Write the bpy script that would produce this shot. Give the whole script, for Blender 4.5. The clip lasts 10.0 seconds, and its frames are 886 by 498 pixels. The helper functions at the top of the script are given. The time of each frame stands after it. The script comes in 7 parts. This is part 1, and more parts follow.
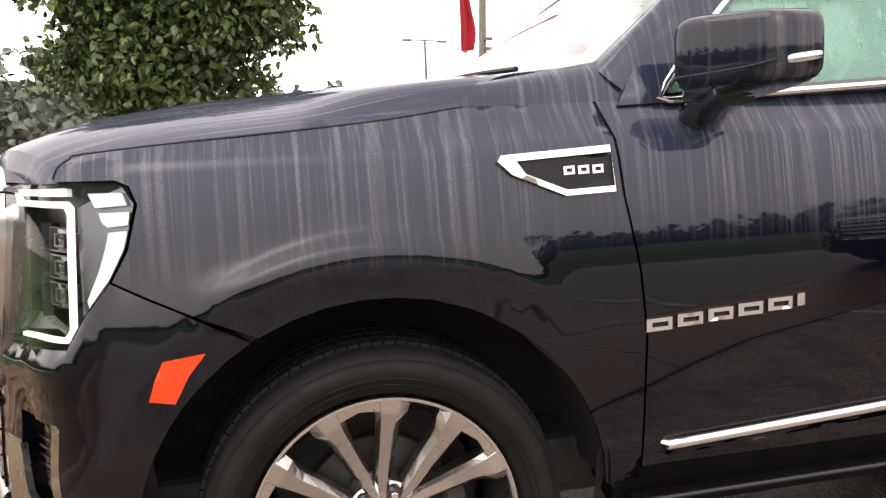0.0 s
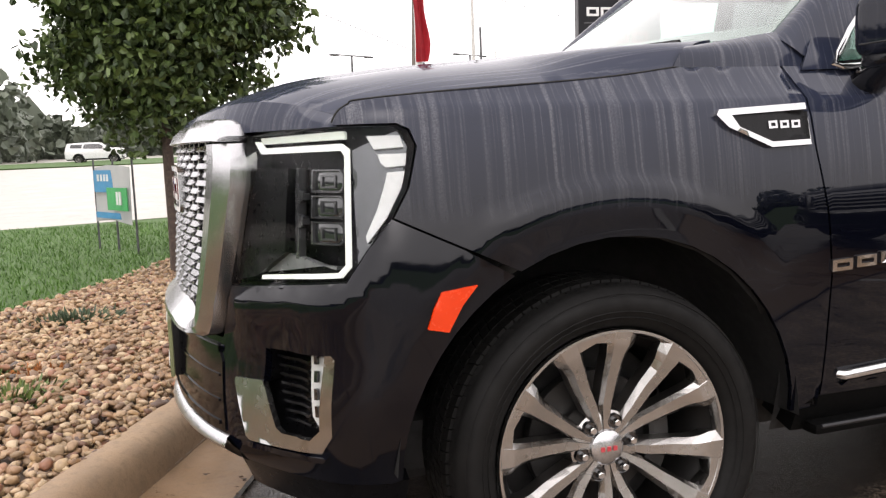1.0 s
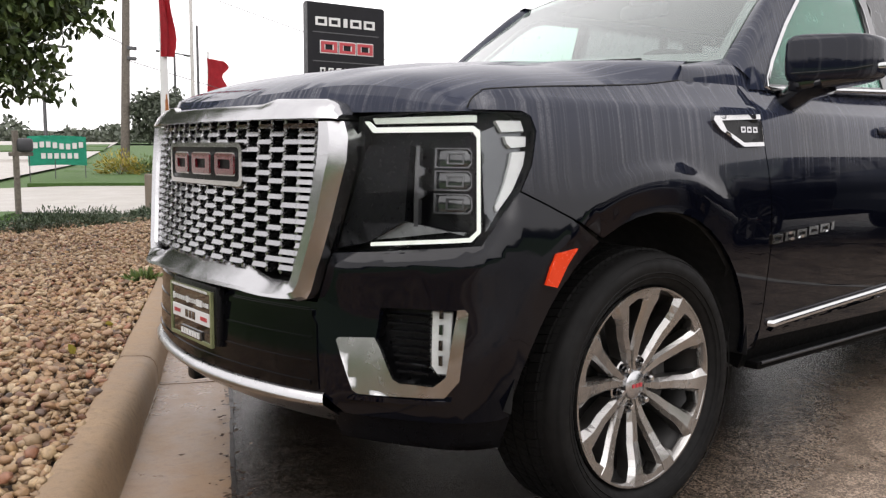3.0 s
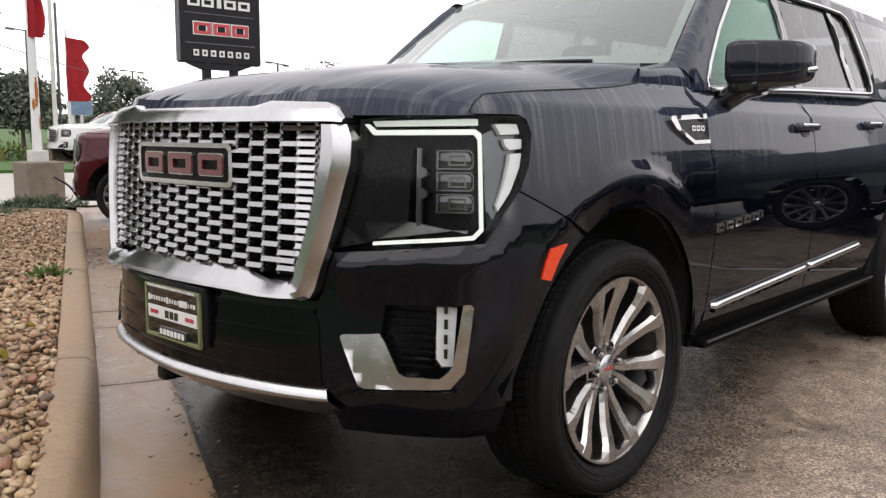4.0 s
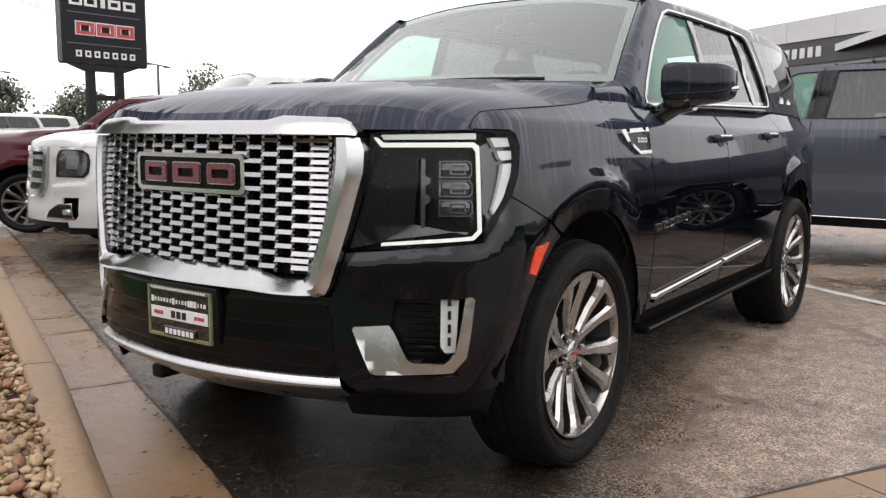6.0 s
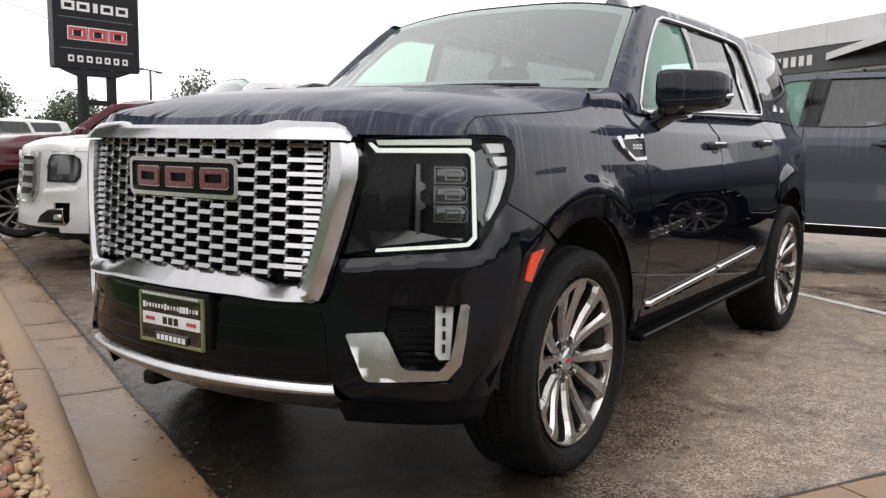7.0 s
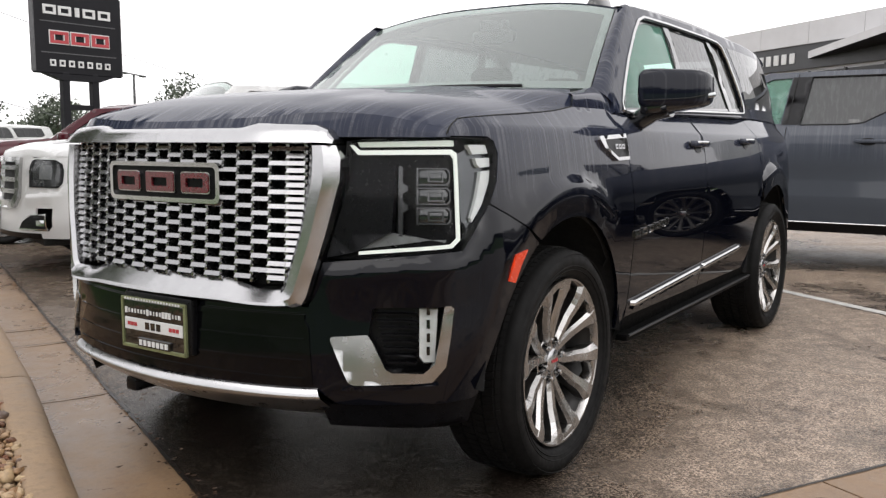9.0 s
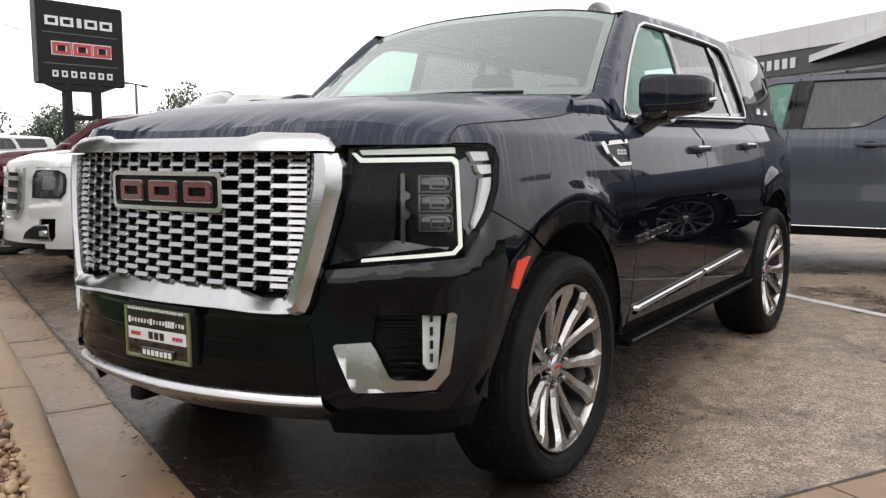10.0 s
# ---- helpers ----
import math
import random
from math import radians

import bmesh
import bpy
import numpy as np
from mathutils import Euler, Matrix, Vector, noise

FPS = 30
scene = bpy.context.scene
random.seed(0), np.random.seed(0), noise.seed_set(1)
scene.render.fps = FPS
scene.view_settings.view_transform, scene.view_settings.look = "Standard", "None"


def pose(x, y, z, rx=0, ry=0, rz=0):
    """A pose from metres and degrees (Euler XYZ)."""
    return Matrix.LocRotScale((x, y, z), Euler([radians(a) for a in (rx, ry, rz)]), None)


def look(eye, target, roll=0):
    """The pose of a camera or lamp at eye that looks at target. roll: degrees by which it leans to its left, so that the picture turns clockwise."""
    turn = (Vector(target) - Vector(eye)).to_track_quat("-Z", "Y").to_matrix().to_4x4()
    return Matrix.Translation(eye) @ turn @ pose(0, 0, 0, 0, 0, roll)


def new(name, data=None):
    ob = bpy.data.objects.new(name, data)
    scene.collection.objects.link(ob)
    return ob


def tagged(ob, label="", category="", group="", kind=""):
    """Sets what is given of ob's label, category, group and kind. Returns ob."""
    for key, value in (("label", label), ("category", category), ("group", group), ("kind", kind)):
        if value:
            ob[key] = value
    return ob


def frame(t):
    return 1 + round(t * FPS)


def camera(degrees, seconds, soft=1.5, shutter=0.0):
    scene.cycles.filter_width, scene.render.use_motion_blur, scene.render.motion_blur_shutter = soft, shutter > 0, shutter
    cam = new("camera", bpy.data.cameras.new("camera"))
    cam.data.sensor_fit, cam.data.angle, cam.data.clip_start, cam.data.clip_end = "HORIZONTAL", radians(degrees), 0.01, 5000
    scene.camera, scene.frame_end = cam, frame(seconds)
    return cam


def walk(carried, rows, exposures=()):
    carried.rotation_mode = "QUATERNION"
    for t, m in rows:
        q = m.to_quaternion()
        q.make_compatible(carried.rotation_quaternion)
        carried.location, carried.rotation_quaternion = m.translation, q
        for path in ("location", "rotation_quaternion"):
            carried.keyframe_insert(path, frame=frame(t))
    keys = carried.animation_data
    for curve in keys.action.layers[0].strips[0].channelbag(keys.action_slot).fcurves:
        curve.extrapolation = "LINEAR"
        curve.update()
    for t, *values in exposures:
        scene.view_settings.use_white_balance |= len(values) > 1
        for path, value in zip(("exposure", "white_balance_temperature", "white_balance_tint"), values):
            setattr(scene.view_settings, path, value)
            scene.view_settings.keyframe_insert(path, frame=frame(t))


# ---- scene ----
cam = camera(54.5, 10.0, soft=1.3)
PATH = [
    (0, (-0.23, -2.803, 1.285), (0.181, -0.865, 1.013), -2.6),
    (0.5, (-0.616, -2.852, 1.223), (-0.117, -0.929, 0.994), -2.0),
    (1, (-0.997, -2.782, 1.164), (-0.389, -0.891, 0.925), -2.1),
    (1.5, (-1.286, -2.762, 1.123), (-0.473, -0.95, 0.882), -3.5),
    (2, (-1.553, -2.792, 1.111), (-0.545, -1.077, 0.901), -2.9),
    (2.5, (-1.813, -2.661, 1.103), (-0.689, -1.018, 0.91), -1.7),
    (3, (-2.044, -2.589, 1.117), (-0.812, -1.03, 0.886), 0.4),
    (3.2, (-2.154, -2.587, 1.121), (-0.839, -1.101, 0.87), 0.7),
    (4.3, (-2.429, -2.361, 1.181), (-0.964, -1.027, 0.904), 0.4),
    (4.5, (-2.494, -2.344, 1.184), (-1.014, -1.03, 0.893), 0.7),
    (5, (-2.652, -2.325, 1.186), (-1.113, -1.086, 0.876), 0.5),
    (5.5, (-2.769, -2.324, 1.195), (-1.17, -1.158, 0.904), 0.3),
    (6, (-2.804, -2.339, 1.192), (-1.183, -1.196, 0.933), 0.5),
    (7.5, (-2.79, -2.317, 1.188), (-1.154, -1.192, 0.948), 0.8),
    (8, (-2.788, -2.325, 1.19), (-1.145, -1.208, 0.956), 0.8),
    (8.5, (-2.782, -2.325, 1.185), (-1.133, -1.219, 0.949), 0.6),
    (9, (-2.782, -2.328, 1.189), (-1.132, -1.223, 0.949), 0.2),
    (9.5, (-2.783, -2.329, 1.19), (-1.135, -1.219, 0.962), -0.2),
    (10, (-2.784, -2.33, 1.189), (-1.136, -1.219, 0.965), -0.3),
]
EXPOSURE = [(0, 0.82, 6900, 18), (0.5, 0.64, 6850, 18), (1, 0.36, 6620, 16), (2, 0.08, 6480, 14), (3, 0.0, 6480, 14), (5.5, -0.06, 6480, 14), (7.5, -0.12, 6430, 12), (10, -0.12, 6430, 12)]
walk(cam, [(t, look(eye, target, roll)) for t, eye, target, roll in PATH], EXPOSURE)

# ---- light ----
world = bpy.data.worlds.new("overcast")
scene.world = world
world.use_nodes = True
wn, wl = world.node_tree.nodes, world.node_tree.links
wn.clear()
sky = wn.new("ShaderNodeTexSky")
sky.sky_type = "NISHITA"
sky.sun_disc = False
sky.sun_elevation = radians(48)
sky.sun_rotation = radians(200)
sky.air_density, sky.dust_density, sky.ozone_density = 1.0, 6.0, 1.0
grey = wn.new("ShaderNodeRGBToBW")
cloud = wn.new("ShaderNodeMix")
cloud.data_type = "RGBA"
cloud.inputs[0].default_value = 0.12
tone = wn.new("ShaderNodeVectorMath")
tone.operation = "MULTIPLY_ADD"
tone.inputs[1].default_value = (0.45, 0.45, 0.45)
tone.inputs[2].default_value = (10.8, 10.65, 10.55)
back = wn.new("ShaderNodeBackground")
back.inputs["Strength"].default_value = 0.15
wout = wn.new("ShaderNodeOutputWorld")
wl.new(sky.outputs["Color"], grey.inputs[0])
wl.new(grey.outputs[0], cloud.inputs[6])
wl.new(sky.outputs["Color"], cloud.inputs[7])
wl.new(cloud.outputs[2], tone.inputs[0])
wl.new(tone.outputs[0], back.inputs["Color"])
wl.new(back.outputs[0], wout.inputs["Surface"])
sun_data = bpy.data.lights.new("sun", "SUN")
sun_data.energy, sun_data.angle, sun_data.color = 0.7, radians(40), (1.0, 0.97, 0.93)
sun = new("sun", sun_data)
sun.matrix_world = look((0, 0, 20), (5.5, -2.0, 11.0))

# ---- materials ----

COLOUR_SCALE = 0.66  # scales every base colour down to balance the brighter sky


class Nodes:
    """Short hand for a node material."""

    def __init__(self, name):
        self.mat = bpy.data.materials.new(name)
        self.mat.use_nodes = True
        self.t = self.mat.node_tree
        self.bsdf = self.t.nodes["Principled BSDF"]
        self.out = self.t.nodes["Material Output"]
        self.coord = self.t.nodes.new("ShaderNodeTexCoord").outputs["Object"]

    def put(self, key, value):
        if isinstance(value, bpy.types.NodeSocket):
            self.t.links.new(value, self.bsdf.inputs[key])
        else:
            self.bsdf.inputs[key].default_value = value
        return self

    def scaled(self, sx, sy, sz):
        n = self.t.nodes.new("ShaderNodeMapping")
        n.inputs["Scale"].default_value = (sx, sy, sz)
        self.t.links.new(self.coord, n.inputs["Vector"])
        return n.outputs[0]

    def noise(self, scale, detail=4, rough=0.55, vec=None):
        n = self.t.nodes.new("ShaderNodeTexNoise")
        n.inputs["Scale"].default_value = scale
        n.inputs["Detail"].default_value = detail
        n.inputs["Roughness"].default_value = rough
        self.t.links.new(vec or self.coord, n.inputs["Vector"])
        return n.outputs["Fac"]

    def cells(self, scale, feature="F1", out="Distance", vec=None):
        n = self.t.nodes.new("ShaderNodeTexVoronoi")
        n.feature = feature
        n.inputs["Scale"].default_value = scale
        self.t.links.new(vec or self.coord, n.inputs["Vector"])
        return n.outputs[out]

    def ramp(self, fac, *stops):
        n = self.t.nodes.new("ShaderNodeValToRGB")
        els = n.color_ramp.elements
        while len(els) < len(stops):
            els.new(0.5)
        for e, (p, c) in zip(els, stops):
            e.position = p
            e.color = (c, c, c, 1) if isinstance(c, (int, float)) else (*(v * COLOUR_SCALE for v in c), 1)
        self.t.links.new(fac, n.inputs[0])
        return n.outputs[0]

    def mix(self, fac, a, b, how="MIX"):
        n = self.t.nodes.new("ShaderNodeMix")
        n.data_type, n.blend_type = "RGBA", how
        for sock, v in ((n.inputs[0], fac), (n.inputs[6], a), (n.inputs[7], b)):
            if isinstance(v, bpy.types.NodeSocket):
                self.t.links.new(v, sock)
            else:
                sock.default_value = v if isinstance(v, (int, float)) and sock == n.inputs[0] else (*(q * COLOUR_SCALE for q in v), 1)
        return n.outputs[2]

    def calc(self, how, a, b, clamp=False):
        n = self.t.nodes.new("ShaderNodeMath")
        n.operation, n.use_clamp = how, clamp
        for sock, v in zip(n.inputs, (a, b)):
            if isinstance(v, bpy.types.NodeSocket):
                self.t.links.new(v, sock)
            else:
                sock.default_value = v
        return n.outputs[0]

    def bump(self, height, strength, distance=0.01):
        n = self.t.nodes.new("ShaderNodeBump")
        n.inputs["Strength"].default_value = strength
        n.inputs["Distance"].default_value = distance
        self.t.links.new(height, n.inputs["Height"])
        self.t.links.new(n.outputs[0], self.bsdf.inputs["Normal"])
        return self

    def random(self):
        return self.t.nodes.new("ShaderNodeObjectInfo").outputs["Random"]

    def island(self):
        return self.t.nodes.new("ShaderNodeNewGeometry").outputs["Random Per Island"]

    def axis(self, i):
        n = self.t.nodes.new("ShaderNodeSeparateXYZ")
        self.t.links.new(self.coord, n.inputs[0])
        return n.outputs[i]


def plain(name, colour, rough=0.5, metal=0.0, vary=0.15, scale=12, bump=0.0, coat=0.0, grain=90, shine=0.5):
    """A surface of one colour with faint cloudiness and grain."""
    n = Nodes(name)
    dark = tuple(c * (1 - vary) for c in colour)
    light = tuple(min(1, c * (1 + vary)) for c in colour)
    n.put("Base Color", n.ramp(n.noise(scale), (0.3, dark), (0.7, light)))
    n.put("Roughness", n.ramp(n.noise(scale * 2.3), (0.3, max(0.02, rough * 0.85)), (0.7, min(1, rough * 1.15))))
    n.put("Metallic", metal).put("Specular IOR Level", shine)
    if coat:
        n.put("Coat Weight", coat).put("Coat Roughness", 0.03)
    if bump:
        n.bump(n.noise(grain, 5), bump, 0.004)
    return n.mat


def paint(name, colour, streaks=0.0, rough=0.06, along=(42, 3, 0.30), coat=0.8, haze=0.02):
    """Clear-coated car paint with dried rain tracks and a painted-in sky sheen on the upper panels."""
    n = Nodes(name)
    n.put("Metallic", 0.0).put("Specular IOR Level", 0.0)
    n.put("Coat Weight", coat).put("Coat Roughness", haze).put("Coat IOR", 1.41)
    fleck = n.ramp(n.noise(900, 1), (0.4, tuple(c * 0.8 for c in colour)), (0.75, tuple(c * 1.35 + 0.0008 for c in colour)))
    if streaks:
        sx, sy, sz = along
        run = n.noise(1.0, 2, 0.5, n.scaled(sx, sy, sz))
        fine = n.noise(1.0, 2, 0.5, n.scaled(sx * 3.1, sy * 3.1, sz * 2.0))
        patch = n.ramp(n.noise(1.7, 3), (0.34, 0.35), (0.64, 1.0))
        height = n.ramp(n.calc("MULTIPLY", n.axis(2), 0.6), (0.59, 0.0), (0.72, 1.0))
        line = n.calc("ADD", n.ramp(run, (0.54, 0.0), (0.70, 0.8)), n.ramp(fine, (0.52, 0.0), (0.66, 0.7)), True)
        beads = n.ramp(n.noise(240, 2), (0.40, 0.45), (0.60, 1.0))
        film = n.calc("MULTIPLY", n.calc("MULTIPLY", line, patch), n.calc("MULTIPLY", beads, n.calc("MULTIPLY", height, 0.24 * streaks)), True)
        # pale sheen of reflected sky, mixed into the base colour above the belt
        sky_sheen = n.mix(n.calc("MULTIPLY", height, 0.075 * streaks), fleck, (0.27, 0.33, 0.56))
        n.put("Base Color", n.mix(film, sky_sheen, (0.54, 0.54, 0.56)))
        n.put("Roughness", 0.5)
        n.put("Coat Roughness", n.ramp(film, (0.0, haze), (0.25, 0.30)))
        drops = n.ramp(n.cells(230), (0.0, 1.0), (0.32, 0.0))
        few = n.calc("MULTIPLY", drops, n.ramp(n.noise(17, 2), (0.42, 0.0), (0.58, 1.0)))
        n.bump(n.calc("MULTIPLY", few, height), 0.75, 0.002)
    else:
        n.put("Base Color", fleck).put("Roughness", rough)
    return n.mat


def glass(name, tint, streaks=0.0, gloss=1.0, haze=0.0, ior=1.6, film_sheen_colour=(0.55, 0.57, 0.57)):
    """A thin tinted pane: what lies behind, plus a sharp reflection."""
    n = Nodes(name)
    t = n.t
    t.nodes.remove(n.bsdf)
    see = t.nodes.new("ShaderNodeBsdfTransparent")
    see.inputs["Color"].default_value = (*tint, 1)
    shine = t.nodes.new("ShaderNodeBsdfGlossy")
    shine.inputs["Roughness"].default_value = 0.015
    shine.inputs["Color"].default_value = (gloss, gloss, gloss, 1)
    edge = t.nodes.new("ShaderNodeLayerWeight")
    edge.inputs["Blend"].default_value = 0.5
    low = ((ior - 1) / (ior + 1)) ** 2
    strong = n.calc("ADD", n.calc("MULTIPLY", n.calc("POWER", edge.outputs["Facing"], 5.0), 1 - low), low)
    m = t.nodes.new("ShaderNodeMixShader")
    t.links.new(strong, m.inputs[0])
    t.links.new(see.outputs[0], m.inputs[1])
    t.links.new(shine.outputs[0], m.inputs[2])
    last = m.outputs[0]
    # rain streaks, plus haze: an even pale diffuse share in place of reflected sky
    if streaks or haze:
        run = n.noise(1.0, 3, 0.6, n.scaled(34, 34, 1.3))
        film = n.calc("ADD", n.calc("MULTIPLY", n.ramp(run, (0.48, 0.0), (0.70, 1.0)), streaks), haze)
        film_sheen = t.nodes.new("ShaderNodeBsdfDiffuse")
        film_sheen.inputs["Color"].default_value = (*(v * COLOUR_SCALE for v in film_sheen_colour), 1)
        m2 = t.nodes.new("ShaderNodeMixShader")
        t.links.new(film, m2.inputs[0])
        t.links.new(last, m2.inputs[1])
        t.links.new(film_sheen.outputs[0], m2.inputs[2])
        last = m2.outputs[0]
    t.links.new(last, n.out.inputs["Surface"])
    return n.mat


def glow(name, colour, strength, body=1.0):
    n = Nodes(name)
    n.put("Base Color", (*(c * body for c in colour), 1)).put("Emission Color", (*colour, 1)).put("Emission Strength", strength)
    return n.mat


def chrome(name, colour, rough, wet=0.0):
    n = Nodes(name)
    n.put("Metallic", 1.0)
    n.put("Base Color", n.ramp(n.noise(30), (0.3, tuple(c * 0.93 for c in colour)), (0.7, colour)))
    n.put("Roughness", n.ramp(n.noise(14, 5), (0.3, rough * 0.8), (0.75, rough * 1.3)))
    if wet:
        n.bump(n.ramp(n.cells(160), (0.0, 1.0), (0.3, 0.0)), wet, 0.002)
    return n.mat


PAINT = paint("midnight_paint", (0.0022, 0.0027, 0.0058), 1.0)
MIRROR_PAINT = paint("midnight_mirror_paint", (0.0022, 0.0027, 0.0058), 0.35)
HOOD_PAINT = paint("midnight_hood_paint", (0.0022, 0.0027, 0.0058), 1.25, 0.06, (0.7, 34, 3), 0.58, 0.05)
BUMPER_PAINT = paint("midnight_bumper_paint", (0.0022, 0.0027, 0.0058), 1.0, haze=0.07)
WHITE_PAINT = paint("white_paint", (0.86, 0.86, 0.85), 0.0, 0.2)
MAROON_PAINT = paint("maroon_paint", (0.075, 0.008, 0.014), 0.0, 0.15)
GREY_PAINT = paint("grey_paint", (0.080, 0.089, 0.104), 0.6, 0.2)
BLACK_PAINT = paint("black_paint", (0.004, 0.004, 0.005), 0.0, 0.2)
DARK_PAINT = paint("charcoal_paint", (0.03, 0.03, 0.035), 0.0, 0.2)
CHROME = chrome("chrome", (0.80, 0.80, 0.80), 0.13, 0.06)
BRUSHED = chrome("bright_trim", (0.68, 0.68, 0.69), 0.20, 0.06)
LAMP_GREY = plain("lamp_grey", (0.17, 0.175, 0.18), 0.3, 0, 0.15, 40, coat=0.5)
LAMP_WHITE = plain("lamp_white", (0.74, 0.76, 0.75), 0.25, 0, 0.08, 60, coat=0.6)
MESH_CHROME = chrome("grille_mesh_chrome", (0.45, 0.45, 0.46), 0.24)
FOG_TRIM = chrome("satin_fog_trim", (0.58, 0.58, 0.57), 0.24)
SKID = chrome("silver_skid", (0.74, 0.74, 0.75), 0.30)
SATIN = chrome("satin_chrome", (0.72, 0.72, 0.73), 0.22, 0.05)
WHEEL = chrome("machined_alloy", (0.58, 0.565, 0.545), 0.24)
WHEEL_GREY = chrome("dull_alloy", (0.22, 0.21, 0.20), 0.34)
WHEEL_DARK = chrome("painted_alloy", (0.42, 0.40, 0.38), 0.34)
BLACK = plain("black_gloss", (0.006, 0.006, 0.007), 0.08, 0, 0.3, coat=0.8)
PLASTIC = plain("black_plastic", (0.006, 0.006, 0.007), 0.30, 0, 0.3, 30, 0.15, shine=0.18)
SATIN_BLACK = plain("satin_black_trim", (0.014, 0.014, 0.016), 0.4, 0, 0.2, 20, shine=0.3)
ROCKER = plain("rocker_black", (0.003, 0.003, 0.003), 0.6, 0, 0.3, 30, shine=0.05)
FASCIA = plain("gloss_black_fascia", (0.003, 0.003, 0.004), 0.10, 0, 0.3, 30, shine=0.22)
LAMP_BLACK = plain("lamp_black", (0.004, 0.004, 0.005), 0.3, 0, 0.3, 30, shine=0.12)
VOID = plain("dark_underside", (0.006, 0.006, 0.006), 0.8, 0, 0.3)
CABIN = plain("dark_upholstery", (0.03, 0.03, 0.031), 0.6, 0, 0.3, 25, 0.2)
BARREL = plain("dark_alloy_barrel", (0.030, 0.029, 0.028), 0.4, 0.5, 0.2, 15)
BRAKE = plain("brake_steel", (0.06, 0.058, 0.056), 0.45, 0.6, 0.2, 20)
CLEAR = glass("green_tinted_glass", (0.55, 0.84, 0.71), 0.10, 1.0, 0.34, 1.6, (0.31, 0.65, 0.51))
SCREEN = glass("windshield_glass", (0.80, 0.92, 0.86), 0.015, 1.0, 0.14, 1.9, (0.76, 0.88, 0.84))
PRIVACY = glass("privacy_glass", (0.10, 0.11, 0.11), 0.30)
DARK_GLASS = glass("dark_vehicle_glass", (0.14, 0.15, 0.15), 0, 1.0, 0.02, 1.55)
LENS = glass("lamp_lens", (0.95, 0.96, 0.96), 0.0, 0.8, 0.0, 1.2)
DRL = glow("white_lamp", (0.96, 1.0, 0.90), 0.74, 0.2)
DRL_DIM = glow("pale_lamp", (0.92, 1.0, 0.88), 0.26, 0.45)
LAMP_SILVER = chrome("lamp_silver", (0.15, 0.155, 0.16), 0.22)
REFLECT = chrome("lamp_reflector", (0.80, 0.82, 0.82), 0.15)
ORANGE = plain("amber_marker", (0.98, 0.055, 0.002), 0.25, 0, 0.05, 40, coat=0.3)
RED = plain("badge_red", (0.13, 0.010, 0.016), 0.25, 0, 0.2, 40, coat=0.8)


def rubber():
    n = Nodes("tyre_rubber")
    n.put("Base Color", n.ramp(n.noise(14), (0.3, (0.0045, 0.0044, 0.0043)), (0.75, (0.010, 0.0096, 0.0092))))
    n.put("Roughness", n.ramp(n.noise(40), (0.3, 0.55), (0.7, 0.8)))
    n.put("Specular IOR Level", 0.16)
    n.bump(n.noise(160, 4), 0.2, 0.002)
    return n.mat


RUBBER = rubber()


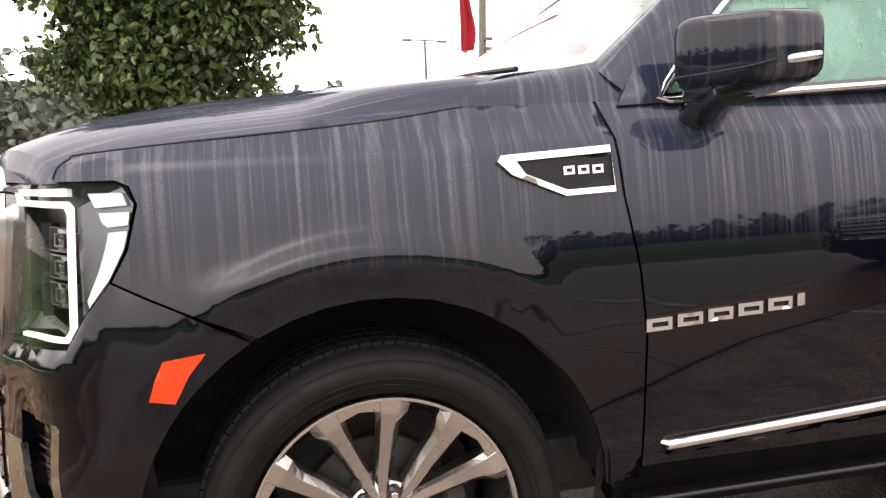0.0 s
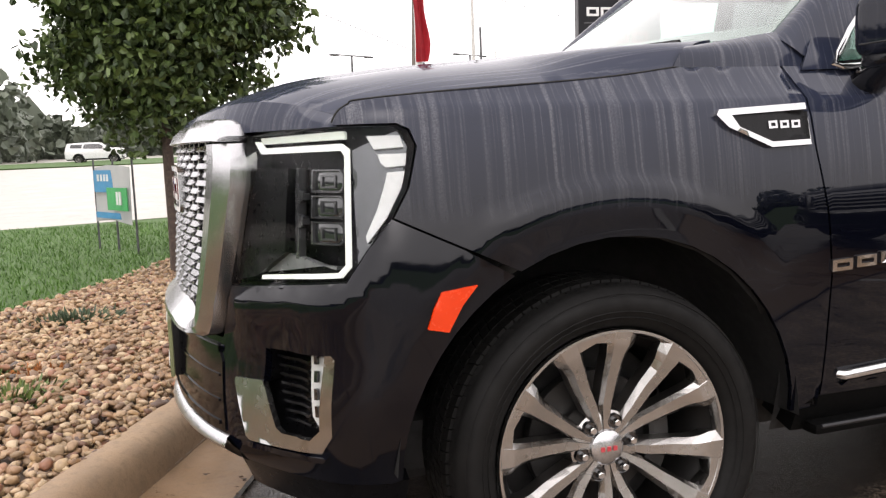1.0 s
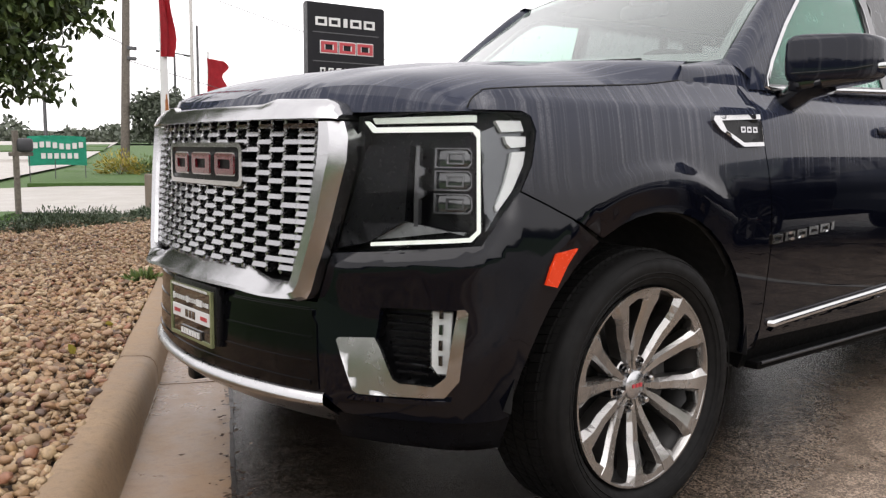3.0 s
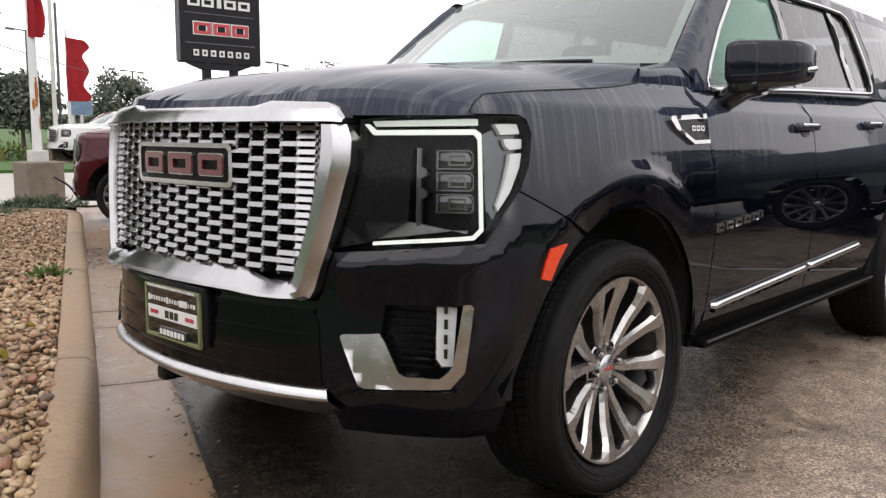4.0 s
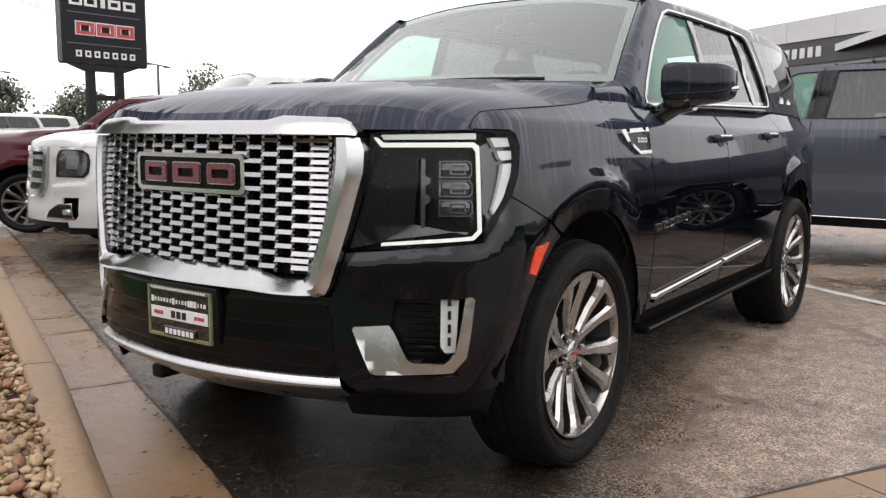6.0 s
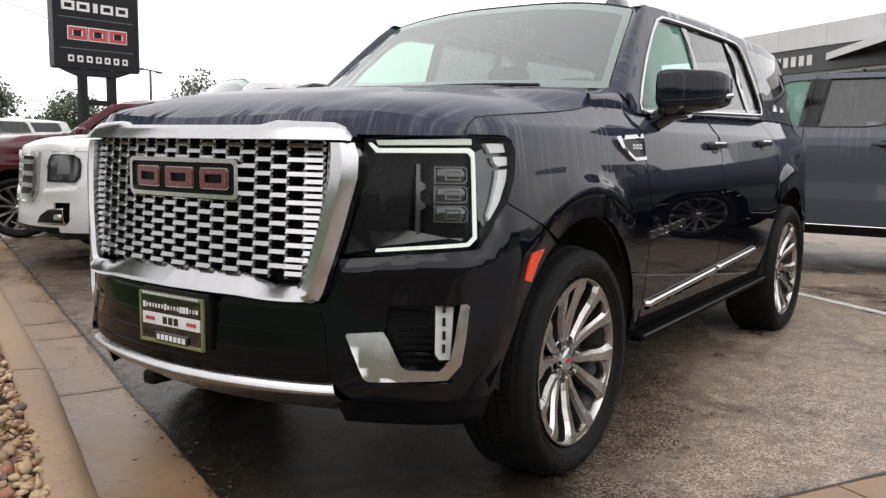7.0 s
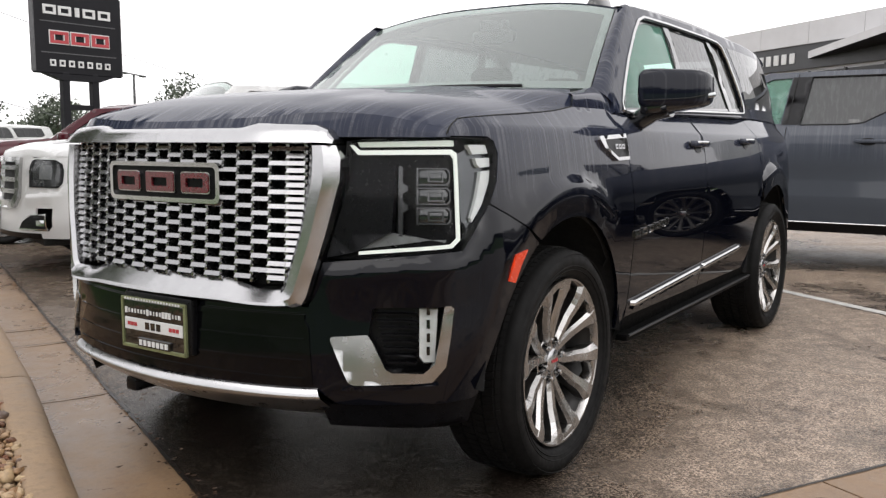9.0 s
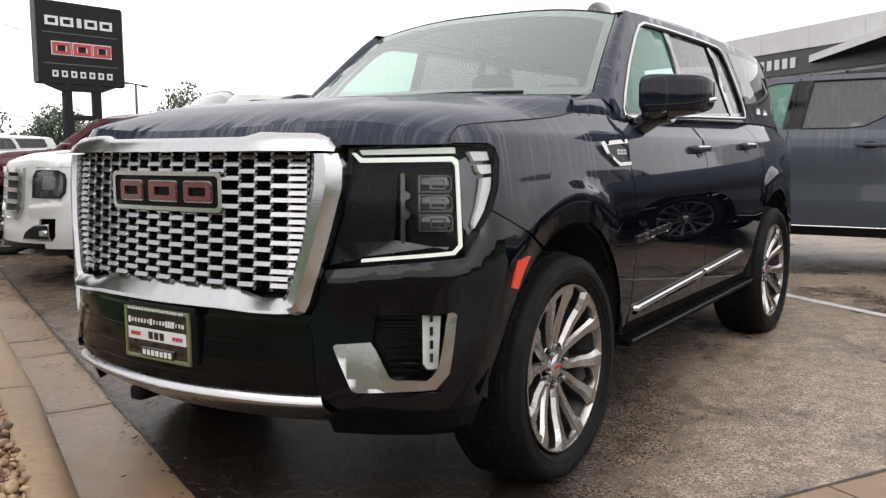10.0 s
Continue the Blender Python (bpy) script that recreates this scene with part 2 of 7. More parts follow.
def asphalt():
    """Damp asphalt: speckled aggregate, darker and smoother where water stands about the nose of the vehicle, with
    shade under it painted in.
    """
    n = Nodes("wet_asphalt")
    fine = n.noise(95, 4, 0.7)
    speck = n.cells(230, "F1", "Color")
    patch = n.noise(0.75, 7, 0.66)
    wide = n.noise(0.16, 3)
    tone = n.ramp(speck, (0.22, (0.0714, 0.05061, 0.03533)), (0.45, (0.3264, 0.2387, 0.1738)), (0.60, (0.7956, 0.5969, 0.4441)), (0.74, (1.02, 0.8308, 0.6494)))
    coarse = n.cells(105, "F1", "Color")
    tone = n.mix(n.ramp(coarse, (0.64, 0.0), (0.78, 0.8)), tone, (0.9384, 0.7258, 0.5539))
    tone = n.mix(n.ramp(coarse, (0.22, 0.75), (0.36, 0.0)), tone, (0.051, 0.0382, 0.02865))
    tone = n.mix(n.ramp(n.noise(9, 5, 0.6), (0.40, 0.45), (0.56, 0.0)), tone, (0.0867, 0.06399, 0.0468))
    tone = n.mix(n.ramp(fine, (0.42, 0.60), (0.54, 0.0)), tone, (0.0459, 0.03533, 0.02865))
    tone = n.mix(n.ramp(wide, (0.35, 0.0), (0.65, 0.25)), tone, (0.306, 0.2244, 0.1623))
    # standing wet plus painted shade: darkens towards the vehicle's nose and underside
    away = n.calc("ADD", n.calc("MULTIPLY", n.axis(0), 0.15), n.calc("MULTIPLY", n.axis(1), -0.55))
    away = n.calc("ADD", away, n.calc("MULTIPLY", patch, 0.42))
    damp_shade = n.ramp(n.calc("MULTIPLY", away, 0.5), (0.36, 1.0), (0.52, 0.0))
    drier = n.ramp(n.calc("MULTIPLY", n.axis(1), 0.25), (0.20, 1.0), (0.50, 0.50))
    damp_shade = n.calc("MULTIPLY", damp_shade, drier)
    damp_shade = n.calc("MAXIMUM", damp_shade, n.ramp(patch, (0.36, 0.85), (0.50, 0.0)))
    # unseen ground behind the walk, darkened only so the bodywork reflects less light
    damp_shade = n.calc("MAXIMUM", damp_shade, n.ramp(n.calc("ADD", n.calc("MULTIPLY", n.axis(1), -0.1), n.calc("MULTIPLY", n.noise(0.55, 6, 0.7), 0.55)), (0.58, 0.0), (0.72, 0.6)))
    tone = n.mix(n.calc("MULTIPLY", damp_shade, 0.92), tone, (0.00816, 0.006303, 0.005252))
    n.put("Base Color", tone)
    pool = n.ramp(n.noise(2.3, 5, 0.6), (0.40, 0.0), (0.55, 0.35))
    n.put("Roughness", n.ramp(n.calc("ADD", damp_shade, n.calc("ADD", n.calc("MULTIPLY", fine, 0.3), pool)), (0.1, 0.55), (1.0, 0.20)))
    n.put("Specular IOR Level", n.ramp(damp_shade, (0.0, 0.5), (1.0, 0.28)))
    n.bump(n.calc("ADD", n.calc("MULTIPLY", coarse, 0.8), fine), 0.45, 0.005)
    return n.mat


def concrete(name, dark, light, wet=0.0, gloss=0.6, blotch=0.5):
    n = Nodes(name)
    big, mid, fine = n.noise(1.3, 5), n.noise(9, 6), n.noise(210, 3)
    c = n.mix(n.ramp(big, (0.32, 0.0), (0.68, 1.0)), dark, light)
    c = n.mix(n.ramp(mid, (0.38, blotch), (0.58, 0.0)), c, tuple(v * 0.58 for v in dark))
    c = n.mix(n.ramp(n.noise(34, 6, 0.7), (0.36, 0.35), (0.5, 0.0)), c, tuple(v * 0.5 for v in dark))
    c = n.mix(n.ramp(fine, (0.35, 0.25), (0.6, 0.0)), c, tuple(v * 0.5 for v in dark))
    c = n.mix(n.calc("MULTIPLY", n.random(), 0.25), c, tuple(v * 0.8 for v in dark))
    n.put("Base Color", c)
    n.put("Roughness", n.ramp(n.calc("ADD", n.calc("MULTIPLY", big, 0.6), n.calc("MULTIPLY", mid, 0.4)), (0.40, gloss * (1 - wet)), (0.62, gloss * 1.2)))
    n.bump(n.calc("ADD", fine, mid), 0.25, 0.004)
    return n.mat


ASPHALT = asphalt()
GUTTER = concrete("wet_gutter_concrete", (0.2448, 0.144, 0.07462), (0.408, 0.2688, 0.1565), 0.45, 0.42, 0.22)
KERB = concrete("kerb_concrete", (0.3162, 0.2064, 0.1165), (0.4794, 0.3379, 0.2093), 0.2, 0.7, 0.3)
ROAD = concrete("road_concrete", (0.50, 0.465, 0.415), (0.64, 0.605, 0.545), 0.3, 0.6)
PLINTH = concrete("plinth_concrete", (0.19, 0.145, 0.10), (0.30, 0.24, 0.175))


def lawn_material():
    n = Nodes("lawn_soil")
    a, b = n.noise(1.1, 4), n.noise(60, 4)
    c = n.mix(a, (0.050, 0.120, 0.013), (0.092, 0.195, 0.025))
    n.put("Base Color", n.mix(n.ramp(b, (0.4, 0.6), (0.6, 0.0)), c, (0.035, 0.075, 0.012)))
    n.put("Roughness", 0.85)
    n.bump(b, 0.8, 0.02)
    return n.mat


def blade_material(name, low, high):
    n = Nodes(name)
    n.put("Base Color", n.mix(n.island(), low, high))
    n.put("Roughness", 0.55)
    n.put("Subsurface Weight", 0.0)
    return n.mat


def pebble_material(name, by_object):
    n = Nodes(name)
    pick = n.random() if by_object else n.island()
    c = n.ramp(pick, (0.0, (0.508, 0.316, 0.140)), (0.15, (0.309, 0.170, 0.079)), (0.32, (0.653, 0.474, 0.260)), (0.48, (0.200, 0.115, 0.060)), (0.62, (0.454, 0.260, 0.121)), (0.78, (0.707, 0.545, 0.337)), (0.9, (0.381, 0.158, 0.077)), (1.0, (0.064, 0.043, 0.030)))
    c = n.mix(n.ramp(n.noise(60, 5), (0.35, 0.45), (0.65, 0.0)), c, (0.16, 0.11, 0.08))
    n.put("Base Color", c).put("Roughness", 0.55)
    n.bump(n.noise(140, 4), 0.3, 0.004)
    return n.mat


LAWN = lawn_material()
GRASS = blade_material("grass_blade", (0.050, 0.135, 0.010), (0.098, 0.215, 0.022))
STONE = pebble_material("river_stone", True)
STONES = pebble_material("river_stones", False)
SOIL = plain("bed_soil", (0.10, 0.07, 0.05), 0.9, 0, 0.4, 20, 0.6, grain=60)
BARK = plain("bark", (0.075, 0.05, 0.038), 0.85, 0, 0.4, 30, 0.9, grain=45)
LEAF = blade_material("leaf", (0.024, 0.052, 0.012), (0.130, 0.190, 0.042))
# distance haze is mixed into this leaf colour, paler and greyer than near leaves
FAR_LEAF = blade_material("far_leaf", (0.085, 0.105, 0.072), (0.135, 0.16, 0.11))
JUNIPER = blade_material("juniper_needle", (0.045, 0.08, 0.045), (0.11, 0.15, 0.075))
SEDUM = blade_material("ground_cover_leaf", (0.06, 0.11, 0.02), (0.16, 0.22, 0.05))
YELLOW = blade_material("yellow_leaf", (0.45, 0.32, 0.03), (0.30, 0.30, 0.05))
WOOD = plain("weathered_wood", (0.17, 0.145, 0.12), 0.85, 0, 0.35, 18, 0.5, grain=70)
WHITE = plain("white_enamel", (0.80, 0.80, 0.79), 0.4, 0, 0.05, 6)
DIRTY_WHITE = plain("weathered_white", (0.62, 0.60, 0.57), 0.5, 0, 0.12, 5)
RUST = plain("rust", (0.40, 0.14, 0.03), 0.8, 0, 0.4, 25, 0.3)
SIGN_BLACK = plain("sign_black", (0.010, 0.010, 0.013), 0.5, 0, 0.15, 3, shine=0.2)
SIGN_RED = plain("sign_red", (0.50, 0.05, 0.06), 0.4, 0, 0.1, 5)
FLAG = plain("flag_red", (0.55, 0.02, 0.035), 0.7, 0, 0.15, 6, 0.2)
STEEL = plain("dull_steel", (0.14, 0.14, 0.145), 0.45, 0.6, 0.2, 10)
GREEN = plain("banner_green", (0.03, 0.46, 0.30), 0.6, 0, 0.1, 5)
SIGN_BLUE = plain("faded_sign_blue", (0.20, 0.31, 0.46), 0.5, 0, 0.2, 4)
BLUE = plain("sign_blue", (0.05, 0.30, 0.55), 0.5, 0, 0.1, 8)
LIME = plain("sign_green", (0.05, 0.42, 0.12), 0.5, 0, 0.1, 8)
PANEL = plain("facade_panel", (0.74, 0.73, 0.74), 0.45, 0, 0.05, 1.5)
SOFFIT = plain("facade_dark", (0.045, 0.045, 0.05), 0.4, 0, 0.2, 2)
LINE = concrete("stall_paint", (0.62, 0.60, 0.56), (0.80, 0.78, 0.74), 0.1, 0.7)
LITTER = blade_material("wet_litter", (0.025, 0.014, 0.008), (0.10, 0.05, 0.022))

# ---- building helpers ----
from mathutils.geometry import delaunay_2d_cdt


def link_mesh(name, verts, faces, material, parent=None, smooth=True, label=""):
    me = bpy.data.meshes.new(name)
    me.from_pydata([tuple(v) for v in verts], [], faces)
    me.materials.append(material)
    me.polygons.foreach_set("use_smooth", [smooth] * len(me.polygons))
    me.update()
    ob = new(name, me)
    if parent:
        ob.parent = parent
    return tagged(ob, label)


def part(name, bm, material, parent=None, label="", smooth=False, sharp=35):
    """Link a bmesh as one mesh object under a thing or a part."""
    bmesh.ops.recalc_face_normals(bm, faces=bm.faces)
    me = bpy.data.meshes.new(name)
    if smooth:
        for f in bm.faces:
            f.smooth = True
        for e in bm.edges:
            if len(e.link_faces) == 2 and e.calc_face_angle(0) > radians(sharp):
                e.smooth = False
    bm.to_mesh(me)
    bm.free()
    me.materials.append(material)
    ob = new(name, me)
    if parent:
        ob.parent = parent
    return tagged(ob, label)


def thing(name, label, category, group="", kind="", at=None):
    ob = tagged(new(name), label, category, group, kind)
    if at is not None:
        ob.matrix_world = at
    return ob


def box(bm, size, at=(0, 0, 0), bevel=0.0, turn=None):
    m = Matrix.Translation(at) @ (turn or Matrix()) @ Matrix.Diagonal((*size, 1))
    vs = bmesh.ops.create_cube(bm, size=1, matrix=m)["verts"]
    if bevel:
        es = {e for v in vs for e in v.link_edges}
        bmesh.ops.bevel(bm, geom=list(es), offset=bevel, segments=2, affect="EDGES", profile=0.6)
    return bm


def rod(bm, a, b, ra, rb=None, n=12, caps=True):
    a, b = Vector(a), Vector(b)
    q = (b - a).to_track_quat("Z", "Y").to_matrix().to_4x4()
    bmesh.ops.create_cone(bm, cap_ends=caps, segments=n, radius1=ra, radius2=ra if rb is None else rb, depth=(b - a).length, matrix=Matrix.Translation((a + b) / 2) @ q)
    return bm


def lathe(bm, profile, n, axis_at=(0, 0, 0)):
    """Turn a profile of (radius, y) pairs round the y axis."""
    ax = Vector(axis_at)
    rings = []
    for r, y in profile:
        rings.append([bm.verts.new(ax + Vector((r * math.cos(2 * math.pi * k / n), y, r * math.sin(2 * math.pi * k / n)))) for k in range(n)])
    for a, b in zip(rings, rings[1:]):
        for k in range(n):
            bm.faces.new((a[k], a[(k + 1) % n], b[(k + 1) % n], b[k]))
    return bm


def tube(bm, path, radius, n=8, flat=1.0, closed=False):
    """Sweep a round or flattened section along a path of points."""
    pts = [Vector(p) for p in path]
    rings = []
    for i, p in enumerate(pts):
        a = pts[i - 1] if (i or closed) else pts[i]
        b = pts[(i + 1) % len(pts)] if (i < len(pts) - 1 or closed) else pts[i]
        d = (b - a).normalized()
        side = d.cross(Vector((0, 0, 1)))
        side = side.normalized() if side.length > 1e-4 else Vector((0, 1, 0))
        up = side.cross(d).normalized()
        rings.append([bm.verts.new(p + side * radius * math.cos(2 * math.pi * k / n) * flat + up * radius * math.sin(2 * math.pi * k / n)) for k in range(n)])
    pairs = list(zip(rings, rings[1:])) + ([(rings[-1], rings[0])] if closed else [])
    for a, b in pairs:
        for k in range(n):
            bm.faces.new((a[k], a[(k + 1) % n], b[(k + 1) % n], b[k]))
    if not closed:
        bm.faces.new(rings[0]), bm.faces.new(rings[-1][::-1])
    return bm


def inside(p, poly):
    x, y, hit = p[0], p[1], False
    for (ax, ay), (bx, by) in zip(poly, poly[1:] + poly[:1]):
        if (ay > y) != (by > y) and x < (bx - ax) * (y - ay) / (by - ay) + ax:
            hit = not hit
    return hit


def dense(poly, step):
    out = []
    for (ax, ay), (bx, by) in zip(poly, poly[1:] + poly[:1]):
        k = max(1, math.ceil(math.hypot(bx - ax, by - ay) / step))
        out += [(ax + (bx - ax) * i / k, ay + (by - ay) * i / k) for i in range(k)]
    return out


def panel(name, outline, fn, material, parent=None, holes=(), step=0.05, depth=0.014, label="", centre=(1.4, 0, 0.75), smooth=True, lines_b=(), extra=()):
    """A sheet with a turned-in rim: an outline (with holes) in two coordinates, laid on the surface fn.
    lines_b, extra: further rows of grid points and single ones, where the surface has a crease."""
    loops = [dense(list(outline), step)] + [dense(list(h), step) for h in holes]
    pts, edges = [], []
    for lp in loops:
        s = len(pts)
        pts += lp
        edges += [(s + i, s + (i + 1) % len(lp)) for i in range(len(lp))]
    lo = [min(p[i] for p in loops[0]) for i in (0, 1)]
    hi = [max(p[i] for p in loops[0]) for i in (0, 1)]
    rows = [lo[1] + step * (j + 0.5) for j in range(int((hi[1] - lo[1]) / step) + 1)]
    rows = [r for r in rows if all(abs(r - q) > step * 0.4 for q in lines_b)] + list(lines_b)
    cols = [lo[0] + step * (i + 0.5) for i in range(int((hi[0] - lo[0]) / step) + 1)]
    edge_pts = np.array(pts)
    extra_set = set(extra)
    near = np.array(extra) if len(extra) else None
    for a, b in list(extra) + [(a, b) for a in cols for b in rows]:
        if near is None or (a, b) in extra_set or np.min((near[:, 0] - a) ** 2 + (near[:, 1] - b) ** 2) > (step * 0.45) ** 2:
            if inside((a, b), loops[0]) and not any(inside((a, b), h) for h in loops[1:]):
                if np.min((edge_pts[:, 0] - a) ** 2 + (edge_pts[:, 1] - b) ** 2) > (step * (0.15 if (a, b) in extra_set else 0.35)) ** 2:
                    pts.append((a, b))
    flat, _, tris, *_ = delaunay_2d_cdt([Vector(p) for p in pts], edges, [], 0, 1e-6)
    mid = Vector(centre)
    verts = [Vector(fn(p.x, p.y)) for p in flat]
    norms = []
    for p, v in zip(flat, verts):
        e = 1e-3
        n = (Vector(fn(p.x + e, p.y)) - Vector(fn(p.x - e, p.y))).cross(Vector(fn(p.x, p.y + e)) - Vector(fn(p.x, p.y - e)))
        n = n.normalized() if n.length > 1e-12 else (v - mid).normalized()
        norms.append(n if n.dot(v - mid) > 0 else -n)
    faces, count = [], {}
    for t in tris:
        c = sum((flat[i] for i in t), Vector((0, 0))) / len(t)
        if inside(c, loops[0]) and not any(inside(c, h) for h in loops[1:]):
            a, b, d = (verts[i] for i in t[:3])
            if (b - a).cross(d - a).length < 1e-10:
                continue
            if (b - a).cross(d - a).dot(norms[t[0]]) < 0:
                t = t[::-1]
            faces.append(tuple(t))
            for i, j in zip(t, list(t[1:]) + [t[0]]):
                count[(i, j)] = 1
    flags = [smooth] * len(faces)
    if depth:
        outer, inner = {}, {}
        for (i, j) in [k for k in count if (k[1], k[0]) not in count]:
            for q in (i, j):
                if q not in outer:
                    outer[q] = len(verts)
                    verts.append(verts[q].copy())
                    inner[q] = len(verts)
                    verts.append(verts[q] - norms[q] * depth)
            faces.append((outer[j], outer[i], inner[i], inner[j]))
            flags.append(False)
    ob = link_mesh(name, verts, faces, material, parent, smooth, label)
    ob.data.polygons.foreach_set("use_smooth", flags)
    ob.data.update()
    return ob


def spline(points, n):
    """A smooth curve through points, n steps a stretch."""
    p = [Vector(q) for q in points]
    p = [2 * p[0] - p[1]] + p + [2 * p[-1] - p[-2]]
    out = []
    for i in range(1, len(p) - 2):
        for k in range(n):
            t = k / n
            out.append(0.5 * (2 * p[i] + (p[i + 1] - p[i - 1]) * t + (2 * p[i - 1] - 5 * p[i] + 4 * p[i + 1] - p[i + 2]) * t * t + (3 * p[i] - p[i - 1] - 3 * p[i + 1] + p[i + 2]) * t ** 3))
    return out + [p[-2]]


def table(x, pairs):
    if x <= pairs[0][0]:
        return pairs[0][1]
    for (a, va), (b, vb) in zip(pairs, pairs[1:]):
        if x <= b:
            return va + (vb - va) * (x - a) / (b - a)
    return pairs[-1][1]


def ease(x, a, b):
    t = min(1, max(0, (x - a) / (b - a)))
    return t * t * (3 - 2 * t)


def loft(name, lines, material, parent=None, label=""):
    """A sheet through a row of lines with equal numbers of points."""
    n = len(lines[0])
    verts = [v for ln in lines for v in ln]
    faces = [(i * n + k, i * n + k + 1, (i + 1) * n + k + 1, (i + 1) * n + k) for i in range(len(lines) - 1) for k in range(n - 1)]
    return link_mesh(name, verts, faces, material, parent, True, label)


# ---- ground ----
KX, KY = 0.4055, 0.9141  # way of the kerb
K0 = Vector((-1.386, -0.215))  # a point on the kerb's edge above the gutter


def rise(x, y):
    """The land climbs gently towards the far road."""
    return 0.013 * max(0.0, y - 14.0) if y < 160 else 1.9


def bed(s, d, z=0.0):
    """A place s along the kerb and d behind its edge."""
    return Vector((K0.x + KX * s - KY * d, K0.y + KY * s + KX * d, z))


def sheet(name, poly, z, material, step, label, category, kind="structure", thick=0.0, follow=True):
    ob = panel(name, poly, lambda x, y: (x, y, z + (rise(x, y) if follow else 0)), material, None, (), step, thick, "", (0, 0, -50))
    return tagged(ob, label, category, "", kind)


far = 900
tagged(panel("ground", [(-far, -far), (far, -far), (far, far), (-far, far)], lambda x, y: (x, y, -0.06 + rise(x, y)), LAWN, None, (), 60, 0, "", (0, 0, -50), True, (0.0, 14.0, 40.0, 80.0, 120.0, 160.0)), "wide level grassland reaching the horizon", "ground", "", "structure")
lot_edge = [bed(-9, -0.376), bed(9.6, -0.376), bed(30, -0.376)]
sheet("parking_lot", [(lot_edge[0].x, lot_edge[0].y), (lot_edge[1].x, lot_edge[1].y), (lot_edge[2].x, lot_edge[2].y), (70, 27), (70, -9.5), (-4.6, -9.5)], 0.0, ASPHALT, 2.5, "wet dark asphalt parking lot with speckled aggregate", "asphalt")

# planting bed, kerb, lawn
END = 9.3
sheet("planting_bed", [tuple(bed(s, d).xy) for s, d in ((-9, 0.10), (END - 0.3, 0.10), (END, 1.0), (END - 0.4, 2.05), (4.0, 2.2), (-9, 2.4))], 0.10, SOIL, 0.8, "brown soil bed under loose river stones", "soil", thick=0.1)
lawn_outline = [tuple(bed(s, d).xy) for s, d in ((-12, 2.25), (4.0, 2.2), (END - 0.4, 2.0), (END + 0.2, 2.6), (12.0, 2.9))]
sheet("lawn", lawn_outline + [(1.25, 12.7), (-0.6, 13.4), (-4.0, 12.6), (-30, 9.5), (-30, -16)], 0.06, LAWN, 0.8, "mown green lawn beside the planting bed", "lawn", thick=0.12)
sheet("road", [(-120, 8.0), (-30, 10.6), (-4.0, 13.1), (-0.4, 14.2), (3.0, 24.0), (9.0, 38.0), (60, 190), (20, 190), (-40, 78), (-160, 62)], 0.02, ROAD, 6.0, "pale wet concrete road with two carriageways", "road")
sheet("driveway", [(1.3, 13.0), (-0.2, 14.3), (1.5, 20.0), (4.0, 20.6), (8, 19.3), (18, 17.0), (30, 24), (30, 12), (5.2, 10.2), (3.4, 10.6)], 0.025, ROAD, 1.5, "pale concrete driveway between lawn and road", "driveway")
sheet("grass_island", [(3.2, 21.0), (8.0, 19.8), (17, 17.6), (26, 40), (18, 46), (9.6, 38.0)], 0.09, LAWN, 1.5, "mown grass island between driveway and road", "lawn", thick=0.12)
sheet("median", [(-150, 52.0), (-30, 55.0), (5, 62.0), (20, 70), (36, 120), (10, 90), (-28, 66), (-150, 60)], 0.10, LAWN, 4.0, "grassy strip between the carriageways", "lawn", thick=0.1)

SECTION = [(-0.004, -0.02), (0.0, 0.04), (0.006, 0.095), (0.017, 0.124), (0.036, 0.143), (0.062, 0.152), (0.15, 0.156), (0.168, 0.15), (0.175, 0.08)]


def kerb_lean(s, d, z):
    """The face stands steep beyond the joint and lies back towards the near end."""
    near = min(1.2, max(0.0, (1.71 - s) / 1.7))
    foot, lip, rear = -0.05 + 0.035 * near, -0.052 + 0.075 * near, -0.05 + 0.045 * near
    if z < 0.143 and d < 0.1:
        return foot + (lip - foot) * max(0.0, z) / 0.143
    return lip + (rear - lip) * min(1.0, max(0.0, (d - 0.036) / 0.12))


def kerb_piece(s0, s1):
    """One length of kerb: a swept section with a slightly worn front edge."""
    steps = max(3, int((s1 - s0) / 0.12))
    lines = []
    for i in range(steps + 1):
        s = s0 + (s1 - s0) * i / steps
        wob = 0.004 * noise.noise((s * 2.1, 3.0, 0.0))
        chip = -0.004 if i in (0, steps) else 0.0
        lines.append([bed(s, d + wob + kerb_lean(s, d, z), z + 0.6 * wob + (chip if z > 0.1 else 0.0)) for d, z in SECTION])
    ob = loft("kerb", lines, KERB)
    bm = bmesh.new()
    bm.from_mesh(ob.data)
    for ln in (0, steps):
        k = len(SECTION)
        bm.verts.ensure_lookup_table()
        bm.faces.new([bm.verts[ln * k + q] for q in range(k)])
    bm.to_mesh(ob.data)
    bm.free()
    return tagged(ob, "stained tan concrete kerb length beside wet gutter", "kerb", "kerb lengths", "structure")


kerb_joints = [-9.0, -6.6, -4.2, -1.7, 1.715, 4.4, 6.9, END]
for a, b in zip(kerb_joints, kerb_joints[1:]):
    kerb_piece(a + 0.006, b - 0.006)
# rounded nose where the bed ends
nose = []
for i in range(25):
    a = radians(180 * i / 24)
    c = bed(END, 1.05)
    ring = []
    for d, z in SECTION:
        r = 1.05 - d + 0.05
        ring.append(Vector((c.x + r * (KY * math.cos(a) + KX * math.sin(a) * 0.8), c.y + r * (-KX * math.cos(a) + KY * math.sin(a) * 0.8), z)))
    nose.append(ring)
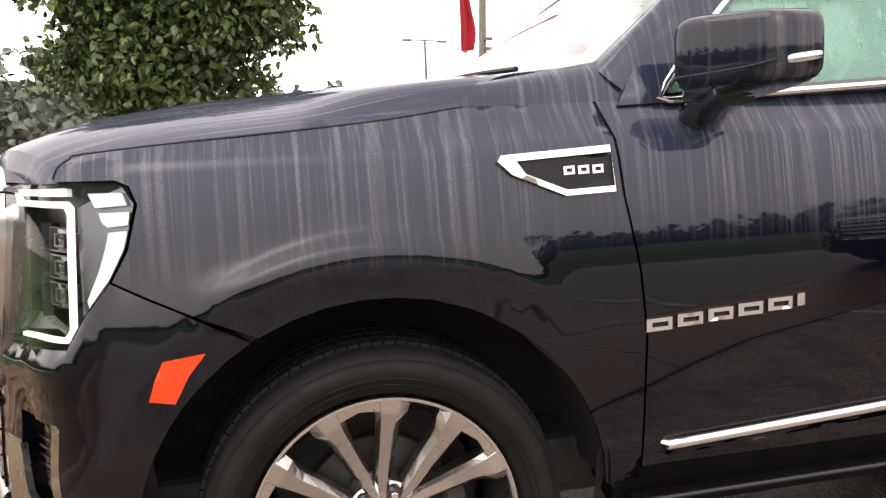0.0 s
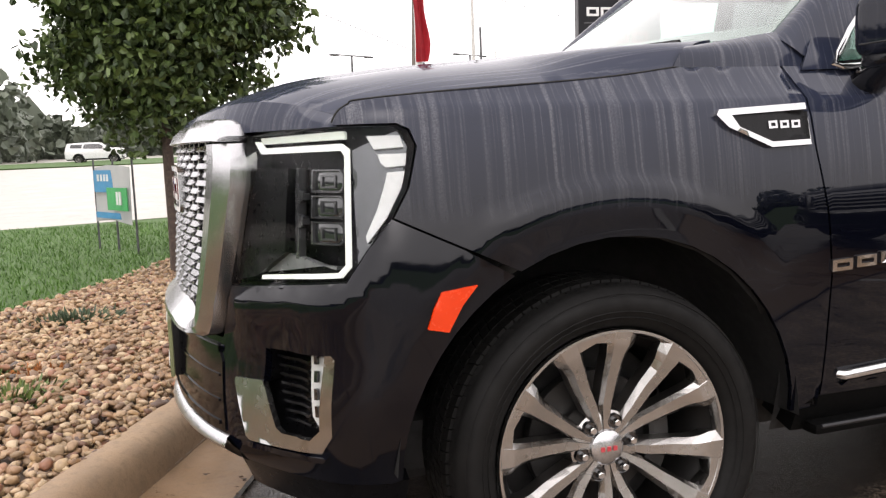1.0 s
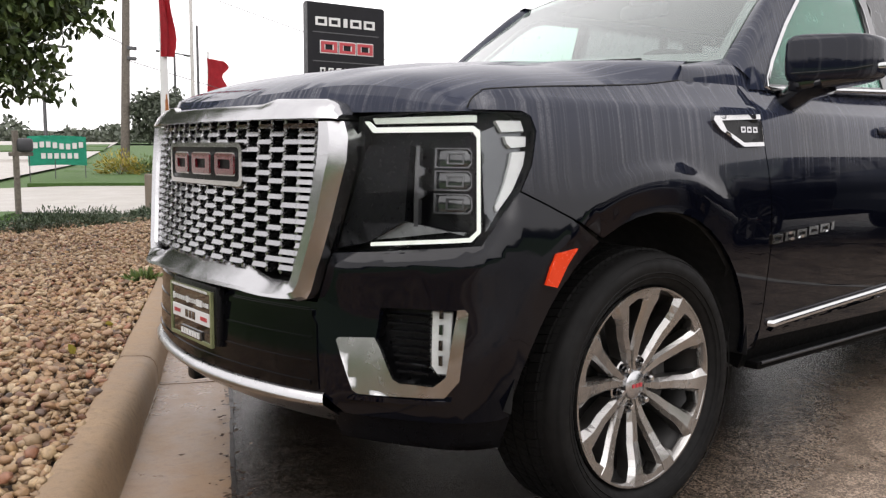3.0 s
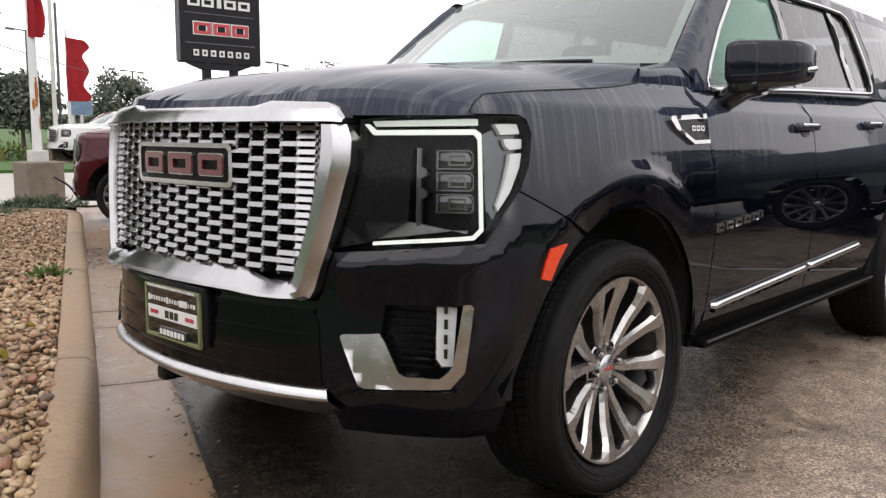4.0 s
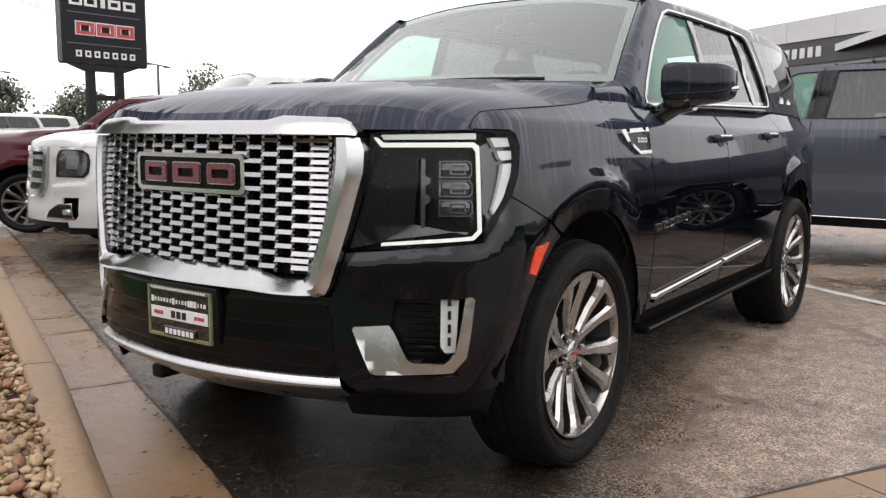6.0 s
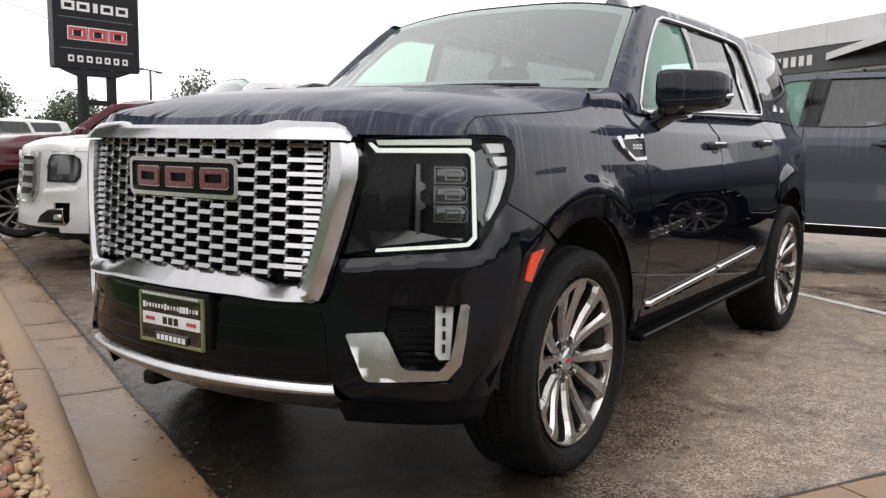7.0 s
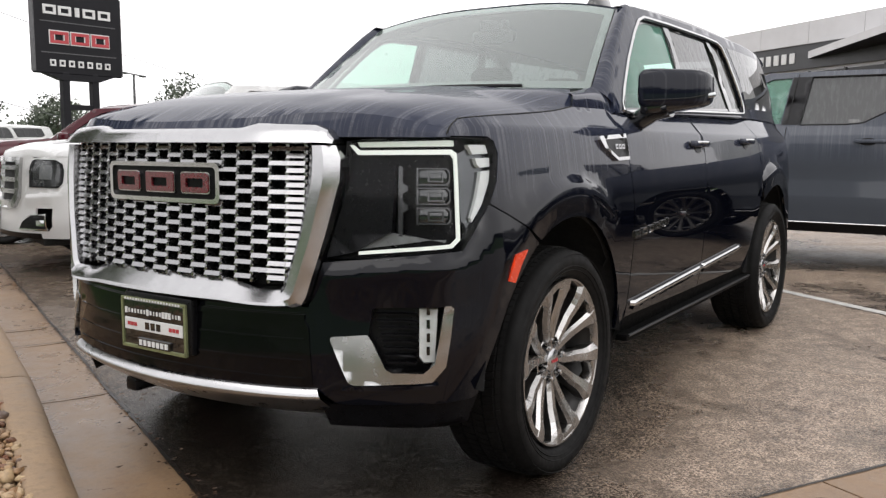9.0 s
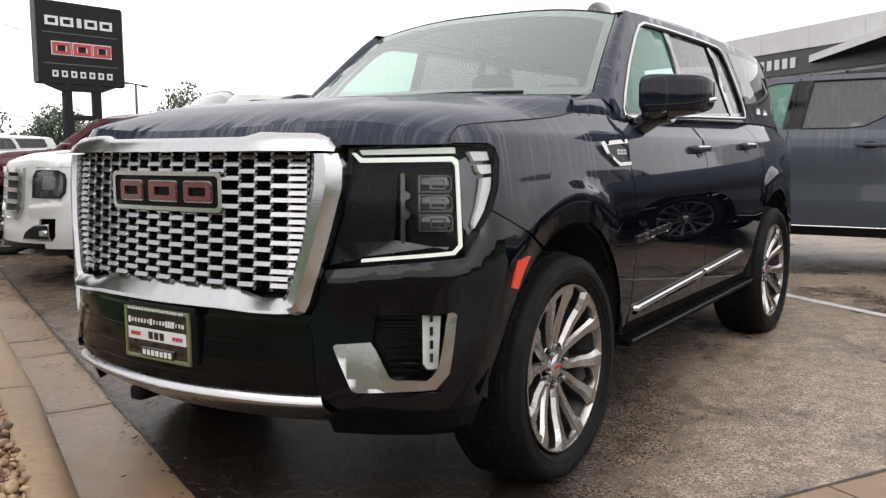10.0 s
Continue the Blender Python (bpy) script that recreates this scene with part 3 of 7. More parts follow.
tagged(loft("kerb", nose, KERB), "rounded tan concrete kerb nose at the end of the bed", "kerb", "kerb lengths", "structure")

gutter_joints = [-9, -6.9, -4.6, -2.9, -0.95, 1.74, 3.0, 3.5, 6.2, 6.7, 9.0, 10.6, 12.6]
for a, b in zip(gutter_joints, gutter_joints[1:]):
    bm = bmesh.new()
    grid = [[bm.verts.new(bed(a + 0.006 + (b - a - 0.012) * i / 6, 0.02 - 0.394 * j / 4, 0.004 - 0.006 * math.sin(math.pi * j / 4) + 0.003 * noise.noise((a + i, j * 1.7, 0.5)))) for j in range(5)] for i in range(7)]
    for i in range(6):
        for j in range(4):
            bm.faces.new((grid[i][j], grid[i + 1][j], grid[i + 1][j + 1], grid[i][j + 1]))
    rim = [e for e in bm.edges if e.is_boundary]
    ext = bmesh.ops.extrude_edge_only(bm, edges=rim)["geom"]
    bmesh.ops.translate(bm, vec=(0, 0, -0.05), verts=[v for v in ext if isinstance(v, bmesh.types.BMVert)])
    tagged(part("gutter", bm, GUTTER, None, "", True), "wet brown concrete gutter slab with dark joints", "gutter", "gutter slabs", "structure")

# concrete strip that crosses the lot, and a painted line
strip_a, strip_w = Vector((0.229, -1.714)), Vector((0.876, -0.482))
side = Vector((strip_w.y, -strip_w.x))
for k in range(-1, 5):
    a = strip_a + strip_w * (0.213 + 1.25 * k - 1.25)
    b = a + strip_w * 1.24
    bm = bmesh.new()
    low = [bm.verts.new((p.x, p.y, -0.03)) for p in (a, b, b + side * 0.9, a + side * 0.9)]
    top = [bm.verts.new((v.co.x, v.co.y, 0.006)) for v in low]
    bm.faces.new(top)
    for q in range(4):
        bm.faces.new((low[q], low[(q + 1) % 4], top[(q + 1) % 4], top[q]))
    bmesh.ops.recalc_face_normals(bm, faces=bm.faces[:])
    tagged(part("concrete_strip", bm, GUTTER, None), "damp tan concrete strip set in the asphalt", "concrete", "", "structure")
lw = Vector((0.624, 0.885)).normalized()
ln = Vector((lw.y, -lw.x))
la = Vector((3.971, -1.574)) - lw * 3.6
lb = la + lw * 9.0
sheet("stall_line", [tuple(la), tuple(lb), tuple(lb + ln * 0.10), tuple(la + ln * 0.10)], 0.004, LINE, 0.25, "worn white painted stall line on wet asphalt", "line")
sheet("side_lot", [(7.6, 23.3), (24, 22.0), (25, 30), (10.5, 29.5)], 0.102, ASPHALT, 1.0, "asphalt lot behind the grass island", "asphalt")


def crack(label, start, way, length, width, seed):
    """An open joint with an uneven edge, filled with dark grit."""
    rng = np.random.default_rng(seed)
    across = Vector((way.y, -way.x))
    n = int(length / 0.03)
    a, b = [], []
    for i in range(n + 1):
        p = start + way * (length * i / n)
        w = width * (0.55 + 0.5 * noise.noise((i * 0.11, seed, 0.0)) + 0.35 * rng.random())
        m = 0.6 * width * noise.noise((i * 0.05, seed, 4.0))
        a.append(Vector((*(p + across * (m - w)), 0.009)))
        b.append(Vector((*(p + across * (m + w)), 0.009)))
    tagged(loft("joint", [a, b], GRIT), label, "joint", "", "structure")


GRIT = plain("wet_grit", (0.016, 0.012, 0.009), 0.45, 0, 0.5, 60, 0.5)
crack("dark gritty joint between gutter and asphalt", bed(-2.0, -0.376).xy, Vector((KX, KY)), 11.5, 0.011, 3)
for g, w in ((1.74, 0.006), (3.0, 0.011), (3.5, 0.008), (6.2, 0.011), (6.7, 0.008)):
    crack("dark gritty joint across the gutter", bed(g, -0.055).xy, Vector((KY, -KX)), 0.32, w, int(g * 10))
for far_side in (0.0, 0.9):
    crack("dark gritty joint beside the concrete strip", strip_a + side * far_side + strip_w * -0.8, strip_w, 5.6, 0.009, 5)

MORTAR = plain("pale_mortar", (0.52, 0.46, 0.38), 0.8, 0, 0.3, 40, 0.5)
rng = np.random.default_rng(31)
foot, inner = [], []
for i in range(150):
    s = -2.2 + 3.9 * i / 149
    w = 0.0035 + 0.006 * max(0.0, noise.noise((s * 9.0, 1.0, 0.0))) + 0.004 * rng.random()
    d = 0.004 + kerb_lean(s, 0.0, 0.04)
    inner.append(bed(s, d, 0.016))
    foot.append(bed(s, d - 0.004 - w, 0.0095))
tagged(loft("mortar_line", [inner, foot], MORTAR), "thin crumbly pale mortar line along the kerb foot", "mortar", "", "structure")

# ---- the sport-utility body ----
WB, AXLE = 3.071, 0.408
PLAN = spline([(-0.995, 0, 0), (-0.985, -0.16, 0), (-0.962, -0.32, 0), (-0.925, -0.48, 0), (-0.868, -0.63, 0), (-0.797, -0.758, 0), (-0.715, -0.885, 0), (-0.645, -0.955, 0), (-0.55, -0.992, 0), (-0.43, -1.006, 0), (-0.2, -1.010, 0), (0.4, -1.010, 0), (1.4, -1.008, 0), (2.6, -1.006, 0), (3.2, -0.992, 0), (3.7, -0.945, 0), (4.05, -0.87, 0), (4.27, -0.74, 0), (4.34, -0.5, 0), (4.35, 0, 0)], 10)
ARC = [0.0]
for a, b in zip(PLAN, PLAN[1:]):
    ARC.append(ARC[-1] + (b - a).length)
U_END = ARC[-1]
ARC_NP = np.array(ARC)
PX, PY = np.array([p.x for p in PLAN]), np.array([p.y for p in PLAN])


def ux(x):
    """Way along the body's outline to the place x on the left side."""
    return float(np.interp(x, PX, ARC_NP))


def uy(y):
    """Way along the outline to y, counted on the front face; positive to the left of the vehicle."""
    s = 1 if y < 0 else -1
    k = int(np.argmin(PY))
    return s * float(np.interp(abs(y), -PY[:k], ARC_NP[:k]))


SIDE_IN = [(0.20, 0.12), (0.40, 0.052), (0.50, 0.030), (0.60, 0.018), (0.80, 0.003), (0.92, 0.0), (1.00, 0.002), (1.10, 0.012), (1.20, 0.028), (1.245, 0.038), (1.262, 0.055), (1.335, 0.115), (1.40, 0.165)]
FRONT_IN = [(0.30, 0.05), (0.44, 0.0), (0.56, 0.004), (0.72, 0.018), (0.86, 0.030), (1.05, 0.042), (1.20, 0.055), (1.26, 0.072), (1.30, 0.12)]


LEDGE_U = [uy(-0.612), uy(-0.74), ux(-0.635), ux(-0.588), ux(-0.53), ux(-0.42)]
LEDGE_Z = [0.832, 0.842, 0.866, 0.935, 0.99, 1.0]


def W(u, z, off=0.0):
    """The body's skin: u round the outline, z up, off outwards."""
    s = 1 if u >= 0 else -1
    u = min(abs(u), U_END)
    x, y = float(np.interp(u, ARC_NP, PX)), float(np.interp(u, ARC_NP, PY))
    e = 0.02
    tx = float(np.interp(u + e, ARC_NP, PX) - np.interp(max(u - e, 0), ARC_NP, PX))
    ty = float(np.interp(u + e, ARC_NP, PY) - np.interp(max(u - e, 0), ARC_NP, PY))
    l = math.hypot(tx, ty) or 1
    nx, ny = ty / l, -tx / l
    if u < 1e-6:
        nx, ny = -1, 0
    k = ease(u, 0.72, 1.25)
    d = off - (table(z, FRONT_IN) * (1 - k) + table(z, SIDE_IN) * k)
    if 0.58 < u < 1.40 and 0.66 < z < 1.01:
        top = float(np.interp(u, LEDGE_U, LEDGE_Z))
        d += 0.021 * (1 - ease(z, top - 0.024, top)) * ease(z, 0.665, top - 0.018) * ease(u, LEDGE_U[0] - 0.04, LEDGE_U[0] + 0.05) * (1 - ease(u, LEDGE_U[3], LEDGE_U[5]))
    for cx in (0.0, WB):
        r = math.hypot(x - cx, z - AXLE)
        if r < 0.92 and u > 0.9:
            a = math.degrees(math.atan2(z - AXLE, (x - cx) if cx == 0 else (cx - x) * 0.9))
            full = ease(a, 44, 86) * (ease(z, 0.40, 0.66) if a > 90 else 1) * (1 - 0.40 * (1 - ease(r, 0.535, 0.634)))
            need = 0.036 + (table(z, SIDE_IN) - 0.010) * 0.85
            d += need * full * (1 - ease(r, 0.640 - 0.06 * ease(a, 118, 142) - 0.05 * (1 - ease(a, 16, 60)), 0.684 + 0.22 * ease(a, 112, 142) + 0.03 * (1 - ease(a, 20, 70))))
    return Vector((x + nx * d, s * (y + ny * d), z))


def hood_z(x, y):
    base = table(x, [(-1.0, 1.262), (-0.93, 1.278), (-0.8, 1.322), (-0.65, 1.357), (-0.4, 1.390), (0.0, 1.420), (0.4, 1.442), (0.8, 1.45)])
    t = abs(y) / 0.875
    xf = float(np.interp(abs(y), -PY[:80], PX[:80])) + 0.06
    q = max(0.0, x - xf)
    dome = 0.010 * (1 - ease(abs(y), 0.40, 0.50)) * ease(q, 0.02, 0.3)
    back = ease(x, -0.15, 0.28)
    corner = ease(abs(y), 0.50, 0.86)
    return base - 0.010 - 0.020 * t * t - (0.060 - 0.0215 * back) * t ** (6 + 34 * back) - (0.018 + 0.020 * corner) * math.exp(-q / (0.06 + 0.03 * corner)) + dome


def screen_x(y, z):
    return 0.40 + 0.30 * y * y + (z - 1.44) * (1.65 - 0.41 * y * y)


def roof_z(x, y):
    d = x - 2.2
    return 1.948 - 0.20 * max(0.0, 1.55 - x) ** 2 * max(0.0, 1 - (y / 0.70) ** 2) - (0.016 if d < 0 else 0.022) * d * d - 0.105 * (min(abs(y), 0.78) / 0.72) ** 2.6


k_wide = len(PX)


def cab_y(x, z):
    """Half width of the cabin above the belt."""
    belt = -float(np.interp(x, PX[:k_wide], PY[:k_wide])) if x < 4.3 else 0.70
    return belt - 0.080 - 0.02 * (1 - ease(x, 0.6, 1.4)) - 0.34 * (z - 1.33) - 0.10 * max(0, z - 1.70) ** 2 - 0.035 * ease(x, 2.5, 2.9) * (1 - ease(z, 1.36, 1.6))


def mirror_y(fn):
    return lambda a, b: (lambda v: Vector((v[0], -v[1], v[2])))(fn(a, b))


def arch(cx, r, a0, a1, n=14):
    """Points round a wheel opening, as (u, z)."""
    return [(ux(cx + r * math.cos(radians(a0 + (a1 - a0) * i / n))), AXLE + r * math.sin(radians(a0 + (a1 - a0) * i / n))) for i in range(n + 1)]


def both(name, outline, material, root, fn=None, **kw):
    """A panel on the left side of the body and its twin on the right."""
    fn = fn or W
    a = panel(name, outline, fn, material, root, **kw)
    b = panel(name, outline, mirror_y(fn), material, root, **kw)
    return a, b


def body_shell(root, paint_mat, step=0.05, full=True):
    """Painted panels, gaps, glass and cabin."""
    rings = [(ux(cx + r * math.cos(a)), AXLE + r * math.sin(a)) for cx in (0.0, WB) for r in (0.556, 0.600, 0.636, 0.654, 0.670, 0.690) for a in np.linspace(0, math.pi, 44)]
    crease = dict(extra=rings if full else (), lines_b=(1.10, 1.20, 1.243, 1.258, 1.262, 1.335))
    door_z = 0.47
    # dark inner shell behind the gaps
    for lo, hi in ((0.70, 1.24), (0.36, 0.70)):
        far_u = [(-U_END + 0.01, lo), (U_END - 0.01, lo), (U_END - 0.01, hi), (-U_END + 0.01, hi)]
        wheel_holes = []
        for cx in (0.0, WB):
            hole = arch(cx, 0.53, 0, 180) if lo > 0.5 else [(ux(cx - 0.53), 0.30), (ux(cx + 0.53), 0.30), (ux(cx + 0.53), 0.80), (ux(cx - 0.53), 0.80)]
            wheel_holes += [hole, [(-u, z) for u, z in hole]]
        if lo > 0.5:
            outline, holes = far_u, [h + [(h[-1][0], 0.6), (h[0][0], 0.6)] for h in wheel_holes]
            holes = [[(u, max(z, lo - 0.02)) for u, z in h] for h in holes]
        else:
            outline, holes = far_u, [[(u, min(max(z, lo - 0.02), hi + 0.02)) for u, z in h] for h in wheel_holes]
        panel("inner_shell", outline, lambda u, z: W(u, z, -0.03 - 0.03 * (z < 0.71) - 0.09 * (1 - ease(abs(u), 1.30, 1.46))), VOID, root, holes, 0.09, 0)
    # front fender
    fa = arch(0.0, 0.533, 118, 3)
    fender = [(ux(-0.530), 1.0125), (ux(-0.494), 1.075), (ux(-0.470), 1.165), (ux(-0.485), 1.203), (ux(-0.514), 1.216), (ux(-0.665), 1.217), (ux(-0.655), 1.245), (ux(-0.61), 1.267), (ux(-0.40), 1.282), (ux(0.0), 1.308), (ux(0.24), 1.335), (ux(0.545), 1.337), (ux(0.565), 1.25), (ux(0.575), 1.12), (ux(0.605), 0.95), (ux(0.62), 0.80), (ux(0.615), 0.44)] + fa[::-1] + [(ux(-0.3805), 0.9405)]
    both("front_fender", fender, paint_mat, root, step=step, **crease)
    # front bumper cover, all across
    ba = arch(0.0, 0.533, 180, 120, 9)
    half = [(uy(-0.001), 0.452), (uy(-0.60), 0.448), (uy(-0.655), 0.405), (ux(-0.56), 0.402)] + ba + [(ux(-0.385), 0.937), (ux(-0.536), 1.010), (ux(-0.583), 0.955), (ux(-0.635), 0.875), (uy(-0.74), 0.848), (uy(-0.612), 0.838), (uy(-0.570), 0.70), (uy(-0.001), 0.693)]
    fog = [(uy(-0.645), 0.602), (uy(-0.705), 0.480), (uy(-0.875), 0.478), (uy(-0.915), 0.53), (uy(-0.925), 0.71), (uy(-0.748), 0.702), (uy(-0.737), 0.616)]
    front = half + [(-u, z) for u, z in half[::-1]]
    panel("front_bumper", front, W, BUMPER_PAINT if full else paint_mat, root, [fog, [(-u, z) for u, z in fog]], step, 0.02, "", lines_b=(0.56, 0.70, 0.75, 0.785, 0.795, 0.81, 0.82, 0.83, 0.845, 0.86, 0.89, 0.92, 0.95), extra=(rings + [(-u, z) for u, z in rings]) if full else ())
    # doors and quarter
    front_door = [(ux(0.621), door_z), (ux(0.626), 0.80), (ux(0.611), 0.95), (ux(0.581), 1.12), (ux(0.572), 1.25), (ux(0.554), 1.337), (ux(1.588), 1.352), (ux(1.60), 1.20), (ux(1.605), door_z)]
    both("front_door", front_door, paint_mat, root, step=step, **crease)
    ra = arch(WB, 0.533, 177, 96, 10)
    rear_door = [(ux(1.613), door_z), (ux(1.608), 1.20), (ux(1.596), 1.352), (ux(2.66), 1.372), (ux(2.70), 1.20), (ux(2.74), 1.05)] + [q for q in ra[::-1] if q[0] < ux(2.72)] + [(ux(2.47), door_z)]
    both("rear_door", rear_door, paint_mat, root, step=step, **crease)
    qa = arch(WB, 0.533, 3, 134, 12)
    quarter = [(ux(3.66), 0.42), (ux(4.18), 0.45), (U_END - 0.35, 0.50), (U_END - 0.35, 1.36), (ux(2.668), 1.372), (ux(2.708), 1.20), (ux(2.748), 1.05), (ux(2.72), 0.94)] + [q for q in qa[::-1] if q[0] > ux(2.73)]
    both("quarter_panel", quarter, paint_mat, root, step=step, **crease)
    tail = [(U_END - 0.36, 0.50), (U_END - 0.001, 0.50), (U_END - 0.001, 1.36), (U_END - 0.36, 1.36)]
    both("tailgate", tail, paint_mat, root, step=0.12)
    sill = [(ux(0.545), 0.375), (ux(2.53), 0.395), (ux(2.50), 0.468), (ux(0.60), 0.468), (ux(0.555), 0.438)]
    both("rocker", sill, ROCKER, root, step=0.08, depth=0.12)
    # hood
    edge = [W(u, 1.250, -0.014) for u in np.linspace(0.0, ux(-0.655), 16)]
    h_half = [(v.x, v.y) for v in edge] + [(W(ux(x), z).x, W(ux(x), z).y) for x, z in ((-0.61, 1.272), (-0.40, 1.287), (0.0, 1.313), (0.235, 1.338))] + [(0.30, -0.857), (0.40, -0.80), (0.50, -0.66), (0.45, -0.42), (0.40, -0.20), (0.385, -0.001)]
    hood_outline = h_half + [(x, -y) for x, y in h_half[::-1][1:-1]]
    hood_outline = [p for i, p in enumerate(hood_outline) if i == 0 or math.hypot(p[0] - hood_outline[i - 1][0], p[1] - hood_outline[i - 1][1]) > 1e-4]
    panel("hood", hood_outline, lambda x, y: Vector((x, y, hood_z(x, y))), HOOD_PAINT if full else paint_mat, root, (), step, 0.02, "", (0, 0, 0))
    # turned-down front lip of the hood
    lip = []
    for t in np.linspace(0, 1, 5):
        row = []
        for u in np.linspace(-ux(-0.655), ux(-0.655), 41):
            u = float(u)
            top = W(u, 1.250, -0.014)
            top.z = hood_z(top.x, top.y)
            low = W(u, 1.212, -0.003)
            row.append(top.lerp(low, float(t)) + (low - W(u, 1.212, -0.009)) * math.sin(math.pi * t) * 0.8)
        lip.append(row)
    loft("hood_lip", lip, HOOD_PAINT if full else paint_mat, root)
    # shoulder between hood, screen and door
    for s in (1, -1):
        a = [W(s * ux(x), 1.336) for x in np.linspace(0.225, 0.66, 9)]
        c = [Vector((0.285 + 0.32 * k / 8, -s * (0.856 - 0.036 * k / 8), 1.390 + 0.046 * k / 8)) for k in range(9)]
        lines = [[p.lerp(q, t) + Vector((0, -s * 0.012, 0.012)) * math.sin(math.pi * t) for p, q in zip(a, c)] for t in np.linspace(0, 1, 6)]
        loft("cowl_side", lines, paint_mat, root)
    # black cowl under the screen
    cowl = [[Vector((0.33 + 0.02 * k - 0.02 * (y / 0.8) ** 2 * k + (0.10 + 0.47 * y * y) * k / 4, y, 1.385 + 0.012 * k + 0.012 * (1 - y * y))) for y in np.linspace(-0.80, 0.80, 21)] for k in range(5)]
    loft("cowl", cowl, PLASTIC, root)
    # windshield and roof
    tops = []
    for y in np.linspace(-0.69, 0.69, 23):
        z = 1.85
        for _ in range(30):
            z = 0.5 * z + 0.5 * roof_z(screen_x(y, z), y)
        tops.append((float(y), z))
    base = [(float(y), 1.436 - 0.010 * (y / 0.77) ** 2) for y in np.linspace(0.812, -0.812, 23)]
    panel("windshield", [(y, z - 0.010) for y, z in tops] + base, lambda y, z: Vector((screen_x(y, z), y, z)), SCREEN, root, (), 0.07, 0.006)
    # dark frit border of the screen
    rim = 0.03
    frit_in = [(y * 0.955, z - 0.010 - rim) for y, z in tops] + [(y * 0.95, z + rim * 1.1) for y, z in base]
    panel("windshield_border", [(y, z - 0.011) for y, z in tops] + base, lambda y, z: Vector((screen_x(y, z) + 0.006, y, z)), BLACK, root, [frit_in], 0.05, 0)
    front_edge = [(screen_x(y, z), y) for y, z in tops]
    roof_outline = [(x + 0.004, y) for x, y in front_edge] + [(2.0, 0.715), (3.2, 0.705), (4.02, 0.66), (4.08, 0.3), (4.08, -0.3), (4.02, -0.66), (3.2, -0.705), (2.0, -0.715)]
    panel("roof", roof_outline, lambda x, y: Vector((x, y, roof_z(x, y))), paint_mat, root, (), 0.09, 0.02)
    panel("tail_glass", [(-0.62, 1.40), (0.62, 1.40), (0.58, 1.80), (-0.58, 1.80)], lambda y, z: Vector((4.30 - 0.42 * (z - 1.36) - 0.10 * y * y, y, z)), (PRIVACY if full else DARK_GLASS), root, (), 0.12, 0.006)
    # cabin sides: one opening with the door panes, one for the cargo pane
    doors = [(0.705, 1.338), (0.78, 1.43), (0.93, 1.575), (1.10, 1.715), (1.19, 1.775), (1.27, 1.800), (1.60, 1.806), (2.20, 1.805), (2.46, 1.797), (2.535, 1.775), (2.585, 1.70), (2.672, 1.43), (2.655, 1.392), (2.60, 1.380), (1.60, 1.360), (0.80, 1.335), (0.73, 1.33)]
    cargo = [(2.665, 1.785), (2.74, 1.60), (2.80, 1.42), (3.66, 1.43), (3.80, 1.50), (3.72, 1.76), (3.60, 1.785)]
    side_out = [(0.60, 1.325), (0.66, 1.42), (0.78, 1.545), (0.93, 1.68), (1.06, 1.79), (1.14, 1.838), (1.35, 1.845), (2.2, 1.848), (3.2, 1.84), (3.98, 1.82), (4.04, 1.78), (4.16, 1.50), (4.20, 1.35), (2.66, 1.362), (1.59, 1.346)]
    g = lambda x, z: Vector((x, -cab_y(x, z), z))
    both("cabin_side", side_out, paint_mat, root, g, holes=[doors, cargo], step=0.06, depth=0.03)
    both("cargo_glass", cargo, (PRIVACY if full else DARK_GLASS), root, lambda x, z: Vector((x, -cab_y(x, z) - 0.002, z)), step=0.12, depth=0.004)
    inset = lambda k: (lambda x, z: Vector((x, -cab_y(x, z) + k, z)))
    frontp = [(0.72, 1.345), (0.79, 1.43), (0.94, 1.57), (1.11, 1.71), (1.20, 1.768), (1.28, 1.79), (1.545, 1.797), (1.565, 1.36), (0.80, 1.342)]
    rearp = [(1.655, 1.362), (1.635, 1.797), (2.255, 1.797), (2.325, 1.384)]
    smallp = [(2.33, 1.795), (2.455, 1.788), (2.52, 1.77), (2.575, 1.69), (2.655, 1.43), (2.63, 1.398), (2.40, 1.388)]
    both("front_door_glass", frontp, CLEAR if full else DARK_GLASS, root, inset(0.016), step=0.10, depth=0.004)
    both("rear_door_glass", rearp, (PRIVACY if full else DARK_GLASS), root, inset(0.016), step=0.10, depth=0.004)
    both("rear_door_vent_glass", smallp, (PRIVACY if full else DARK_GLASS), root, inset(0.016), step=0.12, depth=0.004)
    both("centre_pillar", [(1.568, 1.36), (1.548, 1.80), (1.632, 1.80), (1.652, 1.36)], BLACK, root, inset(0.008), step=0.1)
    both("rear_pillar", [(2.328, 1.384), (2.258, 1.80), (2.328, 1.80), (2.398, 1.386)], BLACK, root, inset(0.008), step=0.1)
    if full:
        frame_in = [(0.735, 1.35), (0.80, 1.435), (0.95, 1.57), (1.12, 1.705), (1.21, 1.757), (1.29, 1.776), (1.6, 1.783), (2.2, 1.782), (2.44, 1.775), (2.50, 1.757), (2.545, 1.69), (2.625, 1.44), (2.60, 1.412), (1.6, 1.378), (0.80, 1.352)]
        both("window_seal", doors, BLACK, root, inset(0.012), holes=[frame_in], step=0.08, depth=0.0)
    for s in (1, -1):
        # pillar between screen and side
        a = [Vector((screen_x(-s * (0.818 - 0.125 * t), 1.424 + 0.409 * t), -s * (0.818 - 0.125 * t), 1.424 + 0.409 * t)) for t in np.linspace(0, 1, 11)]
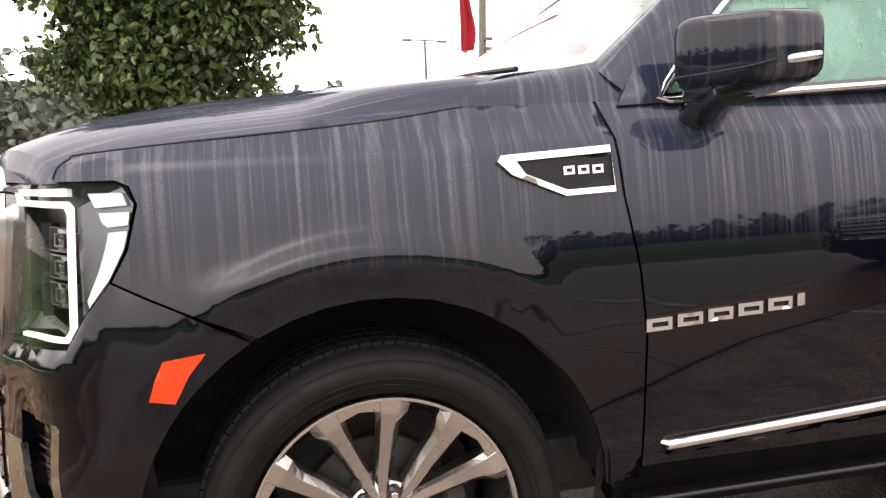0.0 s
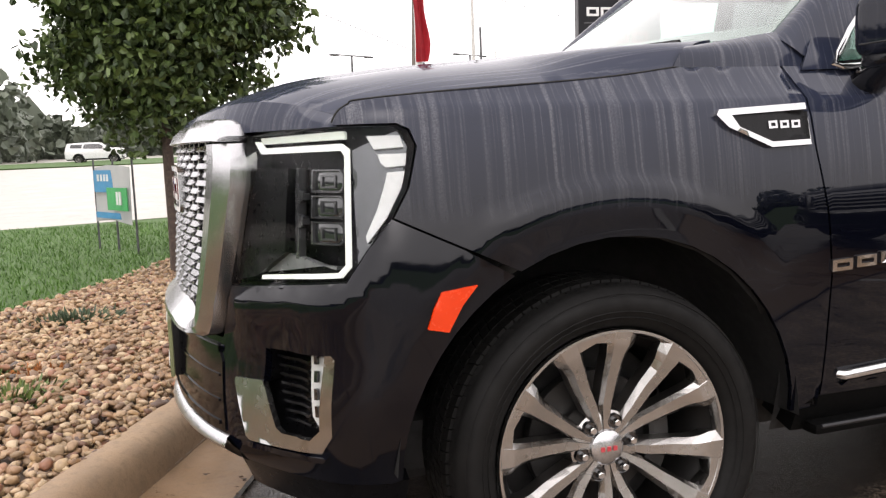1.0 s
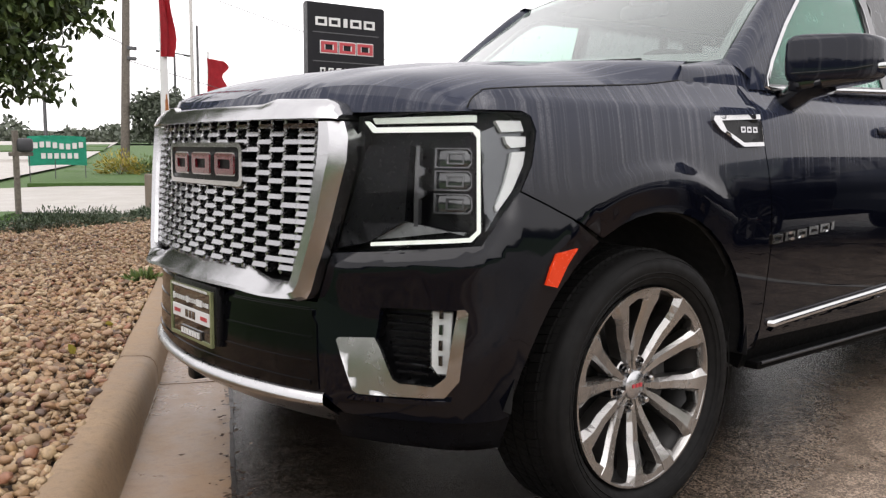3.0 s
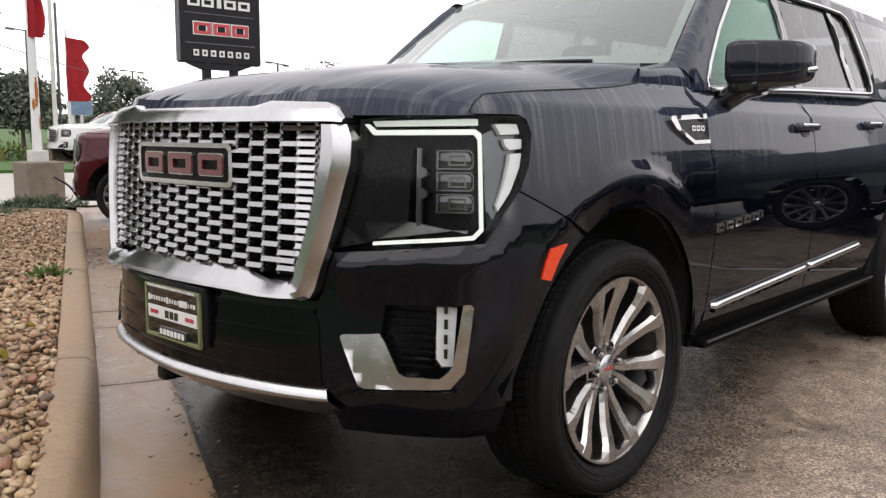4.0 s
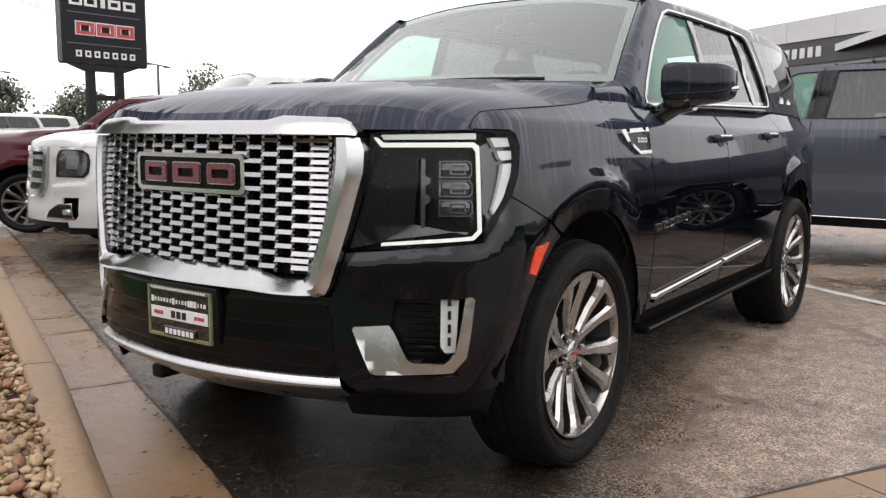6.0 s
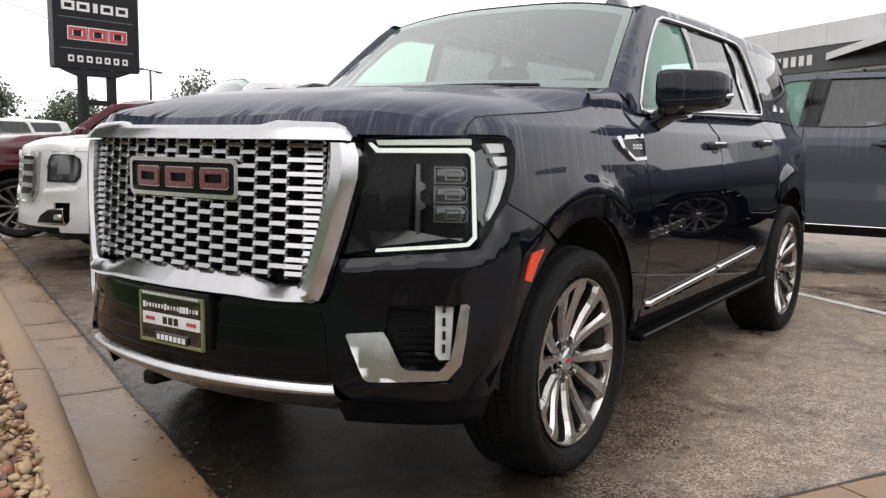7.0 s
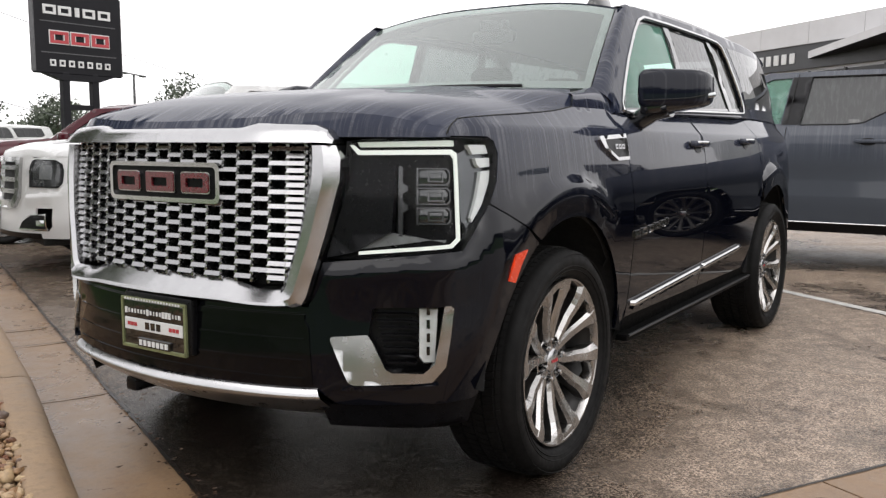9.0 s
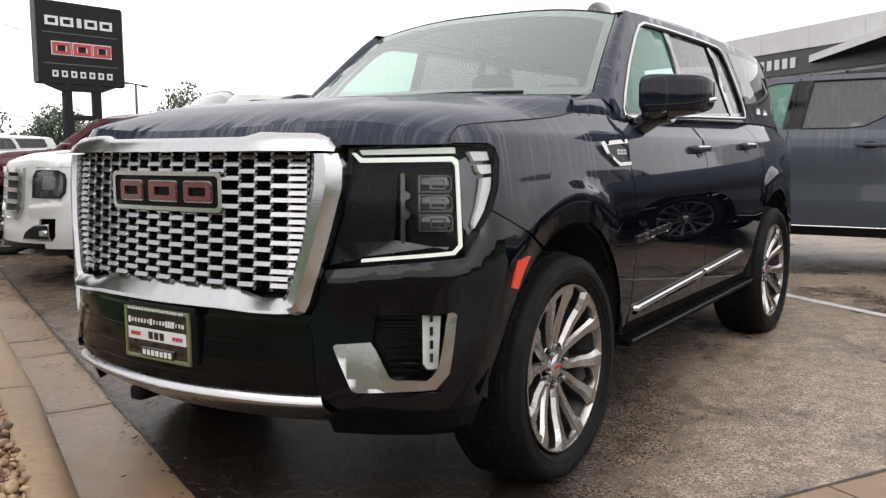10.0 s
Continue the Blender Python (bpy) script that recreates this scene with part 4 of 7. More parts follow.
        edge_line = [(0.62, 1.36), (0.66, 1.42), (0.78, 1.545), (0.93, 1.68), (1.06, 1.79), (1.14, 1.838)]
        c = []
        for t in np.linspace(0, 1, 11):
            k = t * (len(edge_line) - 1)
            i = min(int(k), len(edge_line) - 2)
            x = edge_line[i][0] + (edge_line[i + 1][0] - edge_line[i][0]) * (k - i)
            z = edge_line[i][1] + (edge_line[i + 1][1] - edge_line[i][1]) * (k - i)
            c.append(Vector((x, -s * cab_y(x, z), z)))
        lines = [[p.lerp(q, t) + Vector((-0.02, -s * 0.014, 0.008)) * math.sin(math.pi * t) for p, q in zip(a, c)] for t in np.linspace(0, 1, 6)]
        loft("windshield_pillar", lines, paint_mat, root)
        # cant rail between side and roof
        xs = np.linspace(1.08, 4.02, 25)
        low = [Vector((x, -s * cab_y(x, zz), zz)) for x in xs for zz in (table(x, [(1.08, 1.81), (1.14, 1.838), (1.35, 1.845), (2.2, 1.848), (3.2, 1.84), (3.98, 1.82)]),)]
        high = []
        for x in xs:
            yy = table(x, [(1.08, 0.69), (2.0, 0.714), (3.2, 0.704), (4.02, 0.66)])
            high.append(Vector((x, -s * yy, roof_z(x, yy))))
        lines = [[p.lerp(q, t) + Vector((0, -s * 0.008, 0.010)) * math.sin(math.pi * t) for p, q in zip(low, high)] for t in np.linspace(0, 1, 5)]
        loft("cant_rail", lines, paint_mat, root)
        # rear pillar corner
        lines = [[Vector((4.19 - 0.38 * (z - 1.36), -s * cab_y(4.1, z), z)).lerp(Vector((4.30 - 0.42 * (z - 1.36) - 0.04, -s * (0.62 - 0.1 * (z - 1.4)), z)), t) for z in np.linspace(1.33, 1.83, 8)] for t in (0, 0.5, 1)]
        loft("corner_pillar", lines, paint_mat, root)
    # wheel wells
    for cx in (0.0, WB):
        for s in (1, -1):
            n = 18
            lines = []
            for yy in (0.985, 0.80, 0.55):
                lines.append([Vector((cx + 0.545 * math.cos(radians(2 + 176 * i / n)), -s * yy, AXLE + 0.565 * math.sin(radians(2 + 176 * i / n)))) for i in range(n + 1)])
            lines.append([Vector((cx, -s * 0.55, AXLE))] * (n + 1))
            loft("wheel_well", lines, VOID, root)
    bm = bmesh.new()
    box(bm, (4.9, 1.5, 0.16), (1.7, 0, 0.40), 0.03)
    part("chassis", bm, VOID, root)


def wheel(parent_root, at, s, hero=True):
    """One wheel: tyre with tread blocks, rim, twelve spokes in six pairs, nuts, brake."""
    R, rim, w = 0.419, 0.307, 0.275
    hub = new("wheel")
    hub.parent = parent_root
    hub.matrix_basis = Matrix.Translation(at) @ (Matrix.Rotation(math.pi, 4, "Z") if s < 0 else Matrix())
    o = -0.10  # outer face lies towards -y
    bm = bmesh.new()
    half = w / 2
    prof = [(rim - 0.004, o + 0.02), (rim + 0.004, o - 0.004), (rim + 0.018, o - 0.020), (rim + 0.05, o - 0.034), (rim + 0.075, o - 0.035), (R - 0.028, o - 0.026), (R - 0.012, o - 0.012), (R - 0.010, o + 0.010), (R - 0.010, o + w - 0.05), (R - 0.014, o + w - 0.03), (rim + 0.06, o + w + 0.0), (rim, o + w - 0.05)]
    lathe(bm, prof, 72 if hero else 40)
    tyre = part("tyre", bm, RUBBER, hub, "", True, 50)
    if hero:
        bm = bmesh.new()
        for row, (y0, y1, count, skew) in enumerate(((o - 0.014, o + 0.031, 96, 0.012), (o + 0.038, o + 0.079, 96, 0.010), (o + 0.086, o + 0.127, 96, -0.010), (o + 0.134, o + 0.175, 96, -0.010), (o + 0.182, o + 0.226, 96, 0.012))):
            for k in range(count):
                a0 = 2 * math.pi * (k + 0.5 * (row % 2)) / count
                a1 = a0 + 2 * math.pi / count * 0.86
                vs = []
                for r in (R - 0.012, R):
                    rr = r - (0.006 if row in (0,) else 0)
                    for a, y, da in ((a0, y0, -skew), (a1, y0, -skew), (a1, y1, skew), (a0, y1, skew)):
                        edge = 0.012 if (row == 0 and y == y0) else 0
                        vs.append(bm.verts.new(((rr - edge) * math.cos(a + da), y, (rr - edge) * math.sin(a + da))))
                for f in ((4, 5, 6, 7), (0, 1, 5, 4), (1, 2, 6, 5), (2, 3, 7, 6), (3, 0, 4, 7)):
                    bm.faces.new([vs[i] for i in f])
        part("tread", bm, RUBBER, tyre)
        bm = bmesh.new()
        for r, y in ((rim + 0.088, o - 0.0335), (rim + 0.030, o - 0.0275), (rim + 0.045, o - 0.0325)):
            lathe(bm, [(r - 0.0018, y), (r, y - 0.0022), (r + 0.0018, y)], 72)
        part("sidewall_ring", bm, RUBBER, tyre, "", True)
    bm = bmesh.new()
    lathe(bm, [(rim + 0.001, o - 0.006), (rim - 0.002, o - 0.016), (rim - 0.009, o - 0.016), (rim - 0.016, o - 0.006), (rim - 0.019, o + 0.012)], 72 if hero else 40)
    part("rim", bm, WHEEL, hub, "", True, 40)
    bm = bmesh.new()
    lathe(bm, [(rim - 0.019, o + 0.011), (rim - 0.024, o + 0.03), (rim - 0.040, o + 0.05), (rim - 0.045, o + 0.20)], 72 if hero else 40)
    part("rim_barrel", bm, BARREL, hub, "", True, 40)
    # spokes
    leg = bmesh.new()
    stations = ((0.036, 0.008, 0.022, 0.036), (0.070, 0.014, 0.029, 0.034), (0.11, 0.0215, 0.040, 0.028), (0.17, 0.040, 0.047, 0.016), (0.215, 0.052, 0.052, 0.002), (0.240, 0.060, 0.058, -0.006), (0.266, 0.069, 0.070, -0.013), (0.301, 0.078, 0.082, -0.016))
    prev = None
    for r, off, wd, y in stations:
        ring = [leg.verts.new((math.sqrt(r * r - (off + dz) ** 2 * ease(r, 0.20, 0.29)), o + y + dy, off + dz)) for dz, dy in ((-wd / 2, 0.014), (-wd * 0.34, 0.0), (wd * 0.22, -0.002), (wd * 0.5, 0.012), (wd * 0.42, 0.06), (-wd * 0.42, 0.06))]
        if prev:
            for k in range(6):
                leg.faces.new((prev[k], prev[(k + 1) % 6], ring[(k + 1) % 6], ring[k]))
        prev = ring
    leg.faces.new(prev)
    face, flank = (WHEEL, WHEEL_DARK) if hero else (WHEEL_GREY, BARREL)
    first = part("spoke", leg, face, hub)
    first.data.materials.append(flank)
    for f in first.data.polygons:
        if f.normal.y > -0.30:
            f.material_index = 1
    flip = bmesh.new()
    flip.from_mesh(first.data)
    for v in flip.verts:
        v.co.z = -v.co.z
    second = part("spoke", flip, face, hub)
    second.data.materials.append(flank)
    for k in range(6):
        turn = Matrix.Rotation(radians(-(40 + 60 * k)), 4, "Y")
        for src in (first, second):
            ob = src if k == 0 else new("spoke", src.data)
            ob.parent = hub
            ob.matrix_basis = turn
    cap_bm = bmesh.new()
    rows = []
    for t in np.linspace(-1, 1, 9):
        z = 0.050 * float(t)
        dip = 0.016 * (1 - abs(float(t)))
        rows.append([cap_bm.verts.new((x, o + y, z)) for x, y in ((0.268 - 0.4 * z * z + dip, 0.05), (0.263 - 0.4 * z * z + dip, 0.002), (0.270 + dip * 0.7 - 0.4 * z * z, -0.012), (math.sqrt(0.301 ** 2 - z * z), -0.0145), (math.sqrt(0.303 ** 2 - z * z), 0.02))])
    for p, q in zip(rows, rows[1:]):
        for k in range(4):
            cap_bm.faces.new((p[k], p[k + 1], q[k + 1], q[k]))
    bridge = part("spoke_bridge", cap_bm, face, hub, "", True, 30)
    for k in range(6):
        ob = bridge if k == 0 else new("spoke_bridge", bridge.data)
        ob.parent = hub
        ob.matrix_basis = Matrix.Rotation(radians(-(40 + 60 * k)), 4, "Y")
    bm = bmesh.new()
    lathe(bm, [(0.0005, o + 0.021), (0.036, o + 0.023), (0.044, o + 0.029), (0.047, o + 0.06)], 32)
    cap = part("hub_cap", bm, SATIN, hub, "", True)
    bm = bmesh.new()
    for dx in (-0.017, 0.0, 0.017):
        box(bm, (0.011, 0.003, 0.012), (dx, o + 0.0205, 0.0), 0.001)
    part("badge", bm, SIGN_RED, cap)
    bm = bmesh.new()
    lathe(bm, [(0.036, o + 0.038), (0.080, o + 0.039), (0.092, o + 0.046), (0.098, o + 0.10)], 36)
    part("hub_face", bm, face, hub, "", True, 30)
    cup = bmesh.new()
    lathe(cup, [(0.0005, 0.000), (0.0165, 0.000), (0.0175, -0.004), (0.0190, -0.005), (0.0195, 0.010)], 18)
    cup_mesh = part("nut_pocket", cup, BLACK, hub, "", True)
    for k in range(6):
        a = radians(10 + 60 * k)
        ob = cup_mesh if k == 0 else new("nut_pocket", cup_mesh.data)
        ob.parent = hub
        ob.matrix_basis = Matrix.Translation((0.068 * math.cos(a), o + 0.036, 0.068 * math.sin(a)))
    nut = bmesh.new()
    bmesh.ops.create_cone(nut, cap_ends=True, segments=6, radius1=0.011, radius2=0.009, depth=0.03, matrix=Matrix.Rotation(radians(90), 4, "X"))
    bmesh.ops.bevel(nut, geom=nut.edges[:], offset=0.001, segments=1, affect="EDGES")
    nut_mesh = part("lug_nut", nut, CHROME, hub)
    for k in range(6):
        a = radians(10 + 60 * k)
        ob = nut_mesh if k == 0 else new("lug_nut", nut_mesh.data)
        ob.parent = hub
        ob.matrix_basis = Matrix.Translation((0.068 * math.cos(a), o + 0.030, 0.068 * math.sin(a)))
    bm = bmesh.new()
    lathe(bm, [(0.08, o + 0.115), (0.175, o + 0.115), (0.178, o + 0.12), (0.178, o + 0.14), (0.10, o + 0.14)], 48)
    part("brake_disc", bm, BRAKE, hub, "", True)
    bm = bmesh.new()
    lathe(bm, [(0.02, o + 0.16), (0.243, o + 0.16)], 40)
    part("wheel_back", bm, VOID, hub)
    bm = bmesh.new()
    arcs = [[bm.verts.new((r * math.cos(a), y, r * math.sin(a))) for a in np.linspace(radians(-32), radians(32), 9)] for r, y in ((0.150, o + 0.11), (0.150, o + 0.082), (0.160, o + 0.075), (0.200, o + 0.075), (0.208, o + 0.085), (0.208, o + 0.16))]
    for p, q in zip(arcs, arcs[1:]):
        for k in range(8):
            bm.faces.new((p[k], p[k + 1], q[k + 1], q[k]))
    part("brake_caliper", bm, BRAKE, hub, "", True)
    return hub


def on(pts, kind="y"):
    """Outline points given as (y or x, z) to (u, z)."""
    return [((uy(a) if kind == "y" else ux(a)), z) for a, z in pts]


LAMP = on([(-0.612, 0.838), (-0.640, 0.95), (-0.672, 1.10), (-0.678, 1.200), (-0.78, 1.210)]) + on([(-0.665, 1.213), (-0.516, 1.211), (-0.490, 1.199), (-0.476, 1.165), (-0.500, 1.073), (-0.540, 1.004), (-0.588, 0.948), (-0.640, 0.868)], "x") + on([(-0.74, 0.843)])


def flip(pts):
    return [(-u, z) for u, z in pts]


def headlamp(root, s, lit=True):
    """Lamp housing with a lit C-shaped light guide, stacked projectors and a clear cover."""
    sgn = (lambda p: p) if s > 0 else flip
    lamp = new("headlight")
    lamp.parent = root
    at = lambda off: (lambda u, z: W(u, z, off))
    panel("lamp_housing", sgn(LAMP), at(-0.075), LAMP_BLACK, lamp, (), 0.05, 0)
    # dark walls of the recess
    loop = dense(sgn(LAMP), 0.03)
    loop = loop + loop[:1]
    loft("lamp_bezel", [[W(u, z, o) for u, z in loop] for o in (0.002, -0.075)], LAMP_BLACK, lamp)
    inner = on([(-0.618, 0.85), (-0.646, 0.95), (-0.690, 1.10), (-0.700, 1.125), (-0.806, 1.125), (-0.796, 0.93), (-0.70, 0.868)])
    panel("lamp_block", sgn(inner), at(-0.012), LAMP_BLACK, lamp, (), 0.05, 0.06)
    guide = [
        on([(-0.682, 1.188), (-0.694, 1.188), (-0.712, 1.172)]) + on([(-0.650, 1.176), (-0.631, 1.164), (-0.632, 0.906), (-0.655, 0.882)], "x") + on([(-0.708, 0.859), (-0.709, 0.869)]) + on([(-0.660, 0.893), (-0.642, 0.911), (-0.641, 1.148), (-0.652, 1.162)], "x") + on([(-0.706, 1.159)]),
        on([(-0.704, 1.196)]) + on([(-0.655, 1.203), (-0.640, 1.202), (-0.640, 1.186), (-0.655, 1.186)], "x") + on([(-0.712, 1.182)]),
    ]
    for g, light in zip(guide, (DRL, DRL_DIM)):
        panel("light_guide", sgn(g), at(-0.018), light if lit else REFLECT, lamp, (), 0.03, 0.012)
    spine = on([(-0.764, 0.915), (-0.764, 1.125), (-0.757, 1.125), (-0.757, 1.075), (-0.748, 1.066), (-0.748, 1.052), (-0.757, 1.043), (-0.757, 1.018), (-0.748, 1.009), (-0.748, 0.995), (-0.757, 0.986), (-0.757, 0.915)], "x")
    panel("lamp_spine", sgn(spine), at(-0.030), PROJECTOR, lamp, (), 0.03, 0.02)
    for k, z in enumerate((1.094, 1.036, 0.977)):
        x0, x1, h = -0.733, -0.652, 0.026

        def cell(cut):
            c = 0.010
            a0, a1, lo, hi = x0 + cut, x1 - cut * 0.8, z - h + cut, z + h - cut
            return sgn(on([(a0, lo), (a1 - c, lo), (a1, lo + c), (a1, hi - c), (a1 - c, hi), (a0, hi)], "x"))
        panel("projector_bezel", cell(0.0), at(-0.034), PROJECTOR, lamp, [cell(0.0035)], 0.03, 0.03)
        cx = 0.5 * (ux(x0) + ux(x1))
        panel("projector_lens", cell(0.0035), lambda u, zz, z=z, cx=cx: W(u, zz, -0.036 - 6.0 * ((zz - z) ** 2 + 0.3 * (abs(u) - cx) ** 2)), LENS_DARK, lamp, (), 0.012, 0)
        core = sgn(on([(x0 + 0.022, z - 0.016), (x1 - 0.022, z - 0.016), (x1 - 0.022, z + 0.014), (x0 + 0.022, z + 0.014)], "x"))
        panel("projector_core", core, at(-0.033), PROJECTOR, lamp, [sgn(on([(x0 + 0.026, z - 0.012), (x1 - 0.026, z - 0.012), (x1 - 0.026, z + 0.010), (x0 + 0.026, z + 0.010)], "x"))], 0.03, 0.004)
    blade = on([(-0.715, 0.875)]) + on([(-0.70, 0.905), (-0.668, 0.905), (-0.672, 0.897)], "x") + on([(-0.78, 0.928)])
    panel("lamp_shelf", sgn(blade), at(-0.030), LAMP_GREY, lamp, (), 0.04, 0.02)
    for q in (((-0.585, 1.190), (-0.506, 1.190), (-0.497, 1.164), (-0.568, 1.161)), ((-0.560, 1.150), (-0.492, 1.150), (-0.496, 1.124), (-0.542, 1.121), (-0.554, 1.131)), ((-0.540, 1.110), (-0.498, 1.112), (-0.508, 1.076), (-0.545, 1.012), (-0.590, 0.958), (-0.594, 0.972), (-0.566, 1.03), (-0.548, 1.08))):
        panel("side_reflector", sgn(on(q, "x")), at(-0.020), LAMP_WHITE, lamp, (), 0.03, 0.02)
    side = on([(-0.626, 1.160), (-0.510, 1.20), (-0.486, 1.165), (-0.510, 1.075), (-0.562, 0.985), (-0.616, 0.905)], "x")
    panel("side_housing", sgn(side), at(-0.035), LAMP_SILVER, lamp, (), 0.04, 0.02)
    panel("lamp_cover", sgn(LAMP), at(0.001), LENS, lamp, (), 0.05, 0)
    return lamp


PROJECTOR = plain("projector_bezel_grey", (0.050, 0.051, 0.054), 0.12, 0, 0.2, 40, coat=0.5)
LENS_DARK = plain("projector_glass", (0.018, 0.020, 0.022), 0.05, 0, 0.3, 30, coat=1.0)
FRAME_OUT = [(-0.668, 1.186), (-0.682, 1.150), (-0.680, 1.085), (-0.640, 0.930), (-0.578, 0.722), (-0.552, 0.704), (-0.40, 0.700), (-0.001, 0.696)]
FRAME_IN = [(-0.590, 1.186), (-0.588, 1.100), (-0.562, 0.930), (-0.512, 0.758), (-0.36, 0.752), (-0.325, 0.778), (-0.001, 0.780)]


def G(u, z, off, out=0.042):
    """The grille's skin: flatter in plan than the body, so it stands proud towards its ends."""
    p = W(u, z, off)
    if off > -0.02:
        k = min(1.0, abs(p.y) / 0.66) ** 1.5
        p.x -= out * k
        p.y *= 1 + 0.014 * k
    return p


def hero_front(root):
    grille = new("grille")
    grille.parent = root
    left = on(FRAME_OUT)
    right = flip(left)[::-1]
    inl = on(FRAME_IN)
    # U-shaped frame: section by section from the top of one leg round to the other
    ribs = [(-0.668, 1.187, -0.590, 1.187), (-0.682, 1.150, -0.590, 1.150), (-0.680, 1.085, -0.587, 1.085), (-0.640, 0.930, -0.562, 0.930), (-0.600, 0.795, -0.526, 0.808), (-0.582, 0.735, -0.514, 0.772), (-0.570, 0.712, -0.500, 0.757), (-0.545, 0.703, -0.470, 0.754), (-0.420, 0.700, -0.415, 0.752), (-0.365, 0.699, -0.365, 0.764), (-0.305, 0.699, -0.305, 0.778), (-0.001, 0.696, -0.001, 0.780)]
    leg_form = ((0.0, -0.034), (0.02, 0.010), (0.16, 0.022), (0.50, 0.019), (0.82, 0.004), (0.97, -0.004), (1.0, -0.030))
    low_form = ((0.0, -0.036), (0.02, -0.012), (0.30, 0.010), (0.66, 0.036), (0.80, 0.038), (0.97, 0.012), (1.0, -0.020))
    rows = []
    fine_ribs = []
    for p, q in zip(ribs, ribs[1:]):
        k = max(2, int(math.dist(p[:2], q[:2]) / 0.03))
        fine_ribs += [tuple(m + (n - m) * i / k for m, n in zip(p, q)) for i in range(k)]
    fine_ribs.append(ribs[-1])
    for yo, zo, yi, zi in fine_ribs:
        low = ease(-abs(yo), -0.60, -0.50)
        row = []
        for (t, l1), (t2, l2) in zip(leg_form, low_form):
            y, z = yi + (yo - yi) * (t + (t2 - t) * low), zi + (zo - zi) * (t + (t2 - t) * low)
            row.append((uy(y), z, l1 + (l2 - l1) * low + 0.004))
        rows.append(row)
    rows = rows + [[(-u, z, o) for u, z, o in r] for r in rows[::-1][1:]]
    bm = bmesh.new()
    grid = [[bm.verts.new(G(*q)) for q in r] for r in rows]
    for p, q in zip(grid, grid[1:]):
        for k in range(6):
            bm.faces.new((p[k], p[k + 1], q[k + 1], q[k]))
    part("grille_frame", bm, BRUSHED, grille, "", True, 24)
    bm = bmesh.new()
    grid = []
    for y in np.linspace(-0.662, 0.662, 67):
        y = float(y)
        zt = table(abs(y), [(0.335, 1.240), (0.395, 1.253), (0.60, 1.248), (0.640, 1.236), (0.662, 1.205)])
        u = uy(y) if abs(y) > 1e-6 else 0.0
        grid.append([bm.verts.new(G(u, 1.192 + (zt - 1.192) * t, o)) for t, o in ((0.0, -0.04), (0.0, 0.022), (0.06, 0.029), (0.55, 0.022), (0.93, 0.008), (1.0, 0.0), (1.0, -0.03))])
    for p, q in zip(grid, grid[1:]):
        for k in range(6):
            bm.faces.new((p[k], p[k + 1], q[k + 1], q[k]))
    bm.faces.new(grid[0])
    bm.faces.new(grid[-1][::-1])
    part("hood_trim", bm, BRUSHED, grille, "", True, 24)
    back = inl + flip(inl)[::-1][1:]
    panel("grille_backing", back, lambda u, z: W(u, z, -0.055), VOID, grille, (), 0.08, 0)
    # bright staggered bars of the mesh
    bm = bmesh.new()
    hw, fl, th = 0.0368, 0.0305, 0.0090
    # section of one bar: a sloping bright face over a short lower lip, its ends bevelled
    ring = ((-hw, 0.0), (-fl, th), (fl, th), (hw, 0.0), (fl, -th * 0.8), (-fl, -th * 0.8))
    front = ((-hw + 0.003, -0.0005, -0.008), (-fl, 0.0077, -0.0115), (fl, 0.0077, -0.0115), (hw - 0.003, -0.0005, -0.008), (fl, -0.0055, -0.019), (-fl, -0.0055, -0.019))
    a = [bm.verts.new((0.006, y, z)) for y, z in ring]
    b = [bm.verts.new((x, y, z)) for y, z, x in front]
    c = [bm.verts.new((0.042, y, z)) for y, z in ring]
    for k in range(6):
        j = (k + 1) % 6
        bm.faces.new((a[k], a[j], b[j], b[k]))
        bm.faces.new((c[k], c[j], a[j], a[k]))
    bm.faces.new((b[1], b[2], b[4], b[5]))
    bm.faces.new((b[0], b[1], b[5]))
    bm.faces.new((b[2], b[3], b[4]))
    # short webs that lean to the bars above and below
    for sy in (-1, 1):
        for sz in (-1, 1):
            box(bm, (0.034, 0.0105, 0.0155), (0.006, sy * 0.0300, sz * 0.0106), 0.002, Matrix.Rotation(radians(24) * sy * sz, 4, "X"))
    pattern = part("grille_bar", bm, MESH_CHROME, grille)
    shape = pattern.data
    used = False
    rows, pitch_y, pitch_z = 20, 0.0600, 0.0216
    for r in range(rows):
        z = 1.176 - r * pitch_z
        lim = table(z, [(q, -p) for p, q in FRAME_IN[::-1]]) - 0.004
        for c_i in range(-10, 11):
            y = c_i * pitch_y
            if (r + c_i) % 2 and abs(y) < lim - 0.048 and r < 19:
                continue
            if abs(y) > lim + 0.014 or (z < 0.783 and abs(y) < 0.31) or (abs(y) < 0.25 and 1.012 < z < 1.122):
                continue
            u = uy(y) if abs(y) > 1e-6 else 0.0
            p, q = G(u, z, -0.008, 0.030), G(u + 0.02, z, -0.008, 0.030) - G(u - 0.02, z, -0.008, 0.030)
            turn = math.atan2(q.x, -q.y)
            ob = new("grille_bar", shape) if used else pattern
            used = True
            ob.parent = grille
            ob.matrix_basis = Matrix.Translation(p) @ Matrix.Rotation(turn, 4, "Z")
    # badge: dark tablet in a bright ring with red blocks
    badge = new("badge")
    badge.parent = grille

    def tablet(w, h, r, n=6):
        out = []
        for cy, cz, a0 in ((w - r, h - r, 0), (-w + r, h - r, 90), (-w + r, -h + r, 180), (w - r, -h + r, 270)):
            out += [(cy + r * math.cos(radians(a0 + 90 * i / n)), cz + r * math.sin(radians(a0 + 90 * i / n))) for i in range(n + 1)]
        return out
